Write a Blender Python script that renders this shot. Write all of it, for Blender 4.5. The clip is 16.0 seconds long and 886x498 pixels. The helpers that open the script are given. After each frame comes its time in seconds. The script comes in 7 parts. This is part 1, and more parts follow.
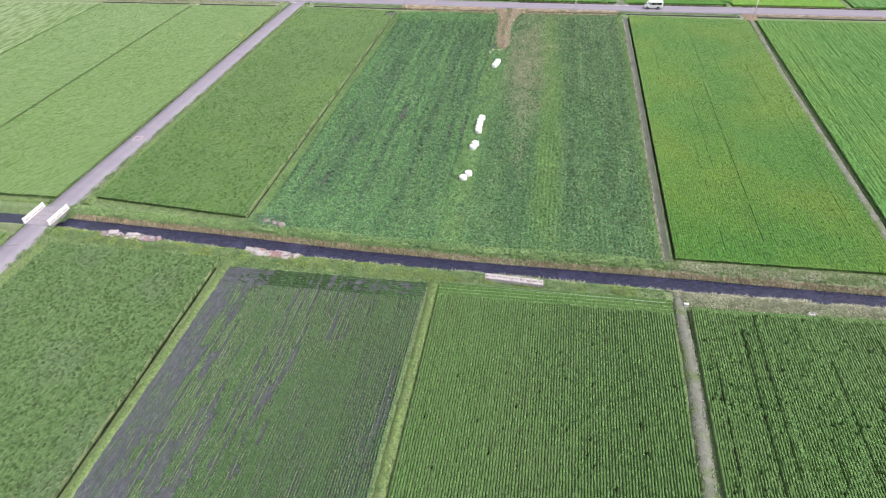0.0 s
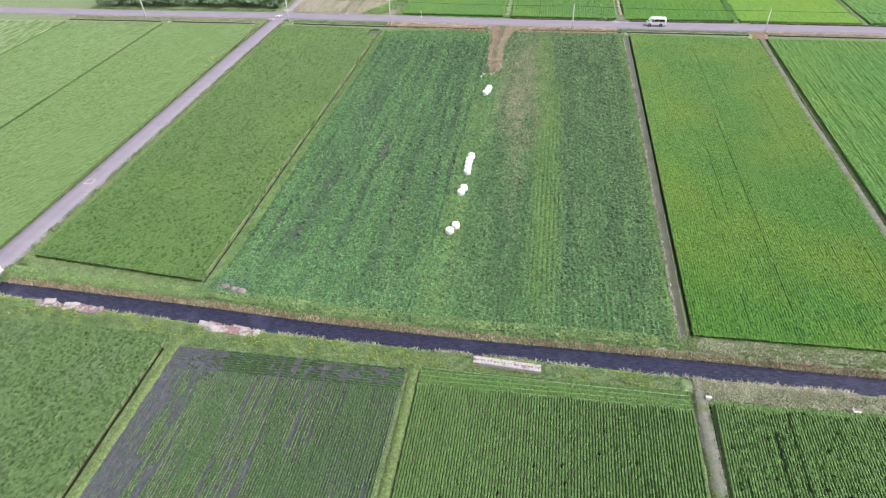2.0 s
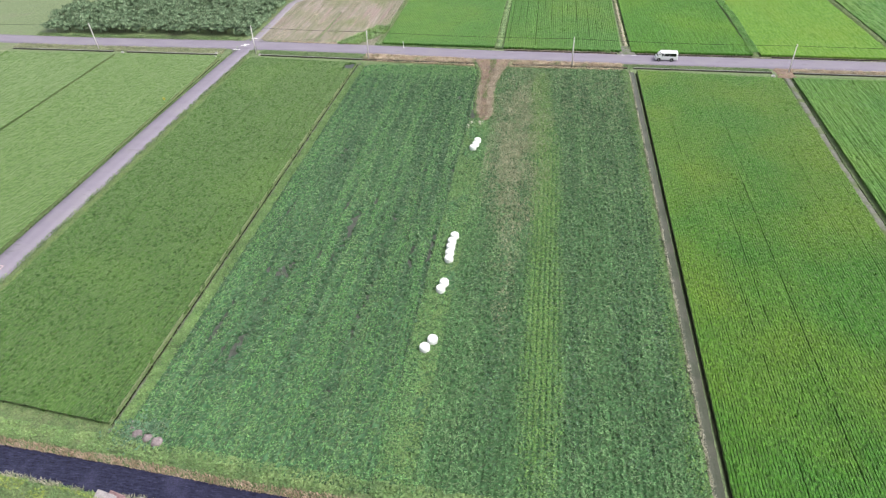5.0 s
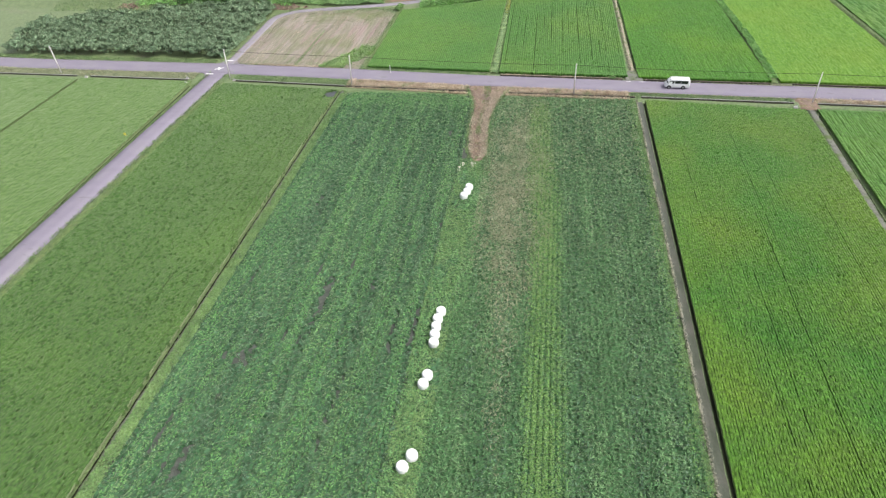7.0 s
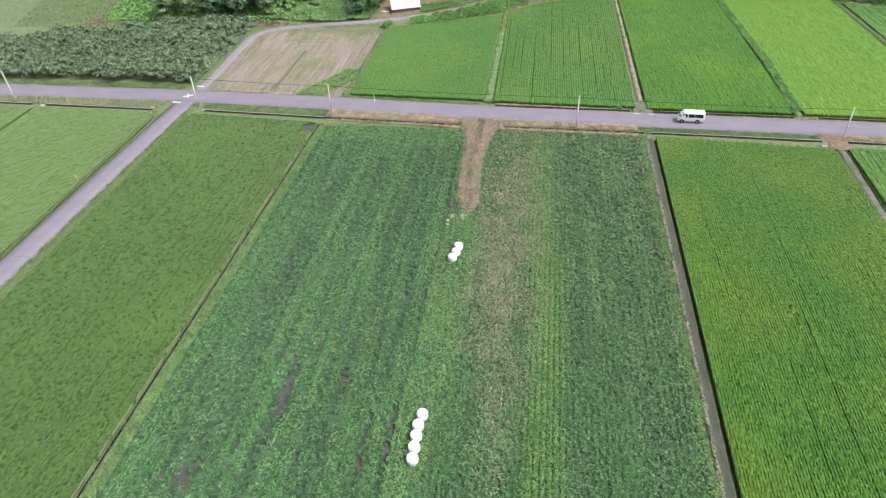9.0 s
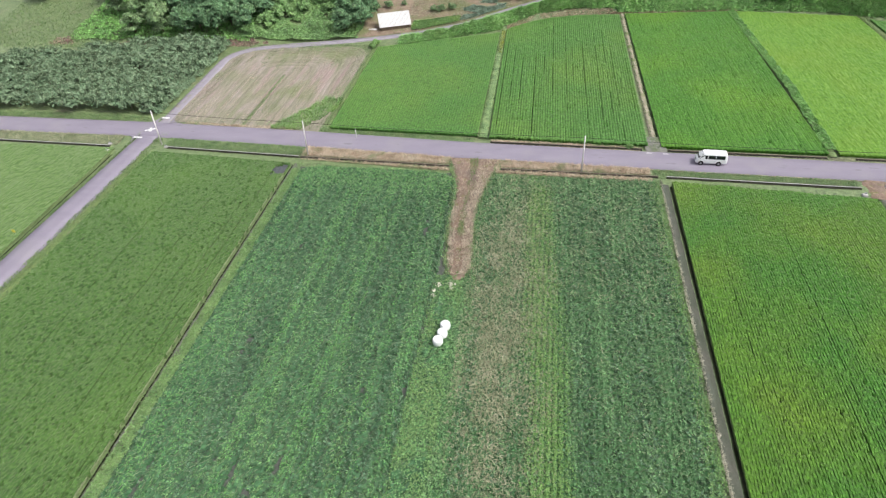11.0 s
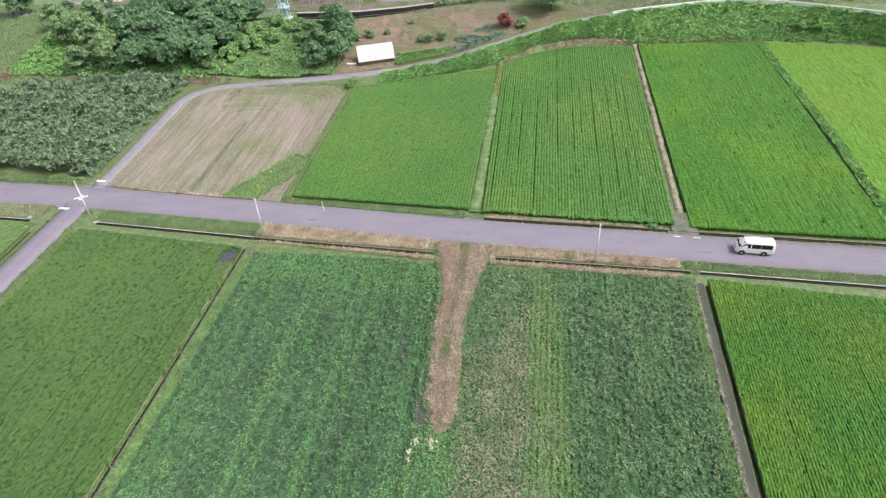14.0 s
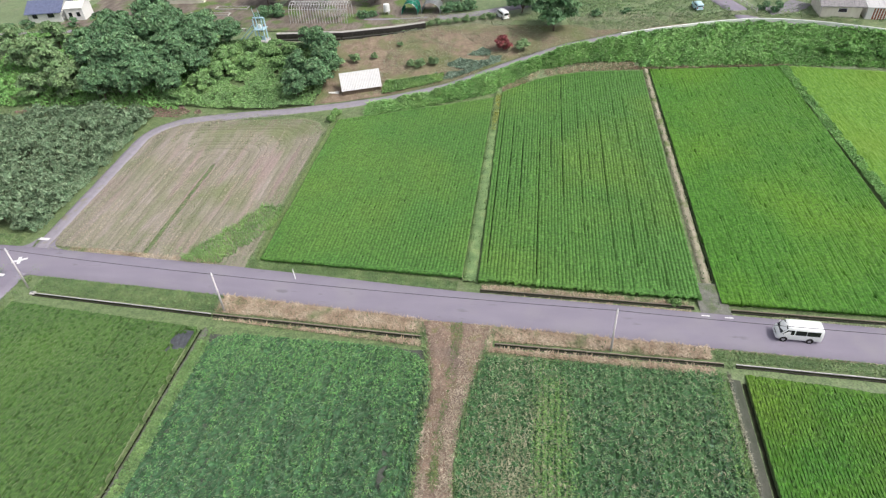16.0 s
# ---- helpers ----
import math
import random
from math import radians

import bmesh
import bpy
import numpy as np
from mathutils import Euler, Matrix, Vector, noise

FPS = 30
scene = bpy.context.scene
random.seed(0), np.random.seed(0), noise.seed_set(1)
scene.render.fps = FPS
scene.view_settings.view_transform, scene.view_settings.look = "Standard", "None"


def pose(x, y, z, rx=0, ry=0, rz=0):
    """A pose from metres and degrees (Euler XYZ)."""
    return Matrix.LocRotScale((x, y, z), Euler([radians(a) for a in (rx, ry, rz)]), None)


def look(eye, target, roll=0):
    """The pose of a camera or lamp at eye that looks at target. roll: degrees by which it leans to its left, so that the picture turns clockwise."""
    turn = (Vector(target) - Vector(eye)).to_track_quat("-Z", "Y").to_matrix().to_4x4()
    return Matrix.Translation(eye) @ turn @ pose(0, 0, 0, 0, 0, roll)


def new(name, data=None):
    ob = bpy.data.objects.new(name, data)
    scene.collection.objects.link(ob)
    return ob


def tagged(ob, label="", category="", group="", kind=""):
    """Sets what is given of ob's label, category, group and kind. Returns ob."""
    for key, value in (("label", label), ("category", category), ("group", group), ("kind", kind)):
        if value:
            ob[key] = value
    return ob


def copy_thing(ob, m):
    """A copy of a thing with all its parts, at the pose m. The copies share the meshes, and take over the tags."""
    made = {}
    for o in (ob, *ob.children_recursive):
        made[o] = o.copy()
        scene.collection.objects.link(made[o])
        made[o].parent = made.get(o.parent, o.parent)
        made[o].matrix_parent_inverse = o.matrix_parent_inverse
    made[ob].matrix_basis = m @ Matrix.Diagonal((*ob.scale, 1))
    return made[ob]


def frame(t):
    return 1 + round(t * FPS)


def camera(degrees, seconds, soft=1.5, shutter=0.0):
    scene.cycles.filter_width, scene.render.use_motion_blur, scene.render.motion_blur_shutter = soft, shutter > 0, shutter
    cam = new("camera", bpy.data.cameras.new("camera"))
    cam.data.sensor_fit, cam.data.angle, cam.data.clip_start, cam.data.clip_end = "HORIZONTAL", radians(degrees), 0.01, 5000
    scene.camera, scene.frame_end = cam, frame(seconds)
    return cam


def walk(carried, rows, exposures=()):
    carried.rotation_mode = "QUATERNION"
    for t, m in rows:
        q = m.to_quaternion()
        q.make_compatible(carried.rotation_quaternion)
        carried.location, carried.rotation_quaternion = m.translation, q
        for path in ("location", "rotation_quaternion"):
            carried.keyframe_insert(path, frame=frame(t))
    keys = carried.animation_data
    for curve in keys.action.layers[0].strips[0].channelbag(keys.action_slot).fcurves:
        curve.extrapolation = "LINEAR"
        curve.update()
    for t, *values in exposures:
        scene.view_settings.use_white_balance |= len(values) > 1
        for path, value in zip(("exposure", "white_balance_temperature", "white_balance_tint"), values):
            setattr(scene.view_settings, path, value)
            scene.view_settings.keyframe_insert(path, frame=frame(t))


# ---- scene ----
cam = camera(72.0, 16.0, 1.25)
PATH = [
    (0, (-16.751, -63.911, 50.281), (-17.063, -62.37, 49.044), -2.8),
    (0.5, (-16.943, -60.529, 50.312), (-17.251, -58.987, 49.076), -2.8),
    (1, (-17.093, -57.12, 50.37), (-17.398, -55.579, 49.133), -2.8),
    (1.5, (-17.194, -53.696, 50.402), (-17.498, -52.154, 49.165), -2.9),
    (2, (-17.332, -50.236, 50.438), (-17.633, -48.694, 49.2), -3.0),
    (2.5, (-17.473, -46.71, 50.477), (-17.769, -45.167, 49.239), -2.9),
    (3, (-17.561, -43.169, 50.516), (-17.856, -41.627, 49.278), -3.0),
    (3.5, (-17.691, -39.682, 50.606), (-17.985, -38.139, 49.368), -3.0),
    (4, (-17.889, -36.113, 50.734), (-18.181, -34.57, 49.495), -3.0),
    (4.5, (-18.048, -32.521, 50.808), (-18.337, -30.978, 49.568), -2.9),
    (7, (-18.613, -14.102, 51.558), (-18.899, -12.568, 50.307), -3.1),
    (7.5, (-18.787, -10.381, 51.628), (-19.071, -8.848, 50.376), -3.1),
    (8, (-18.931, -6.676, 51.704), (-19.214, -5.145, 50.449), -3.1),
    (8.5, (-19.027, -2.959, 51.75), (-19.309, -1.429, 50.494), -3.1),
    (9, (-19.115, 0.838, 51.755), (-19.396, 2.367, 50.496), -3.1),
    (11.5, (-19.518, 20.043, 51.318), (-19.804, 21.567, 50.053), -3.4),
    (12, (-19.686, 23.878, 51.287), (-19.973, 25.4, 50.021), -3.4),
    (12.5, (-19.9, 27.658, 51.266), (-20.186, 29.179, 49.999), -3.5),
    (13, (-20.16, 31.426, 51.272), (-20.444, 32.946, 50.004), -3.4),
    (13.5, (-20.44, 35.106, 51.283), (-20.722, 36.625, 50.013), -3.4),
    (14, (-20.688, 38.836, 51.317), (-20.968, 40.353, 50.044), -3.5),
    (14.5, (-20.95, 42.697, 51.33), (-21.23, 44.211, 50.053), -3.6),
    (15, (-21.166, 46.502, 51.34), (-21.446, 48.015, 50.061), -3.7),
    (15.5, (-21.429, 50.264, 51.317), (-21.706, 51.774, 50.036), -3.7),
    (16, (-21.695, 54.033, 51.273), (-21.971, 55.543, 49.991), -3.7),
]
walk(cam, [(t, look(eye, target, roll)) for t, eye, target, roll in PATH], [(0, 0.87), (4, 0.76), (9, 0.68), (14, 0.65), (16, 0.54)])

# ---- world, sun ----
world = bpy.data.worlds.new("sky")
scene.world = world
world.use_nodes = True
wn, wl = world.node_tree.nodes, world.node_tree.links
sky = wn.new("ShaderNodeTexSky")
sky.sky_type, sky.sun_disc = "NISHITA", False
SUN_EL, SUN_AZ = radians(53), radians(100)
sky.sun_elevation, sky.sun_rotation = SUN_EL, SUN_AZ
sky.dust_density, sky.air_density = 4.0, 1.0
hazy = wn.new("ShaderNodeHueSaturation")
hazy.inputs["Saturation"].default_value = 0.30
wl.new(sky.outputs[0], hazy.inputs["Color"])
wl.new(hazy.outputs[0], wn["Background"].inputs["Color"])
wn["Background"].inputs["Strength"].default_value = 0.125
sun = new("sun", bpy.data.lights.new("sun", "SUN"))
sun.data.energy, sun.data.angle, sun.data.color = 1.5, radians(10), (1.0, 0.96, 0.90)
sd = Vector((math.sin(SUN_AZ) * math.cos(SUN_EL), math.cos(SUN_AZ) * math.cos(SUN_EL), math.sin(SUN_EL)))
sun.matrix_world = look(sd * 300, (0, 0, 0))

# ---- materials ----


def rgb(c):
    return (c[0], c[1], c[2], 1.0)


def surface(name, stops, scale=3.0, stretch=(1, 1, 1), rough=0.85, bump=0.0, bump_scale=12.0, blotch=None, patch=None,
            fine=0.0, fine_scale=9.0, vary=0.0, spec=0.25, metal=0.0, detail=6.0, fuzz=0.0):
    """A procedural surface: colour stops over noise, two larger blotches, fine grain, relief, and a spread per loose piece."""
    m = bpy.data.materials.new(name)
    m.use_nodes = True
    n, l = m.node_tree.nodes, m.node_tree.links
    b = n["Principled BSDF"]
    b.inputs["Roughness"].default_value, b.inputs["Metallic"].default_value = rough, metal
    b.inputs["Specular IOR Level"].default_value = spec
    b.inputs["Sheen Weight"].default_value, b.inputs["Sheen Roughness"].default_value = fuzz, 0.45
    b.inputs["Sheen Tint"].default_value = (0.95, 1.0, 0.66, 1.0)
    tc, mp = n.new("ShaderNodeTexCoord"), n.new("ShaderNodeMapping")
    mp.inputs["Scale"].default_value = stretch
    l.new(tc.outputs["Object"], mp.inputs["Vector"])

    def grain(s, d, vec=mp):
        t = n.new("ShaderNodeTexNoise")
        t.inputs["Scale"].default_value, t.inputs["Detail"].default_value = s, d
        l.new(vec.outputs[0] if vec is mp else vec.outputs["Object"], t.inputs["Vector"])
        return t.outputs["Fac"]

    ramp = n.new("ShaderNodeValToRGB")
    e = ramp.color_ramp.elements
    for i, (p, c) in enumerate(stops):
        s = e[i] if i < 2 else e.new(p)
        s.position, s.color = p, rgb(c)
    l.new(grain(scale, detail), ramp.inputs[0])
    col = ramp.outputs[0]
    for extra in (blotch, patch):
        if extra:
            c, s, lo, hi = extra
            r = n.new("ShaderNodeMapRange")
            r.inputs["From Min"].default_value, r.inputs["From Max"].default_value = lo, hi
            l.new(grain(s, 3.0, mp if extra is patch else tc), r.inputs["Value"])
            mix = n.new("ShaderNodeMix")
            mix.data_type = "RGBA"
            l.new(r.outputs[0], mix.inputs["Factor"])
            l.new(col, mix.inputs["A"])
            mix.inputs["B"].default_value = rgb(c)
            col = mix.outputs["Result"]
    spread = None
    if fine:
        r = n.new("ShaderNodeMapRange")
        r.inputs["From Min"].default_value, r.inputs["From Max"].default_value = 0.3, 0.7
        r.inputs["To Min"].default_value, r.inputs["To Max"].default_value = 1 - fine, 1 + fine
        l.new(grain(fine_scale, 4.0, tc), r.inputs["Value"])
        spread = r.outputs[0]
    if vary:
        g, r = n.new("ShaderNodeNewGeometry"), n.new("ShaderNodeMapRange")
        r.inputs["To Min"].default_value, r.inputs["To Max"].default_value = 1 - vary, 1 + vary
        l.new(g.outputs["Random Per Island"], r.inputs["Value"])
        if spread:
            k = n.new("ShaderNodeMath")
            k.operation = "MULTIPLY"
            l.new(spread, k.inputs[0])
            l.new(r.outputs[0], k.inputs[1])
            spread = k.outputs[0]
        else:
            spread = r.outputs[0]
    if spread:
        hs = n.new("ShaderNodeHueSaturation")
        l.new(spread, hs.inputs["Value"])
        l.new(col, hs.inputs["Color"])
        col = hs.outputs[0]
    l.new(col, b.inputs["Base Color"])
    if bump:
        bp = n.new("ShaderNodeBump")
        bp.inputs["Strength"].default_value, bp.inputs["Distance"].default_value = bump, 0.05
        l.new(grain(bump_scale, 4.0, tc), bp.inputs["Height"])
        l.new(bp.outputs[0], b.inputs["Normal"])
    return m


def muted(c, wax=1.0):
    """Leaf colour with the waxy, slightly bluish tone of real foliage."""
    return (c[0] + (0.10 * c[1] + 0.004) * wax, c[1] * 1.02 + 0.004, c[2] + (0.20 * c[1] + 0.006) * wax)


def leafy(name, dark, mid, light, scale=0.5, blotch=None, patch=None, fine=0.3, fine_scale=5.0, vary=0.0, stretch=(1, 1, 1), rough=0.5, bump=0.6, wax=1.0, spec=0.5, fuzz=0.42):
    dark, mid, light = muted(dark, wax), muted(mid, wax), muted(light, wax)
    blotch, patch = (e and (muted(e[0], wax), *e[1:]) for e in (blotch, patch))
    return surface(name, [(0.32, dark), (0.5, mid), (0.68, light)], scale, stretch, rough, bump, 16.0, blotch, patch, fine, fine_scale, vary, spec, fuzz=fuzz)


M = {}
M["ground"] = leafy("meadow_ground", (0.075, 0.135, 0.022), (0.11, 0.18, 0.035), (0.155, 0.225, 0.055), 1.2, blotch=((0.16, 0.16, 0.075), 0.12, 0.6, 0.78), fine=0.45, fine_scale=5, fuzz=0.2)
M["mud"] = surface("wet_paddy_mud", [(0.3, (0.056, 0.059, 0.071)), (0.6, (0.090, 0.094, 0.108)), (0.75, (0.132, 0.138, 0.148))], 3.0, (1, 0.4, 1), 0.45, 0.6, 10, fine=0.35, fine_scale=8, spec=0.3)
# near-black wet soil; also stands in for shade in ditches, drains and row gaps
M["wet_soil"] = surface("paddy_soil_and_shade", [(0.3, (0.012, 0.016, 0.008)), (0.7, (0.03, 0.032, 0.02))], 1.0, rough=0.95, spec=0.03)
M["asphalt"] = surface("worn_pale_asphalt", [(0.3, (0.232, 0.208, 0.262)), (0.7, (0.26, 0.235, 0.292))], 0.6, (0.3, 1, 1), 0.9, 0.2, 60,
                       blotch=((0.27, 0.25, 0.285), 0.2, 0.5, 0.8), patch=((0.20, 0.185, 0.215), 1.2, 0.64, 0.74), fine=0.06, fine_scale=25)
M["lane"] = surface("worn_lane_paving", [(0.3, (0.255, 0.235, 0.275)), (0.7, (0.31, 0.285, 0.325))], 1.2, (1, 1, 1), 0.95, 0.2, 30, blotch=((0.25, 0.235, 0.19), 0.5, 0.6, 0.75), fine=0.08, fine_scale=14)
M["pale_track"] = surface("pale_trodden_path", [(0.3, (0.25, 0.23, 0.165)), (0.7, (0.40, 0.36, 0.28))], 1.5, (1, 0.5, 1), 0.95, 0.5, 14, blotch=((0.16, 0.20, 0.08), 0.5, 0.52, 0.68), fine=0.2, fine_scale=8)
M["dirt"] = surface("dry_dirt", [(0.3, (0.188, 0.133, 0.103)), (0.6, (0.290, 0.209, 0.163)), (0.75, (0.416, 0.313, 0.239))], 2.2, (1, 0.6, 1), 0.95, 0.7, 14, blotch=((0.188, 0.192, 0.076), 0.9, 0.55, 0.75), patch=((0.201, 0.152, 0.131), 0.3, 0.5, 0.7), fine=0.3, fine_scale=7)
M["track"] = surface("trodden_path", [(0.3, (0.135, 0.138, 0.12)), (0.7, (0.215, 0.215, 0.19))], 1.5, (1, 1, 1), 0.95, 0.6, 14, blotch=((0.11, 0.15, 0.06), 0.35, 0.5, 0.66), fine=0.25)
M["levee"] = leafy("levee_grass", (0.056, 0.111, 0.014), (0.097, 0.162, 0.023), (0.146, 0.207, 0.037), 2.5, blotch=((0.110, 0.144, 0.041), 0.8, 0.55, 0.7), fine=0.4, fine_scale=6, wax=0.7, fuzz=0.2)
M["water"] = surface("dark_river_water", [(0.35, (0.012, 0.012, 0.034)), (0.6, (0.026, 0.027, 0.062)), (0.76, (0.060, 0.062, 0.115))], 3.2, (0.45, 2.0, 1), 0.10, 1.0, 7.0, blotch=((0.040, 0.040, 0.085), 0.35, 0.55, 0.75), fine=0.35, fine_scale=6, spec=0.5)
M["ditch_water"] = surface("muddy_ditch_water", [(0.3, (0.057, 0.067, 0.044)), (0.6, (0.076, 0.085, 0.061)), (0.75, (0.095, 0.110, 0.087))], 1.2, (1, 0.3, 1), 0.22, 0.25, 6, blotch=((0.090, 0.090, 0.071), 0.25, 0.45, 0.65), fine=0.12, fine_scale=6, spec=0.35)
M["concrete"] = surface("weathered_concrete", [(0.3, (0.36, 0.34, 0.32)), (0.7, (0.55, 0.53, 0.50))], 2.5, (1, 1, 1), 0.9, 0.35, 30, blotch=((0.25, 0.23, 0.20), 1.2, 0.55, 0.7), fine=0.12, fine_scale=20)
# concrete darkened to paint the shade inside the drain channels
M["shade_wall"] = surface("shade_dark_concrete", [(0.3, (0.035, 0.032, 0.028)), (0.7, (0.07, 0.064, 0.056))], 3.0, (1, 1, 1), 0.6, 0.3, 20)
M["straw_concrete"] = surface("stained_concrete", [(0.3, (0.25, 0.20, 0.16)), (0.7, (0.38, 0.32, 0.27))], 2.5, (1, 1, 1), 0.9, 0.35, 30, fine=0.2, fine_scale=14)
M["pale_concrete"] = surface("pale_concrete", [(0.3, (0.510, 0.476, 0.484)), (0.7, (0.663, 0.629, 0.637))], 2.5, (1, 1, 1), 0.85, 0.3, 30, blotch=((0.357, 0.323, 0.323), 1.6, 0.6, 0.75), fine=0.1, fine_scale=20)
M["red_concrete"] = surface("red_painted_concrete", [(0.3, (0.21, 0.11, 0.12)), (0.7, (0.36, 0.25, 0.26))], 3.0, (1, 1, 1), 0.85, 0.3, 20, blotch=((0.45, 0.40, 0.41), 1.4, 0.55, 0.66), fine=0.2)
M["pink_concrete"] = surface("pinkish_grey_concrete", [(0.3, (0.316, 0.277, 0.293)), (0.7, (0.475, 0.435, 0.451))], 2.2, (1, 1, 1), 0.9, 0.4, 20, blotch=((0.190, 0.150, 0.150), 1.6, 0.56, 0.7), fine=0.2, fine_scale=12)
M["deck"] = surface("worn_deck_concrete", [(0.3, (0.245, 0.222, 0.262)), (0.7, (0.305, 0.278, 0.318))], 1.5, (1, 1, 1), 0.9, 0.2, 30, fine=0.12)
M["block"] = surface("pinkish_white_concrete", [(0.3, (0.375, 0.340, 0.362)), (0.7, (0.50, 0.462, 0.485))], 2.5, (1, 1, 1), 0.9, 0.4, 20, blotch=((0.255, 0.220, 0.228), 1.8, 0.54, 0.7), fine=0.15, fine_scale=12)
M["field_soil"] = surface("grey_field_soil", [(0.3, (0.070, 0.078, 0.066)), (0.7, (0.120, 0.126, 0.112))], 2.0, (1, 1, 1), 0.95, 0.6, 10, fine=0.25)
M["hill_soil"] = surface("dry_slope_soil", [(0.3, (0.173, 0.133, 0.095)), (0.5, (0.236, 0.180, 0.135)), (0.7, (0.278, 0.223, 0.162))], 0.8, (1, 1, 1), 0.95, 0.6, 9, blotch=((0.152, 0.176, 0.077), 0.12, 0.46, 0.64), patch=((0.179, 0.171, 0.095), 0.6, 0.52, 0.66), fine=0.25, fine_scale=4)
M["garden_soil"] = surface("garden_soil", [(0.3, (0.12, 0.10, 0.085)), (0.7, (0.24, 0.20, 0.17))], 0.9, (1, 0.3, 1), 0.95, 0.6, 9, blotch=((0.11, 0.17, 0.05), 0.2, 0.48, 0.62), fine=0.3, fine_scale=5)
M["stone"] = surface("pinkish_stone", [(0.3, (0.18, 0.145, 0.15)), (0.7, (0.34, 0.29, 0.30))], 2.5, (1, 1, 1), 0.9, 0.8, 8, fine=0.2)
M["purple_stone"] = surface("dull_purple_stone", [(0.3, (0.155, 0.115, 0.135)), (0.7, (0.26, 0.20, 0.225))], 2.5, (1, 1, 1), 0.9, 0.8, 8, fine=0.2)
M["film"] = surface("white_bale_film", [(0.3, (0.82, 0.83, 0.84)), (0.7, (0.9, 0.9, 0.9))], 5.0, (1, 1, 6), 0.28, 0.3, 7, spec=0.5)
M["paint"] = surface("white_road_paint", [(0.35, (0.60, 0.58, 0.60)), (0.6, (0.80, 0.79, 0.80))], 4.0, (1, 1, 1), 0.7, 0.1, 30)
M["faded_red"] = surface("faded_red_road_paint", [(0.3, (0.48, 0.33, 0.36)), (0.7, (0.62, 0.50, 0.52))], 4.0)
M["pole"] = surface("pale_pole_concrete", [(0.3, (0.62, 0.58, 0.60)), (0.7, (0.75, 0.71, 0.73))], 3.0, (1, 1, 0.3), 0.7, 0.1, 30)
M["cable"] = surface("black_cable_sheath", [(0.3, (0.02, 0.02, 0.02)), (0.7, (0.04, 0.04, 0.04))], 5.0, rough=0.6)
M["galv"] = surface("galvanised_steel", [(0.3, (0.45, 0.46, 0.48)), (0.7, (0.6, 0.61, 0.63))], 6.0, rough=0.45, metal=0.7)
M["pale_steel"] = surface("dull_pale_steel", [(0.3, (0.50, 0.48, 0.50)), (0.7, (0.62, 0.60, 0.62))], 6.0, rough=0.6)
M["white_steel"] = surface("white_painted_steel", [(0.3, (0.72, 0.72, 0.72)), (0.7, (0.84, 0.84, 0.84))], 3.0, rough=0.5, fine=0.06)
M["blue_steel"] = surface("light_blue_steel", [(0.3, (0.42, 0.62, 0.72)), (0.7, (0.55, 0.73, 0.80))], 3.0, rough=0.5, fine=0.1)
M["tin"] = surface("white_tin_roof", [(0.3, (0.54, 0.53, 0.535)), (0.7, (0.62, 0.61, 0.615))], 2.0, (0.3, 2, 1), 0.4, 0.05, 10, fine=0.04)
M["timber"] = surface("dark_timber", [(0.3, (0.10, 0.075, 0.055)), (0.7, (0.2, 0.15, 0.11))], 4.0, (1, 1, 0.2), 0.8, 0.3, 20)
M["wall_cream"] = surface("cream_plaster", [(0.3, (0.68, 0.63, 0.54)), (0.7, (0.78, 0.74, 0.65))], 1.5, (1, 1, 0.4), 0.85, 0.15, 20, fine=0.05)
M["wall_white"] = surface("white_siding", [(0.3, (0.72, 0.71, 0.70)), (0.7, (0.82, 0.81, 0.80))], 1.5, (1, 1, 4), 0.7, 0.1, 12, fine=0.05)
M["roof_blue"] = surface("blue_grey_roof_metal", [(0.3, (0.11, 0.13, 0.22)), (0.7, (0.17, 0.19, 0.30))], 2.0, (1, 1, 1), 0.45, 0.1, 8, fine=0.1)
M["roof_grey"] = surface("grey_roof_tiles", [(0.3, (0.22, 0.21, 0.22)), (0.7, (0.34, 0.32, 0.33))], 2.5, (1, 1, 1), 0.7, 0.3, 12, fine=0.15)
M["rust"] = surface("rusty_sheet", [(0.3, (0.22, 0.08, 0.05)), (0.7, (0.38, 0.16, 0.11))], 3.0, fine=0.2)
M["glass"] = surface("dark_window_glass", [(0.3, (0.012, 0.014, 0.017)), (0.7, (0.02, 0.022, 0.026))], 2.0, rough=0.06, spec=0.6)
M["van_white"] = surface("white_car_paint", [(0.3, (0.78, 0.79, 0.80)), (0.7, (0.83, 0.84, 0.85))], 2.0, rough=0.25, spec=0.5)
M["tyre"] = surface("tyre_rubber", [(0.3, (0.015, 0.015, 0.015)), (0.7, (0.03, 0.03, 0.03))], 8.0, rough=0.85)
M["rim"] = surface("grey_wheel_rim", [(0.3, (0.35, 0.35, 0.36)), (0.7, (0.5, 0.5, 0.5))], 8.0, rough=0.4, metal=0.8)
M["lamp_red"] = surface("red_tail_lens", [(0.3, (0.35, 0.02, 0.02)), (0.7, (0.45, 0.03, 0.03))], 8.0, rough=0.2)
M["lamp_clear"] = surface("clear_headlight_lens", [(0.3, (0.6, 0.62, 0.65)), (0.7, (0.75, 0.77, 0.8))], 8.0, rough=0.1, spec=0.6)
M["yellow"] = surface("yellow_sign_paint", [(0.3, (0.65, 0.55, 0.08)), (0.7, (0.8, 0.7, 0.15))], 6.0, rough=0.6)
M["net"] = surface("green_shade_net", [(0.3, (0.02, 0.22, 0.15)), (0.7, (0.05, 0.34, 0.24))], 6.0, rough=0.8, fine=0.15)
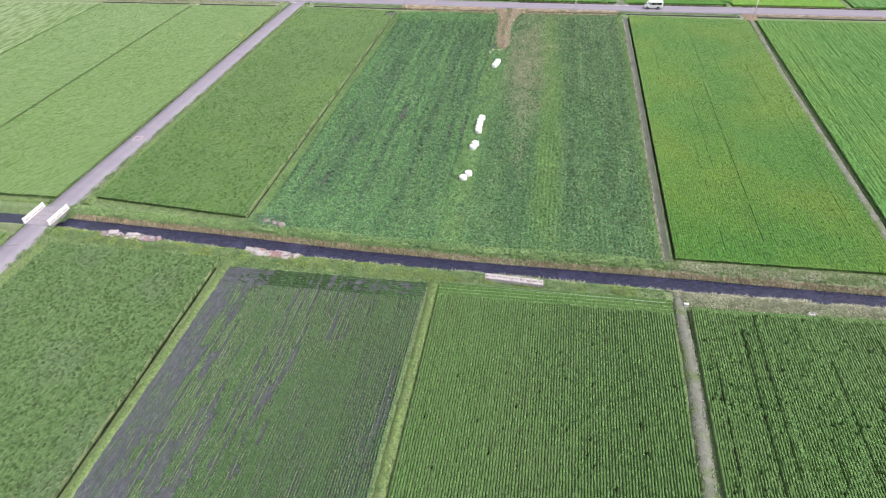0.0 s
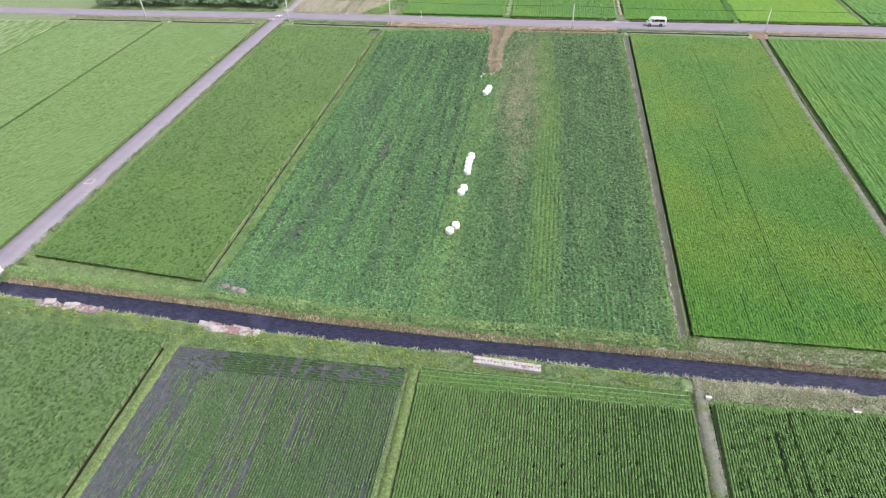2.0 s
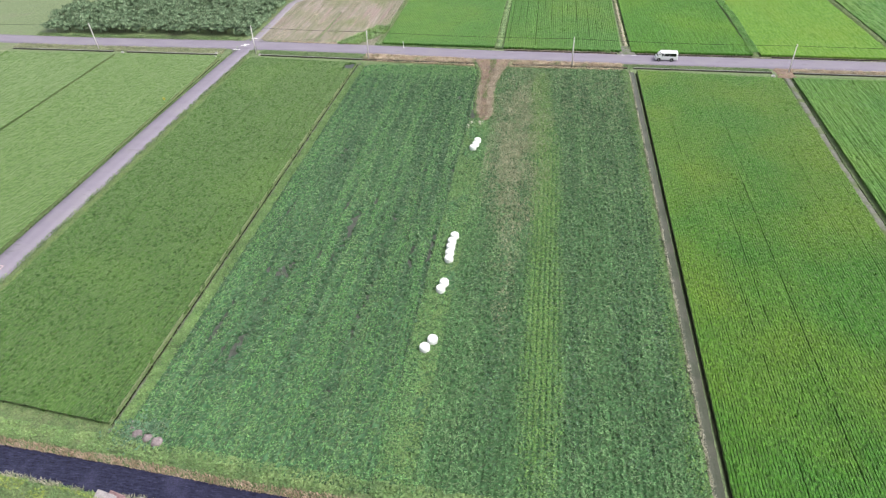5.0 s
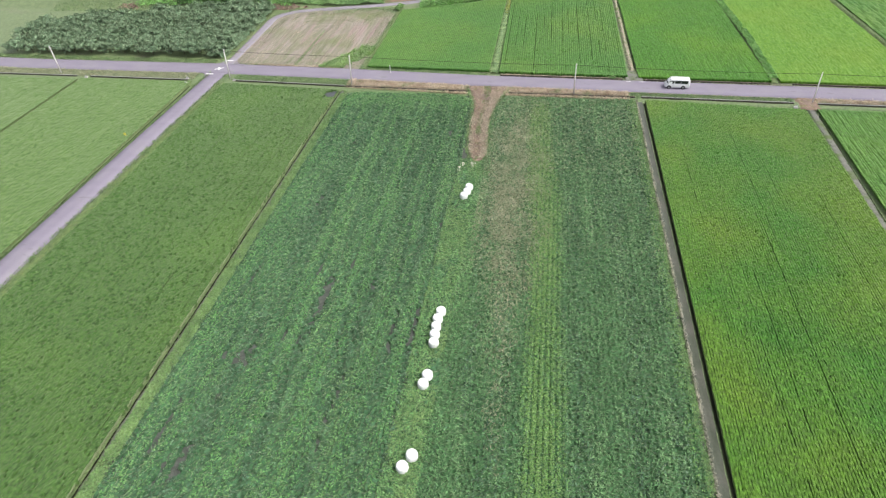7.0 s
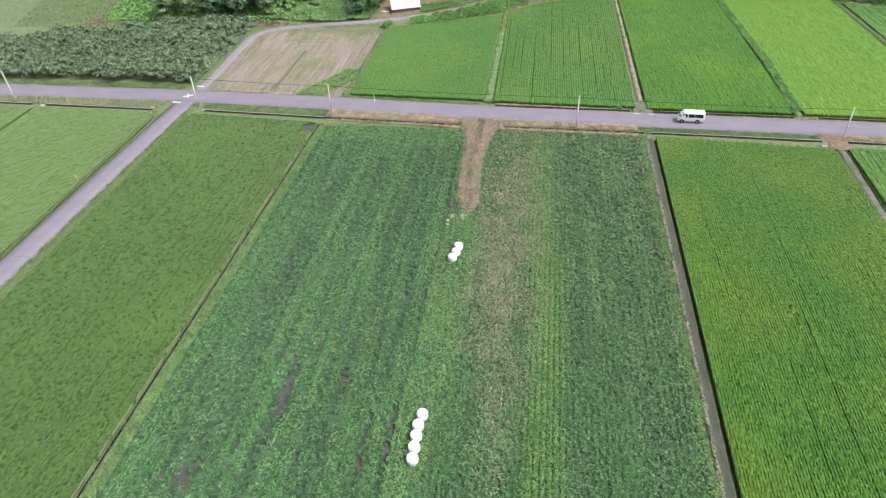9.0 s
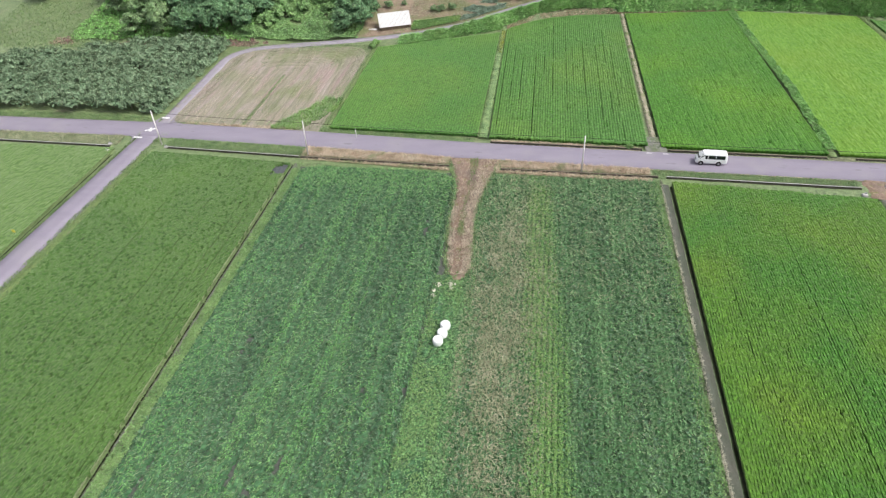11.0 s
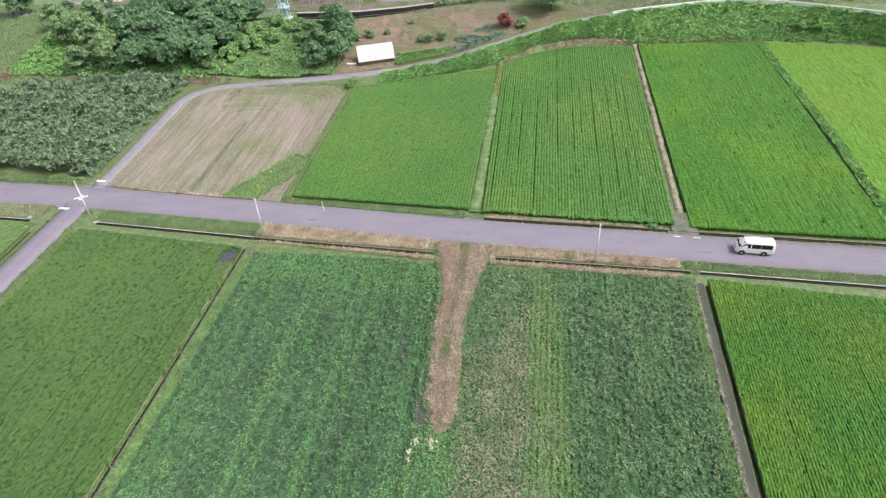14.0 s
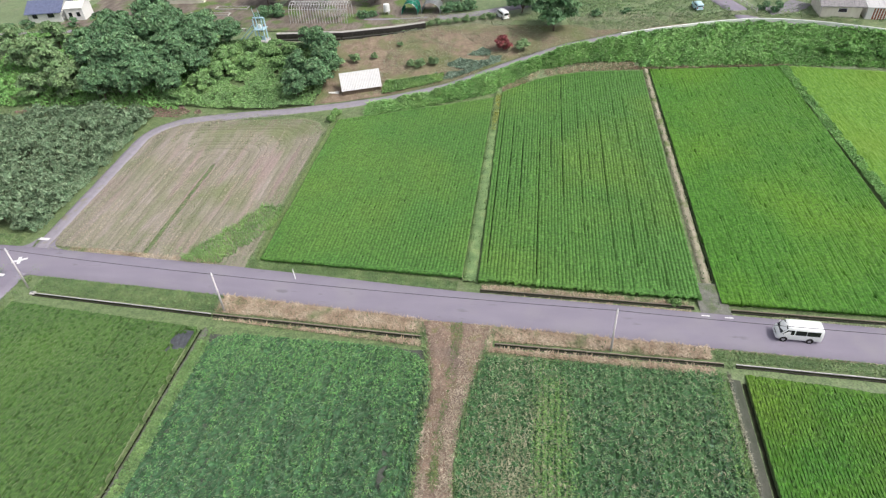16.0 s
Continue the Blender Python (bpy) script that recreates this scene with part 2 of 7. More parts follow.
M["bark"] = surface("tree_bark", [(0.3, (0.07, 0.055, 0.04)), (0.7, (0.17, 0.13, 0.10))], 6.0, (1, 1, 0.2), 0.95, 0.8, 14)
# crops
M["rice_pr"] = leafy("rice_yellow_green", (0.025, 0.106, 0.006), (0.035, 0.133, 0.006), (0.051, 0.162, 0.006), 5.0, blotch=((0.079, 0.159, 0.006), 0.05, 0.40, 0.62), fine=0.44, fine_scale=3.2, wax=0.2, spec=0.2, rough=0.65, fuzz=0.36)
M["rice_blue"] = leafy("rice_cool_green", (0.037, 0.130, 0.006), (0.048, 0.157, 0.007), (0.066, 0.185, 0.009), 4.0, blotch=((0.082, 0.196, 0.005), 0.045, 0.47, 0.68), fine=0.4, fine_scale=2.6, wax=0.3, spec=0.2, rough=0.65, fuzz=0.10)
M["rice_light"] = leafy("rice_light_green", (0.076, 0.196, 0.006), (0.103, 0.237, 0.008), (0.128, 0.273, 0.010), 2.0, blotch=((0.122, 0.242, 0.007), 0.06, 0.45, 0.65), fine=0.3, fine_scale=5, wax=0.4, spec=0.2, rough=0.65, fuzz=0.10)
M["rice_pl"] = leafy("rice_deep_green", (0.027, 0.076, 0.006), (0.038, 0.103, 0.007), (0.055, 0.132, 0.010), 2.5, blotch=((0.051, 0.124, 0.008), 0.07, 0.5, 0.68), fine=0.46, fine_scale=3.2, wax=0.6, spec=0.2, rough=0.65)
M["rice_pll"] = leafy("rice_pale_green", (0.054, 0.117, 0.012), (0.071, 0.152, 0.017), (0.095, 0.183, 0.022), 2.0, blotch=((0.082, 0.163, 0.024), 0.05, 0.48, 0.65), fine=0.32, fine_scale=4, wax=0.65, spec=0.25)
M["rice_n"] = leafy("rice_fresh_green", (0.040, 0.141, 0.006), (0.054, 0.171, 0.007), (0.073, 0.202, 0.009), 4.0, blotch=((0.082, 0.194, 0.005), 0.05, 0.44, 0.66), fine=0.46, fine_scale=2.8, wax=0.75, spec=0.2, rough=0.65, fuzz=0.10)
M["rice_f"] = leafy("rice_young_green", (0.036, 0.103, 0.007), (0.051, 0.135, 0.009), (0.073, 0.171, 0.015), 4.0, blotch=((0.056, 0.129, 0.011), 0.07, 0.45, 0.65), fine=0.5, fine_scale=7, wax=0.75, spec=0.25, rough=0.65)
M["rice_mud"] = leafy("rice_in_mud_green", (0.033, 0.087, 0.020), (0.049, 0.115, 0.029), (0.069, 0.144, 0.045), 4.0, fine=0.5, fine_scale=7, wax=0.7, spec=0.2, rough=0.65)
M["rice_f0"] = leafy("rice_even_green", (0.032, 0.078, 0.009), (0.046, 0.105, 0.013), (0.065, 0.132, 0.021), 2.5, blotch=((0.054, 0.107, 0.025), 0.09, 0.5, 0.65), fine=0.44, fine_scale=3.0, wax=0.8, spec=0.2, rough=0.65)
M["soy"] = leafy("soybean_leaf", (0.045, 0.133, 0.051), (0.070, 0.173, 0.069), (0.114, 0.230, 0.101), 0.8, fine=0.3, vary=0.35, stretch=(1, 0.12, 1), wax=0.8, spec=0.3, fuzz=0.7)
M["fodder"] = leafy("fodder_grass_leaf", (0.051, 0.157, 0.036), (0.080, 0.208, 0.052), (0.133, 0.276, 0.081), 0.6, fine=0.35, vary=0.48, stretch=(1, 0.12, 1), wax=0.65, spec=0.3, fuzz=0.7)
# darker copies of the crop greens: the shade under the leaves as colour
M["soy_shade"] = leafy("soybean_painted_shade", (0.028, 0.086, 0.029), (0.037, 0.113, 0.036), (0.056, 0.141, 0.047), 0.5, fine=0.5, fine_scale=2.4, stretch=(1, 0.15, 1), wax=0.5, spec=0.2, fuzz=0.45)
M["fodder_shade"] = leafy("fodder_painted_shade", (0.021, 0.075, 0.019), (0.031, 0.100, 0.025), (0.044, 0.129, 0.033), 0.5, fine=0.45, fine_scale=2.4, stretch=(1, 0.2, 1), wax=0.5, spec=0.2, fuzz=0.45)
M["soy_fresh"] = leafy("fresh_soybean_leaf", (0.072, 0.231, 0.043), (0.095, 0.278, 0.054), (0.127, 0.326, 0.073), 0.5, fine=0.25, vary=0.3, wax=0.4, spec=0.25, fuzz=0.7)
M["soy_dark"] = leafy("dark_soybean_leaf", (0.017, 0.061, 0.023), (0.030, 0.084, 0.032), (0.049, 0.115, 0.044), 0.8, fine=0.3, vary=0.4, wax=0.7, spec=0.3, fuzz=0.45)
M["soy_light"] = leafy("light_soybean_leaf", (0.070, 0.198, 0.049), (0.100, 0.241, 0.060), (0.138, 0.288, 0.073), 0.5, fine=0.42, fine_scale=2.4, vary=0.45, stretch=(1, 0.10, 1), wax=0.5, spec=0.25, fuzz=0.7)
M["withered"] = leafy("withered_leaf", (0.165, 0.185, 0.095), (0.240, 0.245, 0.140), (0.33, 0.315, 0.205), 0.6, fine=0.3, vary=0.3, wax=0.2, fuzz=0.75)
M["stripe_leaf"] = leafy("light_stripe_leaf", (0.082, 0.209, 0.029), (0.114, 0.256, 0.037), (0.148, 0.298, 0.053), 0.7, fine=0.3, vary=0.3, wax=0.5, spec=0.3, fuzz=0.75)
M["lime_weed"] = leafy("lime_green_weed", (0.08, 0.19, 0.025), (0.115, 0.245, 0.035), (0.16, 0.30, 0.05), 0.7, fine=0.3, vary=0.3, wax=0.8)
M["stubble"] = surface("mown_stubble", [(0.3, (0.190, 0.196, 0.130)), (0.48, (0.262, 0.238, 0.190)), (0.7, (0.335, 0.285, 0.262))], 0.9, (1.0, 0.10, 1), 0.95, 0.7, 9,
                       blotch=((0.19, 0.205, 0.115), 0.10, 0.46, 0.68), patch=((0.30, 0.235, 0.215), 0.5, 0.54, 0.68), fine=0.25, fine_scale=5, vary=0.07)
# loose foliage
M["reed"] = leafy("dry_reed", (0.27, 0.19, 0.11), (0.40, 0.29, 0.19), (0.50, 0.40, 0.28), 0.8, fine=0.2, vary=0.35, wax=0.6)
M["dry_grass"] = leafy("dead_verge_grass", (0.30, 0.21, 0.13), (0.43, 0.33, 0.21), (0.54, 0.45, 0.31), 0.6, fine=0.2, vary=0.3, patch=((0.17, 0.22, 0.07), 0.35, 0.56, 0.70), wax=0.5)
M["pale_straw"] = leafy("pale_straw", (0.25, 0.20, 0.14), (0.36, 0.29, 0.21), (0.46, 0.38, 0.28), 0.8, fine=0.2, vary=0.3, wax=0.3)
M["straw"] = leafy("dull_straw", (0.16, 0.12, 0.08), (0.24, 0.18, 0.125), (0.34, 0.26, 0.17), 0.8, fine=0.2, vary=0.3, wax=0.4)
M["pale_dry"] = leafy("pale_dry_grass", (0.20, 0.20, 0.135), (0.30, 0.29, 0.205), (0.40, 0.375, 0.285), 0.8, fine=0.25, vary=0.35, wax=0.2)
M["verge"] = leafy("verge_grass", (0.070, 0.160, 0.020), (0.117, 0.227, 0.035), (0.187, 0.286, 0.060), 0.6, fine=0.2, vary=0.3, fuzz=0.2)
M["weed"] = leafy("bank_weed", (0.08, 0.185, 0.022), (0.125, 0.255, 0.032), (0.185, 0.31, 0.05), 0.5, fine=0.2, vary=0.3)
M["kudzu"] = leafy("kudzu_leaf", (0.110, 0.291, 0.045), (0.157, 0.370, 0.058), (0.210, 0.442, 0.084), 0.25, fine=0.25, vary=0.25, wax=0.5)
M["bank_blade"] = leafy("bank_grass_blade", (0.120, 0.300, 0.040), (0.165, 0.370, 0.055), (0.215, 0.430, 0.080), 0.25, fine=0.2, vary=0.2, wax=0.5)
M["kudzu_light"] = leafy("light_vine_leaf", (0.08, 0.22, 0.015), (0.13, 0.30, 0.02), (0.20, 0.37, 0.03), 0.25, fine=0.2, vary=0.3)
M["slope_vine"] = leafy("slope_vine_leaf", (0.084, 0.216, 0.024), (0.132, 0.300, 0.036), (0.192, 0.372, 0.048), 0.2, fine=0.25, vary=0.35)
M["tree"] = leafy("tree_leaf", (0.053, 0.148, 0.043), (0.089, 0.221, 0.060), (0.147, 0.306, 0.083), 0.5, fine=0.25, vary=0.45, spec=0.25)
M["tree_pale"] = leafy("pale_tree_leaf", (0.081, 0.182, 0.040), (0.132, 0.263, 0.056), (0.213, 0.344, 0.086), 0.5, fine=0.25, vary=0.45)
M["apple"] = leafy("orchard_leaf", (0.071, 0.156, 0.052), (0.121, 0.220, 0.081), (0.189, 0.292, 0.121), 0.8, fine=0.25, vary=0.35, spec=0.3)
M["pale_blue_leaf"] = leafy("pale_bluish_leaf", (0.10, 0.19, 0.10), (0.15, 0.25, 0.14), (0.22, 0.33, 0.20), 0.8, fine=0.25, vary=0.3, spec=0.3)
M["red_leaf"] = leafy("red_shrub_leaf", (0.14, 0.02, 0.025), (0.24, 0.035, 0.04), (0.34, 0.08, 0.07), 1.0, vary=0.35)
M["pink_bloom"] = leafy("ruddy_dead_weed", (0.17, 0.09, 0.075), (0.27, 0.16, 0.14), (0.30, 0.21, 0.13), 0.5, vary=0.3, wax=0.5)
M["yellow_weed"] = leafy("yellow_flowering_weed", (0.14, 0.22, 0.02), (0.24, 0.29, 0.03), (0.42, 0.40, 0.05), 1.5, vary=0.3, wax=0.4)
M["yellow_bank"] = leafy("yellow_green_bank_weed", (0.13, 0.22, 0.02), (0.20, 0.28, 0.03), (0.28, 0.34, 0.05), 1.0, vary=0.3, wax=0.4)
M["pale_bloom"] = leafy("pale_bloom", (0.35, 0.40, 0.22), (0.52, 0.55, 0.35), (0.65, 0.66, 0.48), 1.0, vary=0.3)
M["hill_grass"] = leafy("browned_hill_grass", (0.190, 0.213, 0.100), (0.247, 0.269, 0.130), (0.294, 0.325, 0.150), 0.4, blotch=((0.162, 0.269, 0.070), 0.1, 0.48, 0.64), vary=0.2)

# ---- helpers of this scene ----
rng = np.random.default_rng(7)


def vnoise(x, y, seed=0):
    """Smooth value noise between 0 and 1."""
    table = np.random.default_rng(seed).random(4096)
    xi, yi = np.floor(x).astype(int), np.floor(y).astype(int)
    fx, fy = x - xi, y - yi
    fx, fy = fx * fx * (3 - 2 * fx), fy * fy * (3 - 2 * fy)

    def at(a, b):
        return table[(a * 131 + b * 977) % 4096]

    return (at(xi, yi) * (1 - fx) + at(xi + 1, yi) * fx) * (1 - fy) + (at(xi, yi + 1) * (1 - fx) + at(xi + 1, yi + 1) * fx) * fy


def np_mesh(name, verts, faces, material, smooth=False):
    me = bpy.data.meshes.new(name)
    verts, faces = np.asarray(verts, dtype=np.float32), np.asarray(faces, dtype=np.int32)
    k = faces.shape[1]
    me.vertices.add(len(verts))
    me.vertices.foreach_set("co", verts.ravel())
    me.loops.add(faces.size)
    me.loops.foreach_set("vertex_index", faces.ravel())
    me.polygons.add(len(faces))
    me.polygons.foreach_set("loop_start", np.arange(0, faces.size, k, dtype=np.int32))
    me.polygons.foreach_set("loop_total", np.full(len(faces), k, dtype=np.int32))
    me.polygons.foreach_set("use_smooth", np.full(len(faces), smooth, dtype=bool))
    me.update(calc_edges=True)
    me.materials.append(material)
    return me


def grid_faces(nu, nv):
    i, j = np.meshgrid(np.arange(nu - 1), np.arange(nv - 1), indexing="ij")
    a = (i * nv + j).ravel()
    return np.stack([a, a + nv, a + nv + 1, a + 1], 1)


def thing(name, label, category, group="", kind="", at=None):
    ob = new(name)
    ob.empty_display_size = 0.2
    if at is not None:
        ob.matrix_basis = at
    return tagged(ob, label, category, group, kind)


def part(name, bm, material, parent, label="", smooth=False):
    me = bpy.data.meshes.new(name)
    bmesh.ops.recalc_face_normals(bm, faces=bm.faces)
    bm.to_mesh(me)
    bm.free()
    me.materials.append(material)
    if smooth:
        me.polygons.foreach_set("use_smooth", np.ones(len(me.polygons), dtype=bool))
    ob = new(name, me)
    ob.parent = parent
    if label:
        ob["label"] = label
    return ob


def single(name, bm, material, label, category, group="", kind="", smooth=False):
    return tagged(part(name, bm, material, None, "", smooth), label, category, group, kind)


def box(bm, x0, x1, y0, y1, z0, z1, bevel=0.0, m=None):
    r = bmesh.ops.create_cube(bm, size=1.0)
    vs = r["verts"]
    for v in vs:
        v.co = Vector((x0 + (v.co.x + 0.5) * (x1 - x0), y0 + (v.co.y + 0.5) * (y1 - y0), z0 + (v.co.z + 0.5) * (z1 - z0)))
    if bevel:
        es = {e for v in vs for e in v.link_edges}
        out = bmesh.ops.bevel(bm, geom=list(es), offset=bevel, segments=1, affect="EDGES")
        vs = list({v for f in out["faces"] for v in f.verts} | {v for v in vs if v.is_valid})
    if m is not None:
        bmesh.ops.transform(bm, matrix=m, verts=vs)
    return vs


def tube(bm, a, b, r0, r1=None, sides=8):
    a, b = Vector(a), Vector(b)
    d = b - a
    r1 = r0 if r1 is None else r1
    m = Matrix.Translation((a + b) / 2) @ d.to_track_quat("Z", "Y").to_matrix().to_4x4()
    bmesh.ops.create_cone(bm, cap_ends=True, segments=sides, radius1=r0, radius2=r1, depth=d.length, matrix=m)


def fresh(fn, *a, **k):
    bm = bmesh.new()
    fn(bm, *a, **k)
    return bm


# ---- terrain ----
RX = [-3000, -90, -78, -58, -42, -24, 0, 15, 60, 3000]
R_FAR = [0.2, 0.2, -0.3, -1.2, -2.2, -2.7, -2.8, -3.0, -3.4, -3.4]
R_NEAR = [-2.0, -2.0, -2.9, -4.1, -4.7, -5.0, -5.4, -5.3, -5.6, -5.6]
WATER_Z = -0.7
# the lane that leaves the crossing northwards, bends east and climbs
LANE = [(-88.3, 108.0, 0.12), (-88.9, 125.0, 0.12), (-89.5, 140.0, 0.14), (-88.5, 143.4, 0.16), (-84.8, 146.5, 0.18), (-76.0, 149.0, 0.2), (-67.6, 150.7, 0.22), (-58.0, 153.2, 0.3),
        (-48.6, 156.2, 0.45), (-38.0, 160.4, 1.2), (-27.2, 168.0, 2.3), (-16.5, 174.6, 3.3), (-5.2, 178.8, 4.0), (6.2, 182.4, 4.3), (20.0, 185.6, 4.5), (32.0, 184.0, 4.5), (43.5, 179.3, 4.5), (62.0, 172.0, 4.5), (110.0, 150.0, 4.0)]
LX, LY, LZ = (np.array(c) for c in zip(*LANE[4:]))
TOE_X = [-60, -50, -28, -21, -12, -1, 25, 45, 62, 110]
TOE_Y = [148, 150, 160.5, 167, 170.5, 171.8, 174, 172.5, 166, 140]


CH_X, CH_Y = [-77.0, -62.5, -52.0, -45.4], [175.0, 176.1, 179.2, 182.0]


def height(x, y):
    """Ground height: paddies below the berms, the river's cut, the bank under the lane and the hill behind it."""
    x, y = np.asarray(x, dtype=float), np.asarray(y, dtype=float)
    far, near = np.interp(x, RX, R_FAR), np.interp(x, RX, R_NEAR)
    z = np.full(np.broadcast(x, y).shape, -0.28)
    berm = np.clip(1 - np.maximum(np.maximum(y - (far + 2.2), near - 1.8 - y), 0) / 0.6, 0, 1)
    z = z + 0.28 * berm
    out = np.maximum(y - far, near - y)
    z = np.where(out < 0.9, np.minimum(z, -1.1 + 1.1 * np.clip((out + 0.35) / 1.2, 0, 1)), z)
    verge = np.clip((y - 97.6 + (x + 58) * 0.03) / 0.8, 0, 1)
    north = np.clip((y - 107.8 + (x + 58) * 0.03) / 0.8, 0, 1)
    inn = np.clip((x + 56.5) / 0.8, 0, 1)
    z = z + 0.28 * verge * (1 - north * inn) * (y > 50)
    ly, lz, ty = np.interp(x, LX, LY), np.interp(x, LX, LZ), np.interp(x, TOE_X, TOE_Y)
    ly = np.where(x < -84.8, 146.5, ly)
    climb = np.clip((y - ty) / np.maximum(ly - 1.6 - ty, 0.6), 0, 1)
    foot = np.where(x < -56.5, 0.0, -0.1)
    z = np.where(y > ty, foot + (lz - 0.1 - foot) * climb, z)
    rise = np.clip((y - ly - 2.0), 0, None)
    top = 4.7 + 0.012 * np.clip(y - 175, 0, 200)
    slope = np.where(x < -100, 0.18, 0.22)
    z = np.where(y > ly + 2.0, np.minimum(lz - 0.1 + rise * slope, np.maximum(top, lz - 0.1)), z)
    z = z - 0.3 * np.clip((y - np.maximum(ly + 3.0, 182.0)) / 5.0, 0, 1)
    cut = (np.abs(y - np.interp(x, CH_X, CH_Y)) < 2.1) & (x > CH_X[0] + 0.3) & (x < CH_X[-1] - 0.3)
    return z - 1.3 * cut


def steps(*runs):
    out = []
    for a, b, s in runs:
        out += list(np.arange(a, b, s))
    return np.array(out + [runs[-1][1]])


gx = np.concatenate([[-3000, -1200, -500, -280], steps((-200, 100, 2.0)), [150, 280, 600, 1300, 3000]])
gy = np.concatenate([[-3000, -1200, -400, -150], steps((-90, -12, 3), (-12, 6, 0.3), (6, 92, 2), (92, 112, 0.5), (112, 170, 1.3), (170, 186, 0.5), (186, 215, 1.3)), [240, 280, 400, 900, 3000]])
GX, GY = np.meshgrid(gx, gy, indexing="ij")
GZ = height(GX, GY)
lump = (vnoise(GX * 0.35, GY * 0.35, 3) - 0.5) * 0.10 + (vnoise(GX * 1.3, GY * 1.3, 5) - 0.5) * 0.05
GZ = GZ + lump * np.where(GZ > -0.2, 1, 0.3)
ground = tagged(new("ground", np_mesh("ground", np.stack([GX.ravel(), GY.ravel(), GZ.ravel()], 1), grid_faces(len(gx), len(gy)), M["ground"], True)),
                "grassy farmland ground with low berms and a bank", "ground", kind="structure")

wx = steps((-400, -100, 20), (-100, 70, 2), (70, 400, 20))
wv = np.linspace(0, 1, 6)
WX, WV = np.meshgrid(wx, wv, indexing="ij")
WY = np.interp(WX, RX, R_NEAR) - 0.25 + WV * (np.interp(WX, RX, R_FAR) - np.interp(WX, RX, R_NEAR) + 0.5)
tagged(new("water", np_mesh("water", np.stack([WX.ravel(), WY.ravel(), np.full(WX.size, WATER_Z)], 1), grid_faces(len(wx), 6), M["water"], True)),
       "narrow dark rippled irrigation river between grassy banks", "river", kind="structure")


def ribbon(name, path, prof, material, label, category, step=1.5, jit=0.0, seed=1, kind="structure", smooth=True, parent=None):
    """A long strip along path; prof: (offset to the right, height) pairs across it."""
    p = np.array([q if len(q) == 3 else (*q, 0.0) for q in path], dtype=float)
    d = np.concatenate([[0], np.cumsum(np.linalg.norm(np.diff(p[:, :2], axis=0), axis=1))])
    s = np.linspace(0, d[-1], max(2, int(d[-1] / step) + 1))
    c = np.stack([np.interp(s, d, p[:, k]) for k in range(3)], 1)
    if len(p) > 4:
        for k in range(3):
            c[1:-1, k] = (c[:-2, k] + 2 * c[1:-1, k] + c[2:, k]) / 4
    t = np.gradient(c[:, :2], axis=0)
    t /= np.linalg.norm(t, axis=1, keepdims=True)
    nrm = np.stack([t[:, 1], -t[:, 0]], 1)
    r = np.random.default_rng(seed)
    rows = []
    for off, z in prof:
        w = (r.random(len(s)) - 0.5) * 2 * jit
        rows.append(np.stack([c[:, 0] + nrm[:, 0] * (off + w), c[:, 1] + nrm[:, 1] * (off + w), c[:, 2] + z + w * 0.3], 1))
    v = np.stack(rows, 1).reshape(-1, 3)
    ob = new(name, np_mesh(name, v, grid_faces(len(s), len(prof)), material, smooth))
    if parent:
        ob.parent = parent
        return ob
    return tagged(ob, label, category, kind=kind)


def slab_prof(w, h, n=3, edge=0.25):
    inner = [(x, h) for x in np.linspace(-w / 2, w / 2, n)]
    return [(-w / 2 - edge, -0.30)] + inner + [(w / 2 + edge, -0.30)]


# roads
MAIN = [(-420, 119.0), (-200, 111.5), (-136, 108.4), (-90, 107.6), (-60, 106.1), (-30, 104.0), (-1, 102.9), (38, 101.6), (120, 98.6), (420, 88)]
ribbon("road_main", MAIN, slab_prof(5.0, 0.20, 5), M["asphalt"], "pale worn asphalt farm road", "road", 2.0, 0.03)
SIDE = [(-89.0, -400), (-89.0, -60), (-89.2, -12), (-89.4, -4), (-89.4, 3), (-89.3, 20), (-89.3, 45), (-89.2, 75), (-88.9, 98), (-88.6, 106.5)]
ribbon("road_side", SIDE, slab_prof(3.4, 0.19, 4), M["asphalt"], "narrow pale asphalt lane between paddies", "road", 2.0, 0.03)
ribbon("lane_upper", [(x, y, z) for x, y, z in LANE], slab_prof(2.0, 0.06, 4), M["lane"], "narrow worn lane climbing round the fields", "road", 1.5, 0.06)
# levees, tracks and drains
LEVEES = [
    ("levee_1", [(-57.25, -7.2), (-57.0, -90)], 0.8, "levee"), ("levee_2", [(-29.3, -7.6), (-28.8, -90)], 0.8, "levee"),
    ("levee_3", [(-58.7, 1.6), (-58.6, 50), (-58.5, 98)], 0.36, "track"), ("levee_4", [(-118.8, 4), (-119.0, 50), (-119.2, 100)], 0.5, "levee"),
    ("levee_5", [(-148.6, 4), (-148.4, 50), (-148.6, 100)], 0.5, "levee"), ("levee_6", [(-28.7, 108.6), (-28.6, 160)], 1.3, "verge"),
    ("levee_7", [(26.2, 106.0), (26.4, 130), (24.5, 174)], 1.0, "levee"), ("levee_8", [(54.2, 105), (54.2, 130), (52.0, 172)], 1.2, "levee"),
    ("levee_9", [(-57.0, 109.5), (-57.2, 149)], 0.7, "levee"), ("levee_10", [(-86.0, 3.2), (-86.2, 50), (-86.2, 99)], 1.1, "levee"),
    ("levee_11", [(-85.8, -6), (-85.8, -90)], 1.2, "levee"), ("levee_12", [(-120, 2.9), (-92, 3.1)], 1.2, "levee"),
    ("levee_13", [(-92.0, -7), (-92.2, -90)], 1.0, "levee"),
]
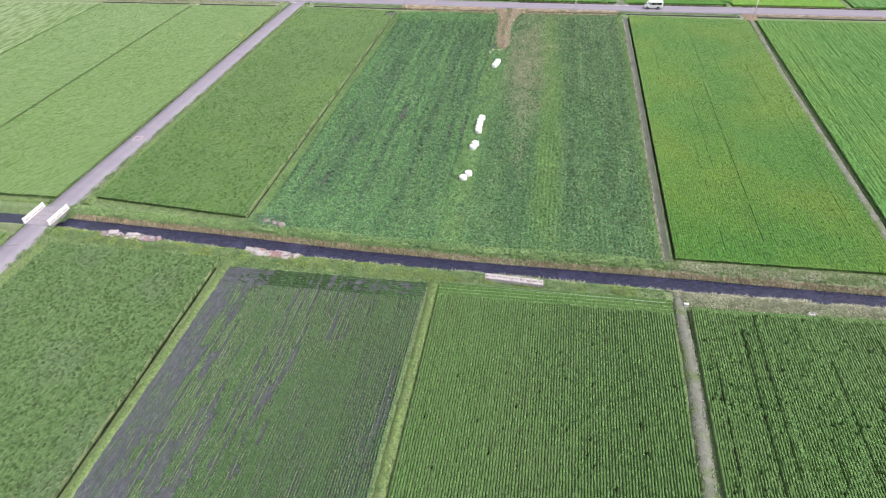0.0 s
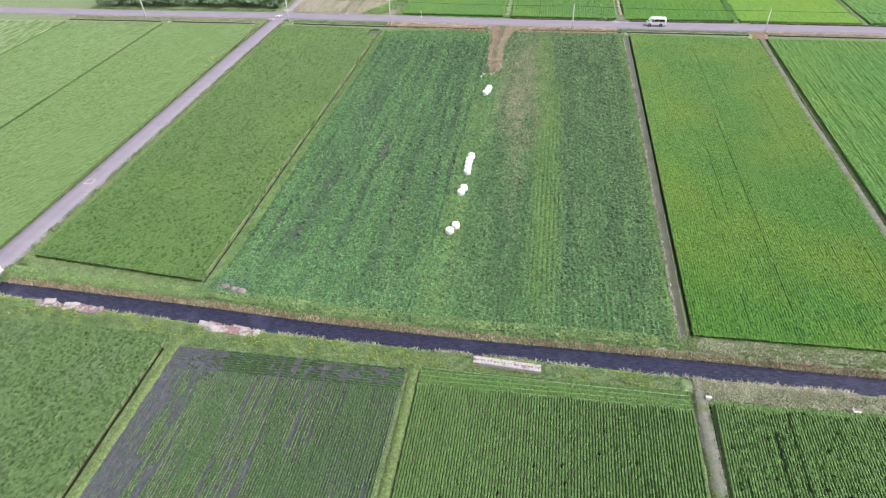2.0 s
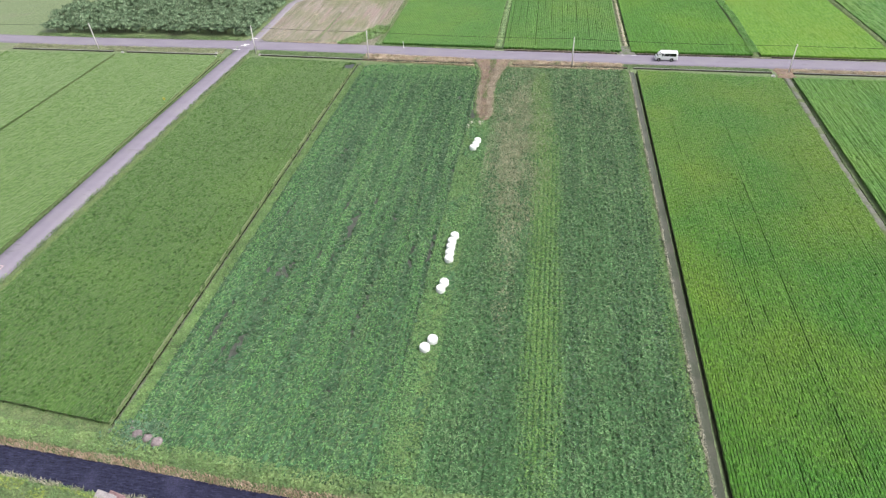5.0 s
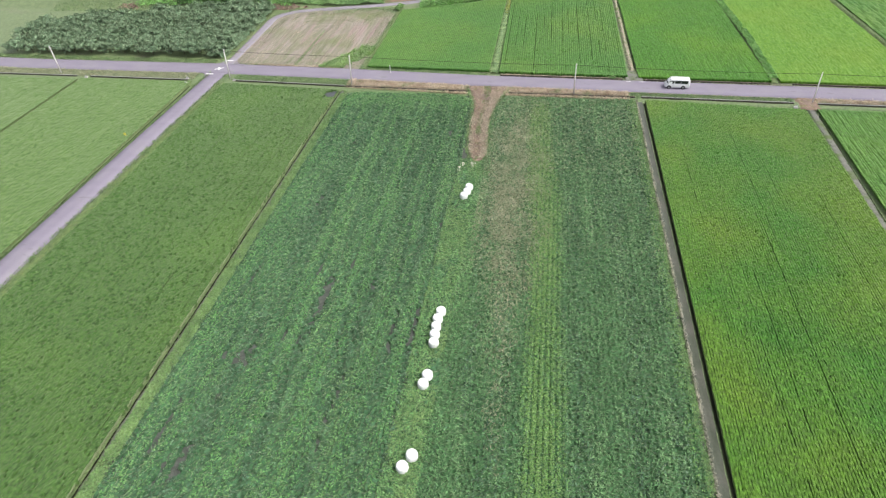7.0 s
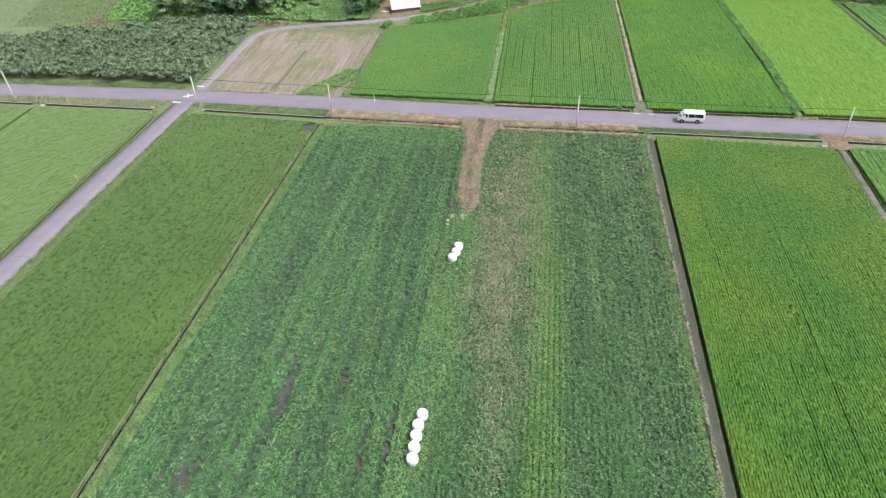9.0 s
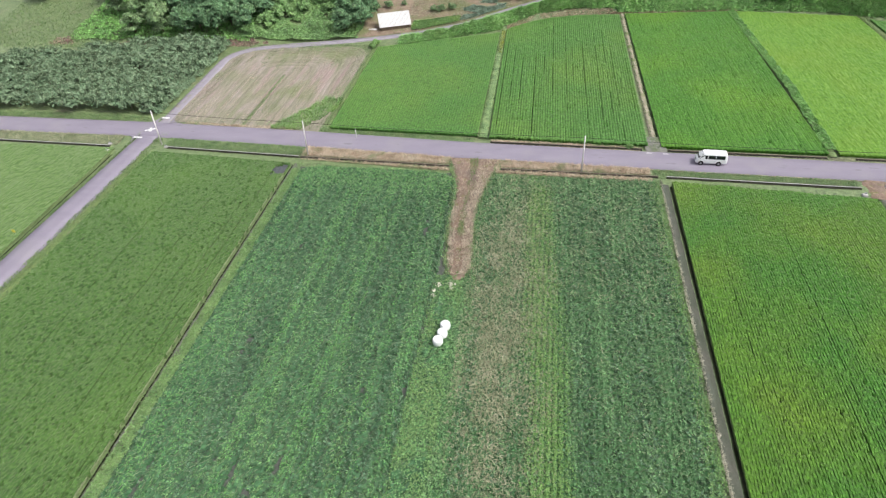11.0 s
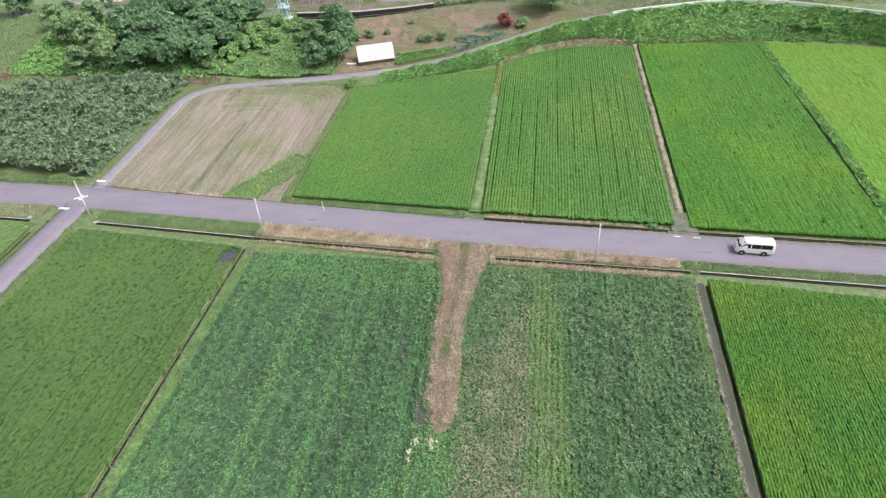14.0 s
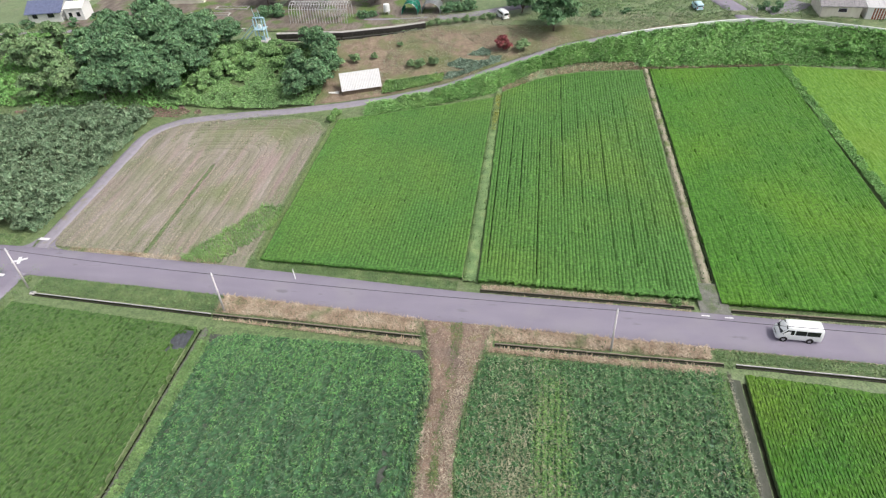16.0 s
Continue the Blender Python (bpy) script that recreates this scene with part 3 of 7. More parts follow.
for k, (nm, pth, w, mt) in enumerate(LEVEES):
    ribbon(nm, pth, [(-w / 2 - 0.3, -0.35), (-w / 2, 0.02), (0, 0.1), (w / 2, 0.02), (w / 2 + 0.3, -0.35)], M[mt], "low grassy levee between rice paddies", "levee", 0.8, 0.09, k)
TRACKS = [
    ("track_1", [(-0.1, -6.0), (-0.1, -20), (-0.6, -33), (-0.9, -90)], 1.1),
    ("track_3", [(-0.2, 105.8), (-0.35, 112), (-0.5, 130), (-0.9, 172)], 0.75), ("track_4", [(29.3, 98), (29.2, 94), (28.1, 62), (27.8, 0)], 1.2),
]
for k, (nm, pth, w) in enumerate(TRACKS):
    ribbon(nm, pth, [(-w / 2 - 0.25, -0.35), (-w / 2, 0.0), (0, 0.05), (w / 2, 0.0), (w / 2 + 0.25, -0.35)], M["pale_track" if nm == "track_3" else "track"], "bare trodden path between crops", "path", 0.8, 0.07, 40 + k)
ribbon("ditch_wide", [(-0.55, -0.3), (-0.35, 15), (-0.2, 46), (-0.15, 97.3)], [(-0.72, 0.0), (-0.55, 0.02), (-0.42, -0.10), (0.0, -0.115), (0.42, -0.12)], M["ditch_water"], "shallow irrigation ditch full of muddy water", "ditch", 0.8, 0.03, 52)
ribbon("track_mouth", [(-0.2, 105.0), (-0.25, 110.5)], [(-1.7, 0.03), (-0.9, 0.09), (0.9, 0.09), (1.7, 0.03)], M["track"], "widened mouth of the trodden path", "path", 0.8, 0.15, 51)
TY = [72.2, 73.0, 75, 80, 84, 88, 91.5, 94.5, 97, 99.5, 101.4]
TL = [-28.9, -29.5, -30.0, -30.5, -30.9, -31.0, -31.1, -31.5, -32.1, -32.9, -33.4]
TR = [-28.2, -27.4, -26.9, -27.2, -27.5, -27.4, -27.0, -26.5, -25.9, -25.3, -25.0]
ty_ = np.linspace(72.2, 101.4, 90)
tw_ = np.linspace(0, 1, 16)
TYG, TWG = np.meshgrid(ty_, tw_, indexing="ij")
wob = (vnoise(TYG * 1.1, TYG * 0, 63) - 0.5) * 0.7
TXG = np.interp(TYG, TY, TL) + wob * (1 - TWG) + TWG * (np.interp(TYG, TY, TR) + (vnoise(TYG * 1.3, TYG * 0, 64) - 0.5) * 0.6 - np.interp(TYG, TY, TL))
TZG = 0.12 - 0.22 * np.clip(np.abs(TWG - 0.5) * 2 - 0.75, 0, 1) / 0.25 + 0.06 * vnoise(TXG * 1.5, TYG * 0.6, 65) + np.where(TYG > 99, 0.03, 0)
tagged(new("dirt_track", np_mesh("dirt_track", np.stack([TXG.ravel(), TYG.ravel(), TZG.ravel()], 1), grid_faces(90, 16), M["dirt"], True)), "bare reddish dirt track into the field", "path", kind="structure")


def drain(name, a, b, w=0.24, wall=0.09, deep=0.11, top=0.22, joint=2.0, rim="concrete"):
    """An open concrete channel in lengths, with a dark wet floor; its inner shade is put into wall and floor colour."""
    a, b = Vector((*a, 0)), Vector((*b, 0))
    d = (b - a)
    m = Matrix.Translation(a) @ Matrix.Rotation(math.atan2(d.y, d.x), 4, "Z")
    ob = thing(name, "open concrete drain channel along the verge", "drain", kind="structure")
    n = max(1, round(d.length / joint))
    for i in range(n):
        x0, x1 = d.length * i / n + 0.012, d.length * (i + 1) / n - 0.012
        dz = random.uniform(-0.015, 0.015)
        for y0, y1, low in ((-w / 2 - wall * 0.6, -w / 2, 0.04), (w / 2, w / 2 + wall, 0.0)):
            part("channel_wall", fresh(box, x0, x1, y0, y1, top - deep - 0.3, top - 0.04 - low, 0.0, m), M["shade_wall"], ob)
        part("coping", fresh(box, x0, x1, w / 2, w / 2 + wall, top - 0.038, top + dz + 0.03, 0.0, m), M[rim], ob)
    bm = bmesh.new()
    box(bm, 0, d.length, -w / 2 + 0.003, w / 2 - 0.003, top - deep - 0.12, top - deep, 0, m)
    part("channel_floor", bm, M["wet_soil"], ob, "wet channel floor darkened as shade")
    return ob


DRAINS = [((-83.2, 101.3), (-58.6, 99.9)), ((-58.4, 99.9), (-32.9, 98.8)), ((-24.8, 98.5), (-1.0, 98.0)), ((0.2, 98.0), (27.0, 97.1)), ((31.0, 97.0), (60.0, 96.0)),
          ((-149.0, 102.6), (-121.0, 101.9)), ((-117.5, 101.8), (-94.0, 101.1)), ((-27.2, 106.9), (-2.6, 106.2)), ((1.4, 106.0), (25.0, 105.4)), ((29.0, 105.3), (60.0, 104.2))]
for k, (a, b) in enumerate(DRAINS):
    drain(f"drain_{k + 1}", a, b, rim="straw_concrete" if k in (1, 2, 7, 8, 9) else "pale_concrete")

# near-black strips that paint the shaded gap beside the crop edges
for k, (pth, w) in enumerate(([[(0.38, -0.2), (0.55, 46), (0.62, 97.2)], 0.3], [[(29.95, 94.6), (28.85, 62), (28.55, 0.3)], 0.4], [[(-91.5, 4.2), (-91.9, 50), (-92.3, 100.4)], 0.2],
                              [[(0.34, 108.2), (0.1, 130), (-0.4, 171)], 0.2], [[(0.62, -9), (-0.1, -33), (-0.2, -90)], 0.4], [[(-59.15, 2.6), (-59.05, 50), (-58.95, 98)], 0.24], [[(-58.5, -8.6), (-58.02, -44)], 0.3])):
    ribbon(f"ditch_{k + 1}", pth, [(-w / 2, -0.19), (0, -0.22), (w / 2, -0.19)], M["wet_soil"], "narrow dark ditch strip painting shade along the crop", "ditch", 1.5, 0.04, 70 + k)

# ---- fields ----


def canopy(sw, se, ne, nw, spacing, dy, top, depth, jitter, seed, holes=0.0, head=0.6, mask=None, gaps=(), curve=None, gap=0.09, open_=1.0, bead_=0.05, pit_=0.07, pit_z=0.14, cross=False, brim=0.3, grainy=0.2, wheel=0.055):
    """Crop canopy in rows along its length: rounded rows parted by narrow hollows, missing hills, wheel lines and an overhanging edge."""
    r = np.random.default_rng(seed)
    wid, lng = math.dist(sw, se), math.dist(sw, nw)
    rows, nv = int(wid / spacing), int(lng / dy) + 1
    g = gap / spacing / 2
    u = np.concatenate([(np.arange(rows)[:, None] + np.array([[0.0, g, 1 - g]])).ravel(), [rows]])[:, None] / rows
    nu = len(u)
    v = np.linspace(0, 1, nv)[None, :]
    hollow = (np.arange(nu) % 3 == 0)[:, None]
    side = np.where(np.arange(nu) % 3 == 1, 1.0, np.where(np.arange(nu) % 3 == 2, -1.0, 0.0))[:, None]
    sw, se, ne, nw = (np.array(c, dtype=float) for c in (sw, se, ne, nw))
    X = (sw[0] * (1 - u) + se[0] * u) * (1 - v) + (nw[0] * (1 - u) + ne[0] * u) * v
    y1 = nw[1] * (1 - u) + ne[1] * u if curve is None else np.interp(X[:, -1:], *zip(*curve))
    Y = (sw[1] * (1 - u) + se[1] * u) * (1 - v) + y1 * v
    edge = np.minimum(Y - Y[:, :1], Y[:, -1:] - Y)
    line = vnoise(np.floor(u * rows + 0.4) * 7.3 * np.ones_like(X), Y * 0.22, seed + 3) * 0.75 + vnoise(X * 0.13, Y * 0.07, seed + 4) * 0.25
    line = line * (1 - grainy) + r.random(X.shape) * grainy
    cut = (line < 0.12 + 0.85 * open_) & (edge > head * (0.85 + 0.3 * vnoise(X * 0.6, Y * 0.0, seed + 5))) & (r.random(X.shape) < 0.62 + 0.38 * open_)
    Z = np.full(X.shape, top) - depth * (hollow & cut) * (0.7 + 0.3 * r.random(X.shape))
    if cross:
        Z = Z - 0.19 * ((Y[:, -1:] - Y <= head) & (np.arange(nv)[None, :] % 2 == 0))
    shift = np.zeros(X.shape)
    for gu, g0, g1 in gaps:
        k = int(round(gu * rows)) * 3
        on = (v[0] >= g0) & (v[0] <= g1) & (vnoise(v[0] * lng * 0.5, np.zeros(nv), seed + k) > 0.24)
        Z[k, on] = -0.5
        for q in (k - 1, k + 1):
            if 0 < q < nu:
                shift[q, on] += wheel * (1 if q > k else -1)
    Z = Z + (vnoise(X * 0.5, Y * 0.22, seed) - 0.5) * 0.12 + (r.random(Z.shape) - 0.5) * 2 * jitter
    if holes:
        pit = (r.random(Z.shape) < holes * 3) & hollow
        Z = np.where(pit, -0.6, Z)
        wide = np.zeros(Z.shape, dtype=bool)
        wide[1:] |= pit[:-1]
        wide[:-1] |= pit[1:]
        shift = shift + wide * pit_ * side
        Z = Z - wide * pit_z
    if mask is not None:
        k = mask(X, Y) * 1.0
        rowid = np.floor(u * rows + 0.4) * 5.1 * np.ones_like(X)
        gone = (k > 1.5) & (vnoise(rowid, Y * 0.45, seed + 6) + 0.3 * r.random(Z.shape) > 0.60)
        Z = np.where((k > 0.5) & (hollow | gone), -0.5 + (r.random(Z.shape) - 0.5) * 0.06, np.where(k > 1.5, 0.0, Z))
        shift = shift + (k > 0.5) * 0.08 * side
    bead = r.random(Z.shape)
    shift = shift + np.where(bead < 0.3, bead_ * side, 0.0)
    Z = Z - np.where((bead < 0.3) & ~hollow, bead_ * 1.2, 0.0)
    X = X + shift + (r.random(Z.shape) - 0.5) * 0.05 + (r.random((nu, 1)) - 0.5) * 0.03
    Y = Y + (r.random(Z.shape) - 0.5) * (0.14 if curve is None else 0.5)
    V = np.stack([X, Y, Z], 2)
    V = np.concatenate([V[:, :1], V, V[:, -1:]], 1)
    V = np.concatenate([V[:1], V, V[-1:]], 0)
    V[0, :, 2] = V[-1, :, 2] = -0.4
    V[:, 0, 2] = V[:, -1, 2] = -0.4
    V[0, :, 0] += brim
    V[-1, :, 0] -= brim
    V[:, 0, 1] += 0.35
    V[:, -1, 1] -= 0.35
    return V.reshape(-1, 3), grid_faces(nu + 2, nv + 2)


def wheel_lines(n, seed, lo=0.0, hi=1.0):
    rr = random.Random(seed)
    return [(lo + (hi - lo) * (i + 0.5 + rr.uniform(-0.25, 0.25)) / n, rr.uniform(0, 0.45), rr.uniform(0.6, 1.0)) for i in range(n)]


def rice(label, material, sw, se, ne, nw, seed, spacing=0.27, dy=0.32, top=0.28, depth=0.42, jitter=0.05, soil=True, soil_z=-0.2, facet=False, turn=None, **k):
    v, f = canopy(sw, se, ne, nw, spacing, dy, top, depth, jitter, seed, **k)
    if turn:
        v = np.stack([turn[0] + v[:, 1], turn[1] - v[:, 0], v[:, 2]], 1)
    ob = tagged(new("rice_field", np_mesh("rice_field", v, f, M[material], not facet)), label, "rice field", "rice paddies", "stuff")
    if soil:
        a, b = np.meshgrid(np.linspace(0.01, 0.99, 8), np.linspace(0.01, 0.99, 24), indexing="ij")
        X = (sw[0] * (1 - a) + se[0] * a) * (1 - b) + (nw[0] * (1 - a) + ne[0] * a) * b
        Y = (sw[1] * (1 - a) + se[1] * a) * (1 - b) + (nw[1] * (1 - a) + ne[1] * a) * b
        # dark soil sheet whose colour also carries the shade between the rows
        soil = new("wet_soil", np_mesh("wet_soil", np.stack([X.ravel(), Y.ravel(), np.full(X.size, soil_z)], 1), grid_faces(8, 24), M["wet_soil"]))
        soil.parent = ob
    return ob


def muddy(X, Y):
    """0 for full rows, 1 for mud showing between them, 2 for mostly bare mud."""
    fray = np.random.default_rng(19).random(X.shape)
    strip = np.clip((X + 56.6) / 4.4, 0, 9) + (vnoise(X * 0.8, Y * 0.25, 11) - 0.5) * 1.0 + (vnoise(X * 3.7, Y * 0.2, 16) - 0.5) * 0.8
    corner = (X < -50.5) & (Y > -13.0) & (vnoise(X * 0.6, Y * 3.0, 12) * 0.6 + vnoise(X * 0.5, Y * 0.5, 17) * 0.4 > 0.40)
    topr = (X > -41) & (Y > -10.6) & (vnoise(X * 0.9, Y * 3.0, 13) > 0.45)
    wet = vnoise(X * 0.16, Y * 0.07, 18) * 0.5 + np.where(X < -42, 0.10, np.where(X > -36, -0.08, 0.0)) + vnoise(X * 3.7, Y * 0.22, 14) * 0.6
    level = np.where((strip < 1.5 + 0.5 * fray) | (wet + 0.12 * fray > 0.61), 1.0, 0.0)
    level = np.where((strip < 0.72 + 0.15 * fray) | (corner & (fray > 0.2)) | (topr & (fray > 0.3)) | (wet + 0.06 * fray > 0.80), 2.0, level)
    return level


def washed(x, y):
    return 2.0 * (np.hypot((x + 60.3) * 1.0, (y - 95.8) * 0.7) + vnoise(x * 2, y * 2, 6) < 1.7)


rice("even mid-green young rice with small gaps", "rice_f0", (-84.6, -45), (-58.2, -45), (-58.7, -6.9), (-84.4, -6.7), 21, holes=0.058, gap=0.16, open_=-0.05, depth=0.2, jitter=0.045, bead_=0.01, pit_=0.0, pit_z=0.14, facet=True, dy=0.24, soil_z=-0.02)
rice("patchy young rice in wet grey mud", "rice_mud", (-56.26, -45), (-29.98, -45), (-30.2, -11.15), (-56.4, -11.35), 22, soil=False, mask=muddy, head=0.05, top=0.18, depth=0.48, gap=0.19, dy=0.26, bead_=0.04, facet=True)
rice("rice rows turned along the muddy headland", "rice_mud", (0, 0), (2.9, 0), (2.9, 26.1), (0, 26.1), 37, soil=False, mask=lambda X, Y: muddy(Y - 56.3, -8.25 - X), head=0.05, spacing=0.32, top=0.16, depth=0.48, gap=0.19, dy=0.26, bead_=0.04, facet=True, turn=(-56.3, -8.25))
rice("young rice in clear straight rows", "rice_f", (-28.2, -45), (-1.6, -45), (-1.0, -7.9), (-28.6, -8.1), 23, gap=0.125, holes=0.0012, head=2.3, cross=True, bead_=0.035, jitter=0.036, dy=0.28, soil_z=-0.03, facet=True)
rice("young rice rows with dark wheel lines", "rice_f", (0.4, -45), (32, -45), (32, -8.0), (1.0, -8.9), 24, gap=0.10, holes=0.003, open_=0.85, dy=0.28, bead_=0.04, jitter=0.04, soil_z=-0.03, facet=True,
     gaps=wheel_lines(9, 5, 0.0, 0.85))
for mt, x0, x1, sd in (("rice_f0", -84.6, -58.1, 61), ("rice_mud", -56.2, -29.9, 62), ("rice_f", -28.0, -1.7, 63), ("rice_f", 0.2, 32, 64)):
    rice("young rice continuing in long straight rows", mt, (x0, -90), (x1, -90), (x1, -45.1), (x0, -45.1), sd, spacing=0.8, dy=0.9, gap=0.25, holes=0.004)
rice("young rice reaching on along the river", "rice_f", (32.2, -90), (80, -90), (80, -8.2), (32.2, -8.2), 65, spacing=0.8, dy=0.8, gap=0.22, holes=0.004)
rice("dense deep-green rice with faint rows", "rice_pl", (-85.3, 5.0), (-59.4, 2.6), (-59.3, 97.8), (-85.0, 99.8), 25, gap=0.15, open_=0.02, depth=0.2, holes=0.030, jitter=0.038, bead_=0.01, pit_=0.0, pit_z=0.125, dy=0.27, soil_z=-0.02, mask=washed, facet=True, wheel=0.0,
     gaps=[(0.955, 0.0, 0.62), (0.93, 0.5, 1.0), (0.86, 0.55, 0.95), (0.78, 0.3, 0.75), (0.66, 0.6, 1.0), (0.52, 0.2, 0.5), (0.40, 0.5, 0.9), (0.28, 0.1, 0.45)])
rice("smooth pale-green rice beside the lane", "rice_pll", (-118.4, 4.2), (-91.6, 4.2), (-92.6, 100.4), (-118.8, 100.4), 26, depth=0.05, spacing=0.45, dy=0.5, jitter=0.05, open_=0.2, facet=True)
rice("smooth pale-green rice far across the levee", "rice_pll", (-148.0, 4.2), (-119.3, 4.2), (-119.6, 100.4), (-148.2, 100.4), 27, depth=0.05, dy=0.6, jitter=0.05, spacing=0.6, open_=0.2, facet=True)
rice("smooth pale-green rice at the plain's edge", "rice_pll", (-190, 4.2), (-149.0, 4.2), (-149.0, 101), (-190, 102), 28, depth=0.10, dy=0.9, jitter=0.04, spacing=1.0, open_=0.4)
rice("bright yellow-green rice with thin row lines", "rice_pr", (0.5, 0.3), (27.1, 0.4), (28.3, 94.6), (0.85, 97.0), 29, spacing=0.30, top=0.18, brim=0.05, gap=0.08, depth=0.13, open_=0.60, holes=0.002, dy=0.30, bead_=0.035, jitter=0.045, facet=True, wheel=0.01, pit_=0.01, grainy=0.45,
     gaps=[(0.31, 0.25, 0.5), (0.43, 0.05, 0.62), (0.47, 0.55, 0.9), (0.78, 0.4, 0.7), (0.15, 0.6, 0.8), (0.62, 0.1, 0.3), (0.24, 0.02, 0.4), (0.58, 0.5, 0.85), (0.88, 0.1, 0.5)])
rice("green rice with dark parallel wheel lines", "rice_n", (28.85, 0.4), (62, 0.4), (62, 93.8), (30.2, 94.8), 30, gap=0.07, depth=0.22, open_=0.45, holes=0.002, dy=0.65, spacing=0.36, bead_=0.03,
     gaps=wheel_lines(10, 6))
rice("fresh green rice tapering to the lane", "rice_n", (-56.4, 110.2), (-29.6, 109.0), (-29.4, 158.0), (-56.4, 148.2), 31, spacing=0.44, gap=0.10, depth=0.22, open_=0.70, holes=0.004, pit_=0.02, dy=0.40, jitter=0.035, bead_=0.03, soil_z=0.03)
rice("fresh green rice with a curved headland", "rice_n", (-27.6, 108.6), (-1.5, 107.6), (-1.6, 170.2), (-28.0, 160.0), 32, spacing=0.44, gap=0.10, depth=0.24, open_=0.70, holes=0.002, dy=0.40, jitter=0.035, bead_=0.03,
     curve=[(-28, 160.2), (-25, 163.2), (-21.7, 166.0), (-17, 168.4), (-12, 169.8), (-6, 170.4), (-1, 170.5)], gaps=wheel_lines(13, 7), wheel=0.05)
rice("fresh green rice under the overgrown bank", "rice_blue", (0.55, 107.2), (25.6, 106.6), (24.0, 173.2), (-0.25, 171.2), 33, gap=0.07, depth=0.11, open_=0.35, holes=0.002, dy=0.5, jitter=0.03, bead_=0.02)
rice("light green rice at the field's far corner", "rice_light", (27.2, 106.6), (53.4, 105.6), (51.0, 170.0), (25.3, 173.4), 34, depth=0.07, spacing=0.40, dy=0.45, open_=0.3)
rice("light green rice beyond the wide levee", "rice_n", (55.2, 105.6), (90, 104), (88, 152), (53.2, 168.0), 35, depth=0.14, spacing=0.8, dy=0.8, open_=0.4)
rice("pale green rice beyond the lane", "rice_pll", (-130, -50), (-93.0, -50), (-92.8, -5.0), (-130, -4.6), 36, depth=0.12, spacing=0.6, dy=0.6, open_=0.4)

wx_, wy_ = np.meshgrid(np.linspace(-62.0, -59.5, 8), np.linspace(93.0, 97.4, 12), indexing="ij")
tagged(new("mud_corner", np_mesh("mud_corner", np.stack([wx_.ravel(), wy_.ravel(), 0.01 + 0.04 * vnoise(wx_ * 3, wy_ * 3, 2).ravel()], 1), grid_faces(8, 12), M["mud"], True)), "wet grey mud in the paddy's corner", "mud", kind="structure")
# mud under the patchy field
mx, my = np.meshgrid(np.linspace(-56.9, -30.2, 60), np.linspace(-90, -8.2, 200), indexing="ij")
tagged(new("mud", np_mesh("mud", np.stack([mx.ravel(), my.ravel(), (-0.12 + 0.05 * vnoise(mx * 2, my * 0.5, 4)).ravel()], 1), grid_faces(60, 200), M["mud"], True)),
       "wet grey paddy mud", "mud", kind="structure")


def leaves(P, N, size, seed, spread=0.6, fold=0.25):
    """Diamond leaves, one island each, at points P, facing roughly N."""
    r = np.random.default_rng(seed)
    n = len(P)
    N = N + r.normal(0, spread, (n, 3))
    N /= np.linalg.norm(N, axis=1, keepdims=True)
    T = np.cross(N, r.normal(0, 1, (n, 3)))
    T /= np.linalg.norm(T, axis=1, keepdims=True)
    B = np.cross(N, T)
    s = (size * (0.6 + 0.8 * r.random(n)))[:, None]
    a, c = P - T * s, P + T * s
    b, d = P + B * s * 0.55 + N * s * fold, P - B * s * 0.55 + N * s * fold
    V = np.stack([a, b, c, d], 1).reshape(-1, 3)
    i = np.arange(n)[:, None] * 4
    F = np.concatenate([i + [0, 1, 2], i + [0, 2, 3]], 0)
    return V, F


def blades(P, h, w, seed, lean=0.35):
    """Grass blades, one bent triangle pair each, standing on points P."""
    r = np.random.default_rng(seed)
    n = len(P)
    a = r.random(n) * 2 * np.pi
    side = np.stack([np.cos(a), np.sin(a), np.zeros(n)], 1)
    out = np.stack([-np.sin(a), np.cos(a), np.zeros(n)], 1) * lean
    hh = (h * (0.5 + 0.9 * r.random(n)))[:, None]
    ww = (w * (0.6 + 0.8 * r.random(n)))[:, None]
    up = np.array([[0, 0, 1.0]])
    A, B = P - side * ww, P + side * ww
    C = P + up * hh * 0.6 + out * hh * 0.4
    D = P + up * hh * 0.9 + out * hh * 1.3
    V = np.stack([A, B, C + side * ww * 0.6, C - side * ww * 0.6, D], 1).reshape(-1, 3)
    i = np.arange(n)[:, None] * 5
    return V, np.concatenate([i + [0, 1, 2], i + [0, 2, 3], i + [3, 2, 4]], 0)


def stuff(name, VF, material, label, category):
    return tagged(new(name, np_mesh(name, VF[0], VF[1], M[material])), label, category, kind="stuff")


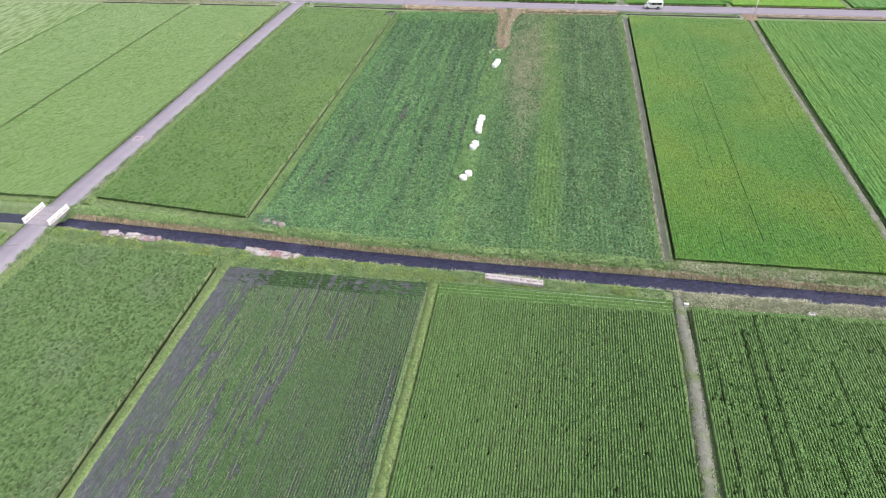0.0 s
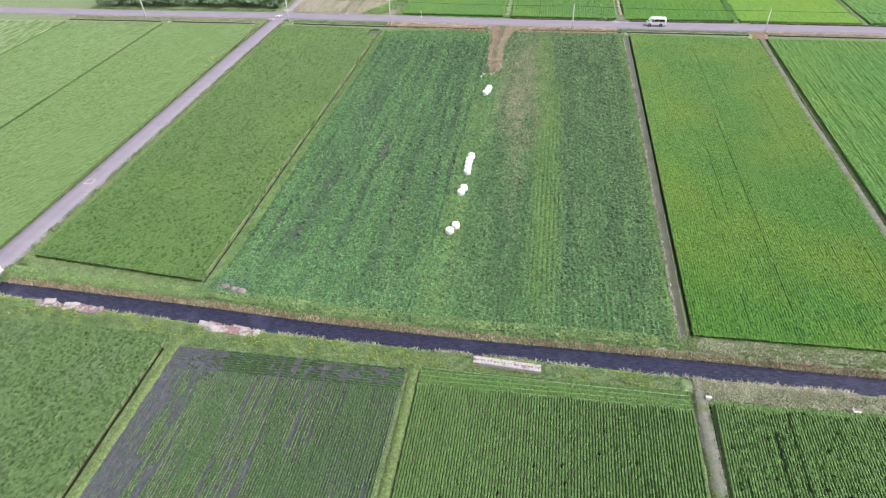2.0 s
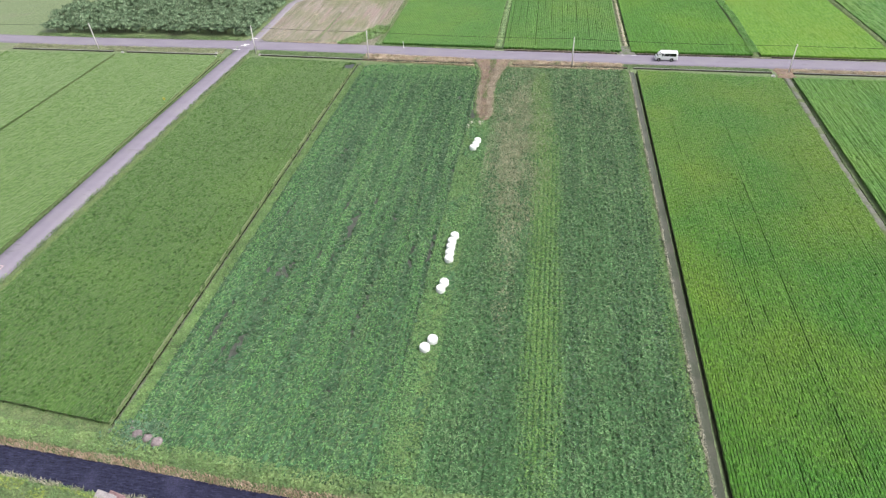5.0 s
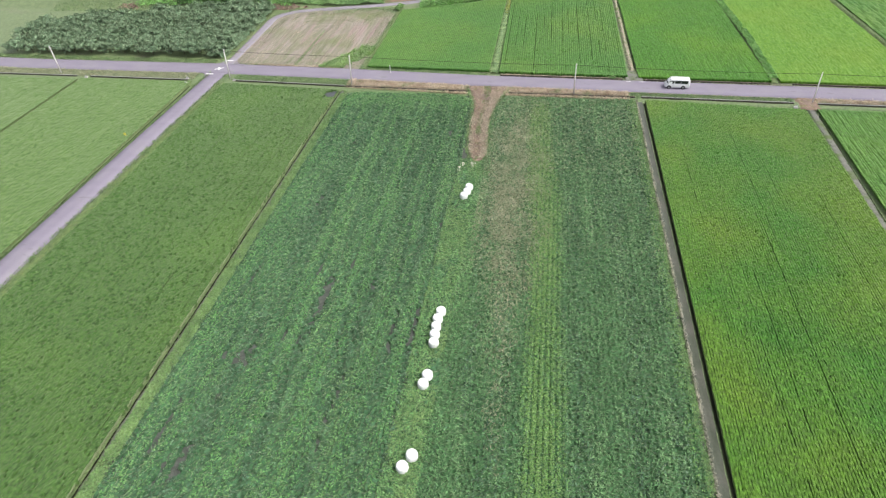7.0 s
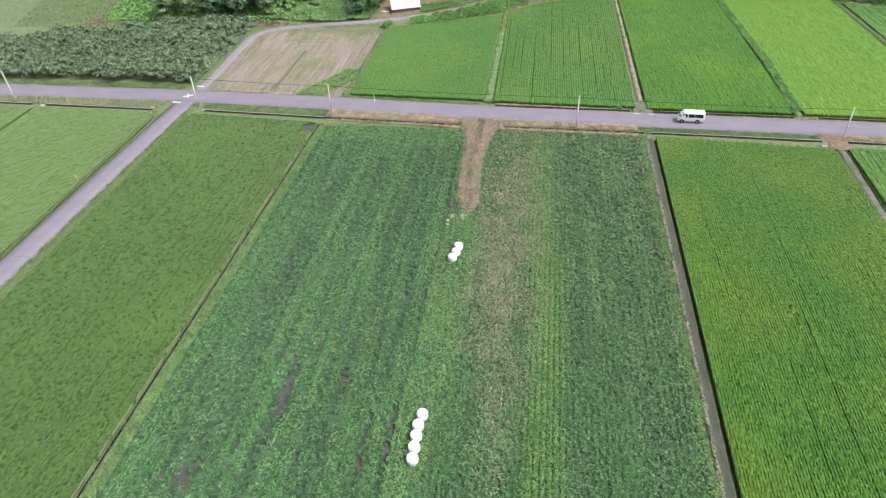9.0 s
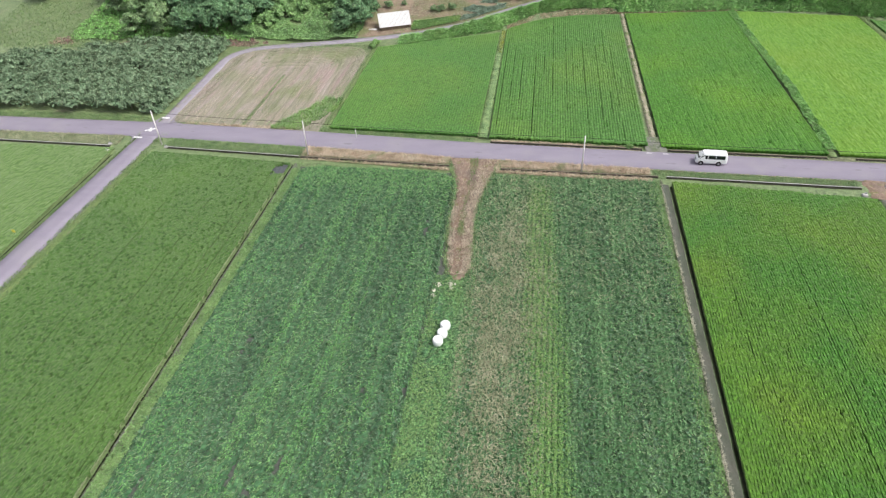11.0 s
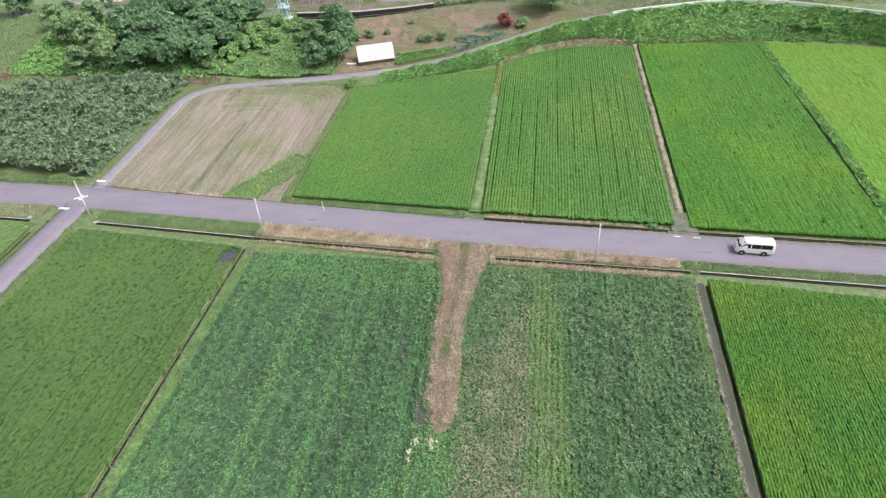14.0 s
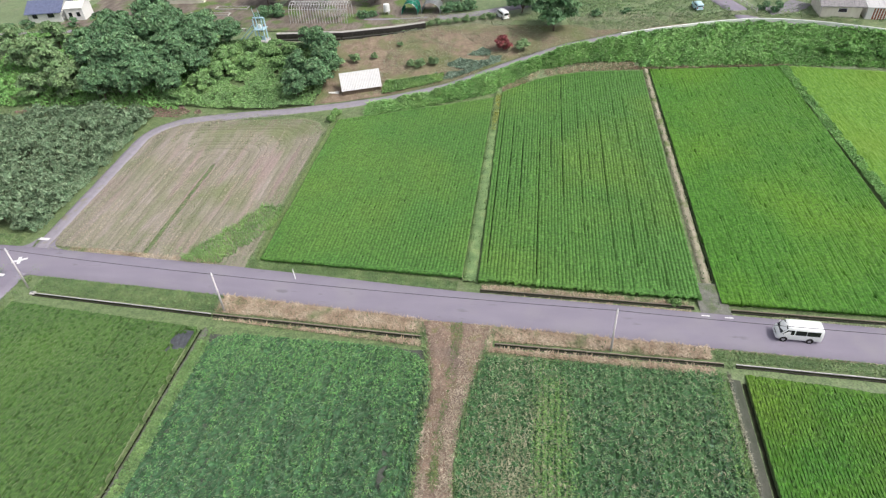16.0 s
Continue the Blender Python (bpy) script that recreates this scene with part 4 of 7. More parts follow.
def along(path, lo, hi, n, seed, lift=0.0, clump=1.2):
    """n points strewn along a path between two offsets to its right, on the ground, in clumps."""
    r = np.random.default_rng(seed)
    p = np.array(path, dtype=float)[:, :2]
    d = np.concatenate([[0], np.cumsum(np.linalg.norm(np.diff(p, axis=0), axis=1))])
    s = r.random(n * 2) * d[-1]
    keep = vnoise(s * clump, np.zeros(len(s)), seed) + r.random(len(s)) * 0.8 > 0.75
    s = s[keep][:n]
    x, y = np.interp(s, d, p[:, 0]), np.interp(s, d, p[:, 1])
    x2, y2 = np.interp(s + 0.5, d, p[:, 0]), np.interp(s + 0.5, d, p[:, 1])
    x1, y1 = np.interp(s - 0.5, d, p[:, 0]), np.interp(s - 0.5, d, p[:, 1])
    tx, ty = x2 - x1, y2 - y1
    ln = np.hypot(tx, ty) + 1e-9
    o = lo + (hi - lo) * r.random(len(s))
    x, y = x + ty / ln * o, y - tx / ln * o
    return np.stack([x, y, height(x, y) + lift], 1)


def over(x0, x1, y0, y1, n, seed, lift=0.0, keep=None):
    r = np.random.default_rng(seed)
    x, y = x0 + (x1 - x0) * r.random(n), y0 + (y1 - y0) * r.random(n)
    if keep is not None:
        k = keep(x, y)
        x, y = x[k], y[k]
    return np.stack([x, y, height(x, y) + lift], 1)


UP = np.array([[0, 0, 1.0]])
BLOOMS = [(-28.9, 71.1, 0.24, 34), (-30.4, 70.9, 0.2, 22), (-30.9, 69.7, 0.14, 14), (-30.8, 68.9, 0.14, 12), (-28.85, 70.3, 0.14, 10)]

mx, my = np.meshgrid(np.linspace(-57.5, -1.2, 60), np.linspace(0, 1, 60), indexing="ij")
my = np.interp(mx, RX, R_FAR) + 1.6 + my * (97.3 - 1.6 - np.interp(mx, RX, R_FAR))
tagged(new("field_soil", np_mesh("field_soil", np.stack([mx.ravel(), my.ravel(), (-0.2 + 0.08 * vnoise(mx * 2, my * 0.5, 4)).ravel()], 1), grid_faces(60, 60), M["field_soil"], True)),
       "bare soil under the field crops", "soil", kind="structure")


def soft(x, y, sx, sy, seed, cut, mix=0.6):
    """Patchy with frayed edges."""
    return vnoise(x * sx, y * sy, seed) + mix * np.random.default_rng(seed).random(len(x)) > cut


SOY_TOP = [(-57.6, 95.2), (-56.6, 96.7), (-54.5, 97.6), (-36, 97.4), (-33.0, 96.6), (-31.6, 95.0), (-30.9, 93.0)]


def stripes(x, y, rows, seed):
    """How strongly one of the wavering strips (middle, half width, from, to) runs here, 0 to 1."""
    c = np.zeros(np.broadcast(x, y).shape)
    for k, (mid, w, y0, y1) in enumerate(rows):
        wob = 0.9 * (vnoise(x * 0, y * 0.09, seed + k) - 0.5)
        ends = np.clip((y - y0) / 4, 0, 1) * np.clip((y1 - y) / 4, 0, 1)
        c = np.maximum(c, np.exp(-(((x - mid - wob) / w) ** 2)) * ends * (0.28 + 1.0 * vnoise(x * 0.5, y * 0.13, seed + 20 + k)))
    return np.clip(c, 0, 1)


SOY_STRIPS = [(-50.3, 1.3, 7, 95), (-44.0, 0.7, 7, 90), (-37.8, 0.8, 6, 92), (-33.8, 0.6, 10, 88)] + [(-50.3 + 2.1 * k, 0.36, 5 + k % 3, 96 - k % 4) for k in (-3, -2, -1, 1, 2, 4, 5, 7, 9)]


def soy_coarse(x, y):
    return stripes(x, y, SOY_STRIPS, 500)


def fodder_coarse(x, y):
    return stripes(x, y, ((-21.2, 1.3, 3, 60), (-13.2, 1.2, 2, 96), (-6.8, 1.6, 3, 80), (-24.6, 0.9, 20, 90), (-9.8, 0.8, 40, 96), (-3.2, 0.9, 5, 96)), 530)


def plants(x, y, seed, s=2.5):
    """Plant by plant unevenness, 0 to 1."""
    return 0.72 * vnoise(x * s, y * s * 0.85, seed) + 0.28 * vnoise(x * s * 2.3, y * s * 2.0, seed + 1)


def rank(y):
    """How much ranker and more tufted the crops grow towards the road."""
    return np.clip((y - 62) / 20, 0, 1) * np.clip((97 - y) / 8, 0.1, 1)


def bared(x, y):
    """Where bare greyish soil shows in the soybean strips."""
    return (soy_coarse(x, y) > 0.55) & (vnoise(x * 0.55, y * 0.22, 546) + 0.35 * vnoise(x * 2.2, y * 1.6, 547) > np.where(y < 45, 0.97, 1.06))


def soy_height(x, y):
    c, p = soy_coarse(x, y), plants(x, y, 551)
    row = 0.5 + 0.5 * np.cos(x * 2 * np.pi / 0.46)
    return np.where(bared(x, y), -0.4, 0.02 + (0.12 + 0.45 * c + 0.30 * rank(y)) * (p - 0.45) + 0.15 * row * (1 - c) + 0.08 * (vnoise(x * 0.3, y * 0.08, 553) - 0.5))


def fodder_height(x, y):
    gone = (y > 72.3) & (x < np.interp(y, TY, TR) + 0.1)
    c, p = fodder_coarse(x, y), plants(x, y, 561, 2.9)
    row = 0.5 + 0.5 * np.cos(x * 2 * np.pi / 0.62)
    return np.where(gone, -0.4, 0.0) + 0.13 * row * (1 - 0.7 * c) + (0.10 + 0.20 * c + 0.15 * rank(y)) * (p - 0.4) + 0.08 * (vnoise(x * 0.5, y * 0.12, 563) - 0.5)


def strip_height(x, y):
    return -0.02 + 0.26 * (plants(x, y, 571, 2.0) - 0.35)


def crop_bed(name, x0, x1, y0, y1, step, high, material, label, category, tuft=0.29):
    """The low mass of a crop, shade between leaves put into its colour: x0, x1, y0 and y1 are functions across and
    along the field.
    """
    long_ = float(np.max(y1(np.array([x0, x1])) - y0(np.array([x0, x1]))))
    u, v = np.meshgrid(np.linspace(0, 1, int((x1 - x0) / step)), np.linspace(0, 1, int(long_ / step)), indexing="ij")
    r = np.random.default_rng(len(name) + int(step * 100))
    xa = x0 + (x1 - x0) * u
    ya, yb = y0(xa), y1(xa)
    y = ya + (yb - ya) * v
    x = xa + (r.random(xa.shape) - 0.5) * step * 0.5
    y = y + (r.random(xa.shape) - 0.5) * step * 0.5
    z = high(x, y) + (r.random(xa.shape) ** 0.7 - 0.6) * tuft
    rim = (u == 0) | (u == 1) | (v == 0) | (v == 1)
    z = np.where(rim, -0.4, z)
    return stuff(name, (np.stack([x.ravel(), y.ravel(), z.ravel()], 1), grid_faces(*u.shape)), material, label, category)


def flat(v):
    return lambda x: np.full(np.shape(x), float(v))


# soybean and fodder fields either side of the row of bales
south = lambda x: np.interp(x, [-57.4, -31.0, -26.4, -1.4], [0.6, -1.6, -2.0, -0.9])
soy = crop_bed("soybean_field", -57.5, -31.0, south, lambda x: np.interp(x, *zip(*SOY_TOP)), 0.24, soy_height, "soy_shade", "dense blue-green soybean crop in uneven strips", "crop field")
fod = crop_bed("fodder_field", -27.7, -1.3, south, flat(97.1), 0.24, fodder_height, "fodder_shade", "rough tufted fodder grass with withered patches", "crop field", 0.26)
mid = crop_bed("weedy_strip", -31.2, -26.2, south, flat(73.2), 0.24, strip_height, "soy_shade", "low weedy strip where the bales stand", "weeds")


def spots(x0, x1, y0, y1, n, seed, keep):
    r = np.random.default_rng(seed)
    x, y = x0 + (x1 - x0) * r.random(n), y0 + (y1 - y0) * r.random(n)
    ok = keep(x, y, r.random(n)) & (y > south(x) + 0.1)
    return x[ok], y[ok]


def crop_leaves(name, xy, size, high, lift, material, parent, seed, spread=0.35):
    x, y = xy
    z = high(x, y) + lift * np.random.default_rng(seed).random(len(x))
    VF = leaves(np.stack([x, y, z], 1), UP, size, seed + 1, spread)
    ob = new(name, np_mesh(name, VF[0], VF[1], M[material]))
    ob.parent = parent
    ob["kind"] = "stuff"


def crop_blades(name, xy, h, w, high, material, parent, seed, lean=0.7):
    x, y = xy
    VF = blades(np.stack([x, y, high(x, y) - 0.05], 1), h, w, seed, lean)
    ob = new(name, np_mesh(name, VF[0], VF[1], M[material]))
    ob.parent = parent
    ob["kind"] = "stuff"


def in_soy(x, y):
    return (y < np.interp(x, *zip(*SOY_TOP)) - 0.15) & ~bared(x, y)


def browned(x, y):
    """Share of withered blades."""
    wide = np.interp(y, [15, 40, 52, 86, 97], [0.8, 2.4, 5.2, 5.6, 4.2]) * (0.7 + 0.6 * vnoise(x * 0, y * 0.2, 30))
    mid_ = np.interp(y, [15, 45, 60, 97], [-21.0, -21.6, -22.3, -22.6])
    return np.clip(1.25 - np.abs(x - mid_) / np.maximum(wide, 0.1), 0, 1) * np.interp(y, [16, 24, 45, 55, 80, 90, 97], [0, 0.35, 0.55, 0.95, 0.8, 0.35, 0.15]) * (0.15 + 1.2 * vnoise(x * 0.55, y * 0.3, 31))


def limed(x, y):
    """Share of the light green strip."""
    mid_ = np.interp(y, [0, 55, 80, 95], [-16.2, -16.7, -18.3, -18.7])
    return np.clip(1.5 - np.abs(x - mid_) / (1.4 + 0.7 * vnoise(x * 0, y * 0.15, 36)), 0, 1) * np.interp(y, [0, 10, 28, 88, 96], [0.25, 0.7, 1, 0.9, 0.2]) * (0.55 + 0.6 * vnoise(x * 0.5, y * 0.1, 33))


def pale_band(x, y):
    """Lighter lengthwise bands in the soybeans."""
    return np.clip(stripes(x, y, ((-47.2, 0.7, 4, 97), (-45.3, 0.4, 4, 97), (-41.0, 0.9, 4, 97), (-55.8, 0.9, 3, 97), (-52.6, 0.5, 8, 97), (-35.6, 0.7, 8, 97), (-39.2, 0.4, 8, 97), (-31.9, 0.7, 5, 92)), 590) * 1.2, 0, 1)


crop_leaves("leaf", spots(-57.6, -30.9, -1, 98, 130000, 74, lambda x, y, r: in_soy(x, y) & (plants(x, y, 551) > 0.36 + 0.16 * soy_coarse(x, y) + 0.12 * rank(y)) & (r > 1.1 * soy_coarse(x, y)) & (r > 0.6 * pale_band(x, y))), 0.105, soy_height, 0.12, "soy_light", soy, 75)
crop_leaves("dark_leaf", spots(-57.6, -30.9, -1, 98, 110000, 70, lambda x, y, r: in_soy(x, y) & (r < 0.8 * soy_coarse(x, y) + 0.05 + 0.14 * rank(y) + 0.26 * np.exp(-(((x + 36.3) / 3.0) ** 2)))), 0.13, soy_height, 0.10, "soy_dark", soy, 71, 0.5)
crop_leaves("broad_leaf", spots(-57.6, -30.9, -1, 98, 75000, 76, lambda x, y, r: in_soy(x, y) & (plants(x, y, 551) > 0.52) & (r < soy_coarse(x, y) * 0.85 + 0.04)), 0.14, soy_height, 0.16, "soy", soy, 77, 0.5)
crop_leaves("fresh_leaf", spots(-57.6, -30.9, -1, 98, 110000, 78, lambda x, y, r: in_soy(x, y) & (r < 0.75 * pale_band(x, y) + 0.7 * np.clip((y - 88) / 5, 0, 1)) & (plants(x, y, 551) > 0.3) & (soy_coarse(x, y) < 0.45)), 0.105, soy_height, 0.15, "soy_fresh", soy, 79)
crop_blades("blade", spots(-27.5, -1.4, -2, 97, 90000, 80, lambda x, y, r: ~((y > 72.3) & (x < np.interp(y, TY, TR) + 0.1)) & (plants(x, y, 561, 2.9) > 0.36 + 0.12 * rank(y)) & (r > 0.7 * browned(x, y)) & (r > 0.8 * limed(x, y)) & (r > 0.45 * fodder_coarse(x, y))), 0.26, 0.055, fodder_height, "fodder", fod, 81, 0.9)
crop_leaves("leaf", spots(-27.5, -1.4, -2, 97, 70000, 82, lambda x, y, r: ~((y > 72.3) & (x < np.interp(y, TY, TR) + 0.1)) & (plants(x, y, 561, 2.9) > 0.42 + 0.12 * rank(y)) & (r > browned(x, y)) & (r > 0.9 * limed(x, y))), 0.135, fodder_height, 0.14, "fodder", fod, 83, 0.5)
crop_leaves("broad_leaf", spots(-26.2, -1.4, -2, 97, 40000, 84, lambda x, y, r: (plants(x, y, 561, 2.9) > 0.5) & (r < 0.9 * fodder_coarse(x, y) + 0.08)), 0.15, fodder_height, 0.16, "soy", fod, 85, 0.5)
crop_leaves("dark_leaf", spots(-27, -1.4, -1, 97, 70000, 96, lambda x, y, r: r < 0.7 * fodder_coarse(x, y) * (1 - browned(x, y)) + 0.03 + 0.12 * rank(y)), 0.14, fodder_height, 0.12, "soy_dark", fod, 97, 0.5)
crop_blades("withered_blade", spots(-27, -16, 14, 97, 110000, 86, lambda x, y, r: ~((y > 72.3) & (x < np.interp(y, TY, TR) + 0.1)) & (r < 0.62 * browned(x, y))), 0.26, 0.065, fodder_height, "withered", fod, 98, 1.0)
crop_blades("withered_blade", spots(-25, -1.6, 50, 97, 30000, 99, lambda x, y, r: (plants(x, y, 561, 2.9) > 0.4) & (r < 0.10 + 0.25 * (y > 70))), 0.28, 0.055, fodder_height, "withered", fod, 87, 1.0)
crop_leaves("light_leaf", spots(-20.5, -14, -1, 97, 85000, 88, lambda x, y, r: (r < limed(x, y)) & (np.abs(np.sin((x + 0.3) * np.pi / 0.62)) > 0.3)), 0.125, fodder_height, 0.14, "stripe_leaf", fod, 89, 0.4)
crop_leaves("light_leaf", spots(-4.0, -1.3, -1, 97, 12000, 90, lambda x, y, r: (r < 0.5) & (x > -2.2 - 0.9 * vnoise(x * 0, y * 0.3, 92))), 0.13, fodder_height, 0.16, "stripe_leaf", fod, 91, 0.5)
crop_leaves("weed_leaf", spots(-31.2, -26.0, -2, 73, 26000, 92, lambda x, y, r: vnoise(x * 0.6, y * 0.2, 34) + 0.5 * r < 0.85), 0.12, strip_height, 0.15, "soy_light", mid, 93, 0.4)
crop_leaves("weed_leaf", spots(-31.2, -26.0, -2, 73, 24000, 94, lambda x, y, r: (np.abs(x + 29.4) < 1.9) & (vnoise(x * 0.7, y * 0.25, 35) + 0.45 * r > 0.72)), 0.125, strip_height, 0.16, "lime_weed", mid, 95, 0.4)

P = over(-58, -1.6, -2.6, 4.5, 16000, 275, 0.32, lambda x, y: (y < np.interp(x, RX, R_FAR) + 1.6 + 2.6 * vnoise(x * 0.5, y * 0.5, 276)) & (y > np.interp(x, RX, R_FAR) + 0.9))
stuff("margin_weeds", leaves(P, UP, 0.14, 277, 0.45), "weed", "leafy yellow-green weeds along the crop margin", "weeds")

# mown field of nested swaths, and its lush corner
def swath_line(d):
    """A line d metres in from the field's west, north and east edges, with rounded corners."""
    rad = max(0.8, 5.5 - d * 0.3)
    xw, xe, yn = -87.6 + d, -57.9 - d, 147.6 - d
    nw = lambda a: (xw + rad * (1 - math.cos(a)), yn - rad * (1 - math.sin(a)))
    ne = lambda a: (xe - rad * (1 - math.cos(a)), yn - rad * (1 - math.sin(a)))
    pts = [(xw, 110.2), (xw, 120.0), (xw, 130.0)] + [nw(math.pi / 2 * i / 6) for i in range(7)] + [ne(math.pi / 2 * i / 6) for i in range(6, -1, -1)] + [(xe, 130.0), (xe, 120.0), (xe, 109.0)]
    out = []
    for x, y in pts:
        y = y + (x + 72) * 0.09 * min(1, max(0, (y - 115) / 25)) - (x + 72) * 0.035 * max(0, 1 - (y - 110) / 5)
        out.append((x - (y - 111) * 0.03 * max(0, (-60 - x) / 27), y))
    return out


r_ = random.Random(90)
V, F, d = [], [], 0.0
while d < 14.5:
    wide = min(r_.choice([0.35, 0.6, 0.9, 1.3]), 14.85 - d)
    rows = [swath_line(d + wide * k / 3) for k in range(4)]
    dz = r_.uniform(0.0, 0.03)
    n = 90
    grid = []
    for k, row in enumerate(rows):
        q = np.array(row)
        t = np.concatenate([[0], np.cumsum(np.linalg.norm(np.diff(q, axis=0), axis=1))])
        u = np.linspace(0, t[-1], n)
        x, y = np.interp(u, t, q[:, 0]), np.interp(u, t, q[:, 1])
        x = x + 0.5 * (vnoise(x * 0.2, y * 0.2, 8) - 0.5) + 0.15 * (vnoise(x * 1.5, y * 1.5, 10) - 0.5)
        grid.append(np.stack([x, y, 0.06 + dz + 0.05 * (k in (1, 2)) + 0.06 * vnoise(x * 2, y * 2, 9)], 1))
    F.append(grid_faces(4, n) + len(V) * 4 * n)
    V.append(np.concatenate(grid))
    d += wide + 0.003
tagged(new("mown_field", np_mesh("mown_field", np.concatenate(V), np.concatenate(F), M["stubble"], True)), "mown brownish stubble field with mower swaths", "mown field", kind="structure")
P = over(-87, -58, 111, 147.5, 16000, 91, 0.0, lambda x, y: vnoise(x * 1.3, y * 0.15, 92) + 0.3 * vnoise(x * 3, y * 3, 93) > 0.78)
P[:, 2] = 0.13
stuff("mown_hay", blades(P, 0.10, 0.05, 94, 1.5), "pale_straw", "loose pale hay lying on the stubble", "hay")
P = over(-87, -58, 111, 147.5, 26000, 95, 0.0, lambda x, y: vnoise(x * 0.5, y * 0.1, 96) + 0.3 * vnoise(x * 2, y * 0.6, 97) > 0.93)
P[:, 2] = 0.11
stuff("regrowth", blades(P, 0.10, 0.05, 98, 1.2), "levee", "thin green regrowth in the mown field", "grass")
P = over(-87.5, -57.6, 109.6, 149.5, 16000, 96, 0.08, lambda x, y: (np.minimum(np.minimum(x + 87.6 + (y - 111) * 0.01, -57.4 - x), np.minimum(y - 109.4, 147.6 + (x + 72) * 0.09 - y)) < 1.7 + vnoise(x * 0.4, y * 0.4, 97)))
stuff("headland_grass", blades(P, 0.22, 0.06, 98, 0.9), "hill_grass", "yellowish grass round the mown field", "grass")
P = over(-67, -57, 109, 122, 6500, 93, 0.0, lambda x, y: np.abs((x + 61.5) - (y - 114.5) * 0.55) < 2.4 + vnoise(x, y, 94))
stuff("lush_grass", blades(P, 0.55, 0.06, 95, 0.7), "kudzu_light", "tall lush grass clump at the field corner", "grass")

# grass, reeds and weeds
RIV = [(x, 0) for x in range(-86, 64, 2)]


def bank_points(lo, hi, n, seed, side, x0=-86, x1=62, lift=0.0, thr=0.0):
    r = np.random.default_rng(seed)
    x = x0 + (x1 - x0) * r.random(n)
    base = np.interp(x, RX, R_FAR) if side > 0 else np.interp(x, RX, R_NEAR)
    y = base + side * (lo + (hi - lo) * r.random(n))
    k = vnoise(x * 0.7, y * 0.7, seed) > thr
    x, y = x[k], y[k]
    return np.stack([x, y, height(x, y) + lift], 1)


stuff("reeds", blades(bank_points(0.0, 0.6, 11000, 101, 1, thr=0.06), 0.31, 0.05, 102), "reed", "dry brown reeds along the far river bank", "reeds")
stuff("bank_weeds", leaves(bank_points(0.6, 2.6, 14000, 103, 1, -86, -1.0, lift=0.10, thr=0.25), UP, 0.15, 104), "weed", "leafy yellow-green weeds on the river bank", "weeds")
stuff("bank_grass", blades(bank_points(-0.1, 4.0, 21000, 105, -1, -86, -1.5, thr=0.1), 0.22, 0.055, 106, 0.8), "verge", "green grass along the near river bank", "grass")
stuff("edge_plumes", blades(bank_points(-0.25, 0.3, 7000, 117, -1, -86, 60, thr=0.42), 0.42, 0.05, 118, 0.6), "pale_dry", "pale seeding grass along the near water edge", "grass")
stuff("dry_bank_grass", blades(bank_points(0.7, 3.0, 9000, 113, 1, -1.5, 62, thr=0.42), 0.2, 0.055, 114, 1.0), "pale_dry", "patches of dry pale grass on the far bank", "grass")
stuff("dull_bank_grass", blades(bank_points(0.8, 3.2, 9000, 115, 1, -1.5, 62, thr=0.2), 0.2, 0.055, 116, 1.0), "levee", "dull green grass on the far bank", "grass")
stuff("bank_flowers", leaves(bank_points(0.3, 2.6, 7000, 107, -1, -86, -1.5, 0.22, 0.5), UP, 0.11, 108), "yellow_bank", "yellowish weed patches on the river bank", "weeds")
stuff("bank_grass", blades(bank_points(0.4, 4.6, 17000, 111, 1, -92, 62, thr=0.1), 0.18, 0.055, 112, 1.0), "verge", "short grass on the far river bank", "grass")
stuff("pale_reeds", blades(bank_points(-0.1, 2.9, 13000, 109, -1, -0.5, 50, thr=0.15), 0.22, 0.05, 110, 0.9), "pale_dry", "greyish dry grass along the river", "grass")
for k, (nm, pth, w, mt) in enumerate(LEVEES):
    P = along(pth, -w / 2 - 0.2, w / 2 + 0.2, int(20 * math.dist(pth[0][:2], pth[-1][:2]) * w), 120 + k)
    P[:, 2] = 0.0
    stuff("levee_grass", blades(P, 0.26, 0.05, 140 + k), "verge", "short grass growing on a levee", "grass")
P = along([(-57.85, 2.4), (-57.75, 50), (-57.65, 96)], -0.65, 0.7, 11000, 281)
P = P[vnoise(P[:, 0] * 1.1, P[:, 1] * 0.35, 282) > 0.22]
P[:, 2] = 0.3
stuff("edge_weeds", leaves(P, UP, 0.13, 283, 0.5), "lime_weed", "yellow-green weeds along the soybean edge", "weeds")
for k, (nm, pth, w) in enumerate(TRACKS):
    for side in (-1, 1):
        P = along(pth, side * w * 0.5 - 0.2, side * w * 0.5 + 0.2, int(9 * math.dist(pth[0], pth[-1])), 160 + k * 2 + side)
        P[:, 2] = -0.02
        stuff("path_grass", blades(P, 0.25, 0.05, 180 + k * 2 + side), "verge", "short grass fringing a path", "grass")


P = along([(-1.12, -0.3), (-0.85, 46), (-0.8, 97)], -0.12, 0.16, 5200, 273)
P[:, 2] = 0.0
stuff("ditch_fringe", blades(P, 0.16, 0.04, 274, 0.9), "pale_dry", "pale dry grass along the ditch rim", "grass")
P = along([(-1.6, -0.5), (-1.35, 46), (-1.25, 97)], -0.35, 0.3, 6000, 271)
P[:, 2] = 0.0
stuff("path_weeds", leaves(P + np.array([[0, 0, 0.15]]), UP, 0.10, 272, 0.6), "lime_weed", "yellow-green weeds beside the field path", "weeds")


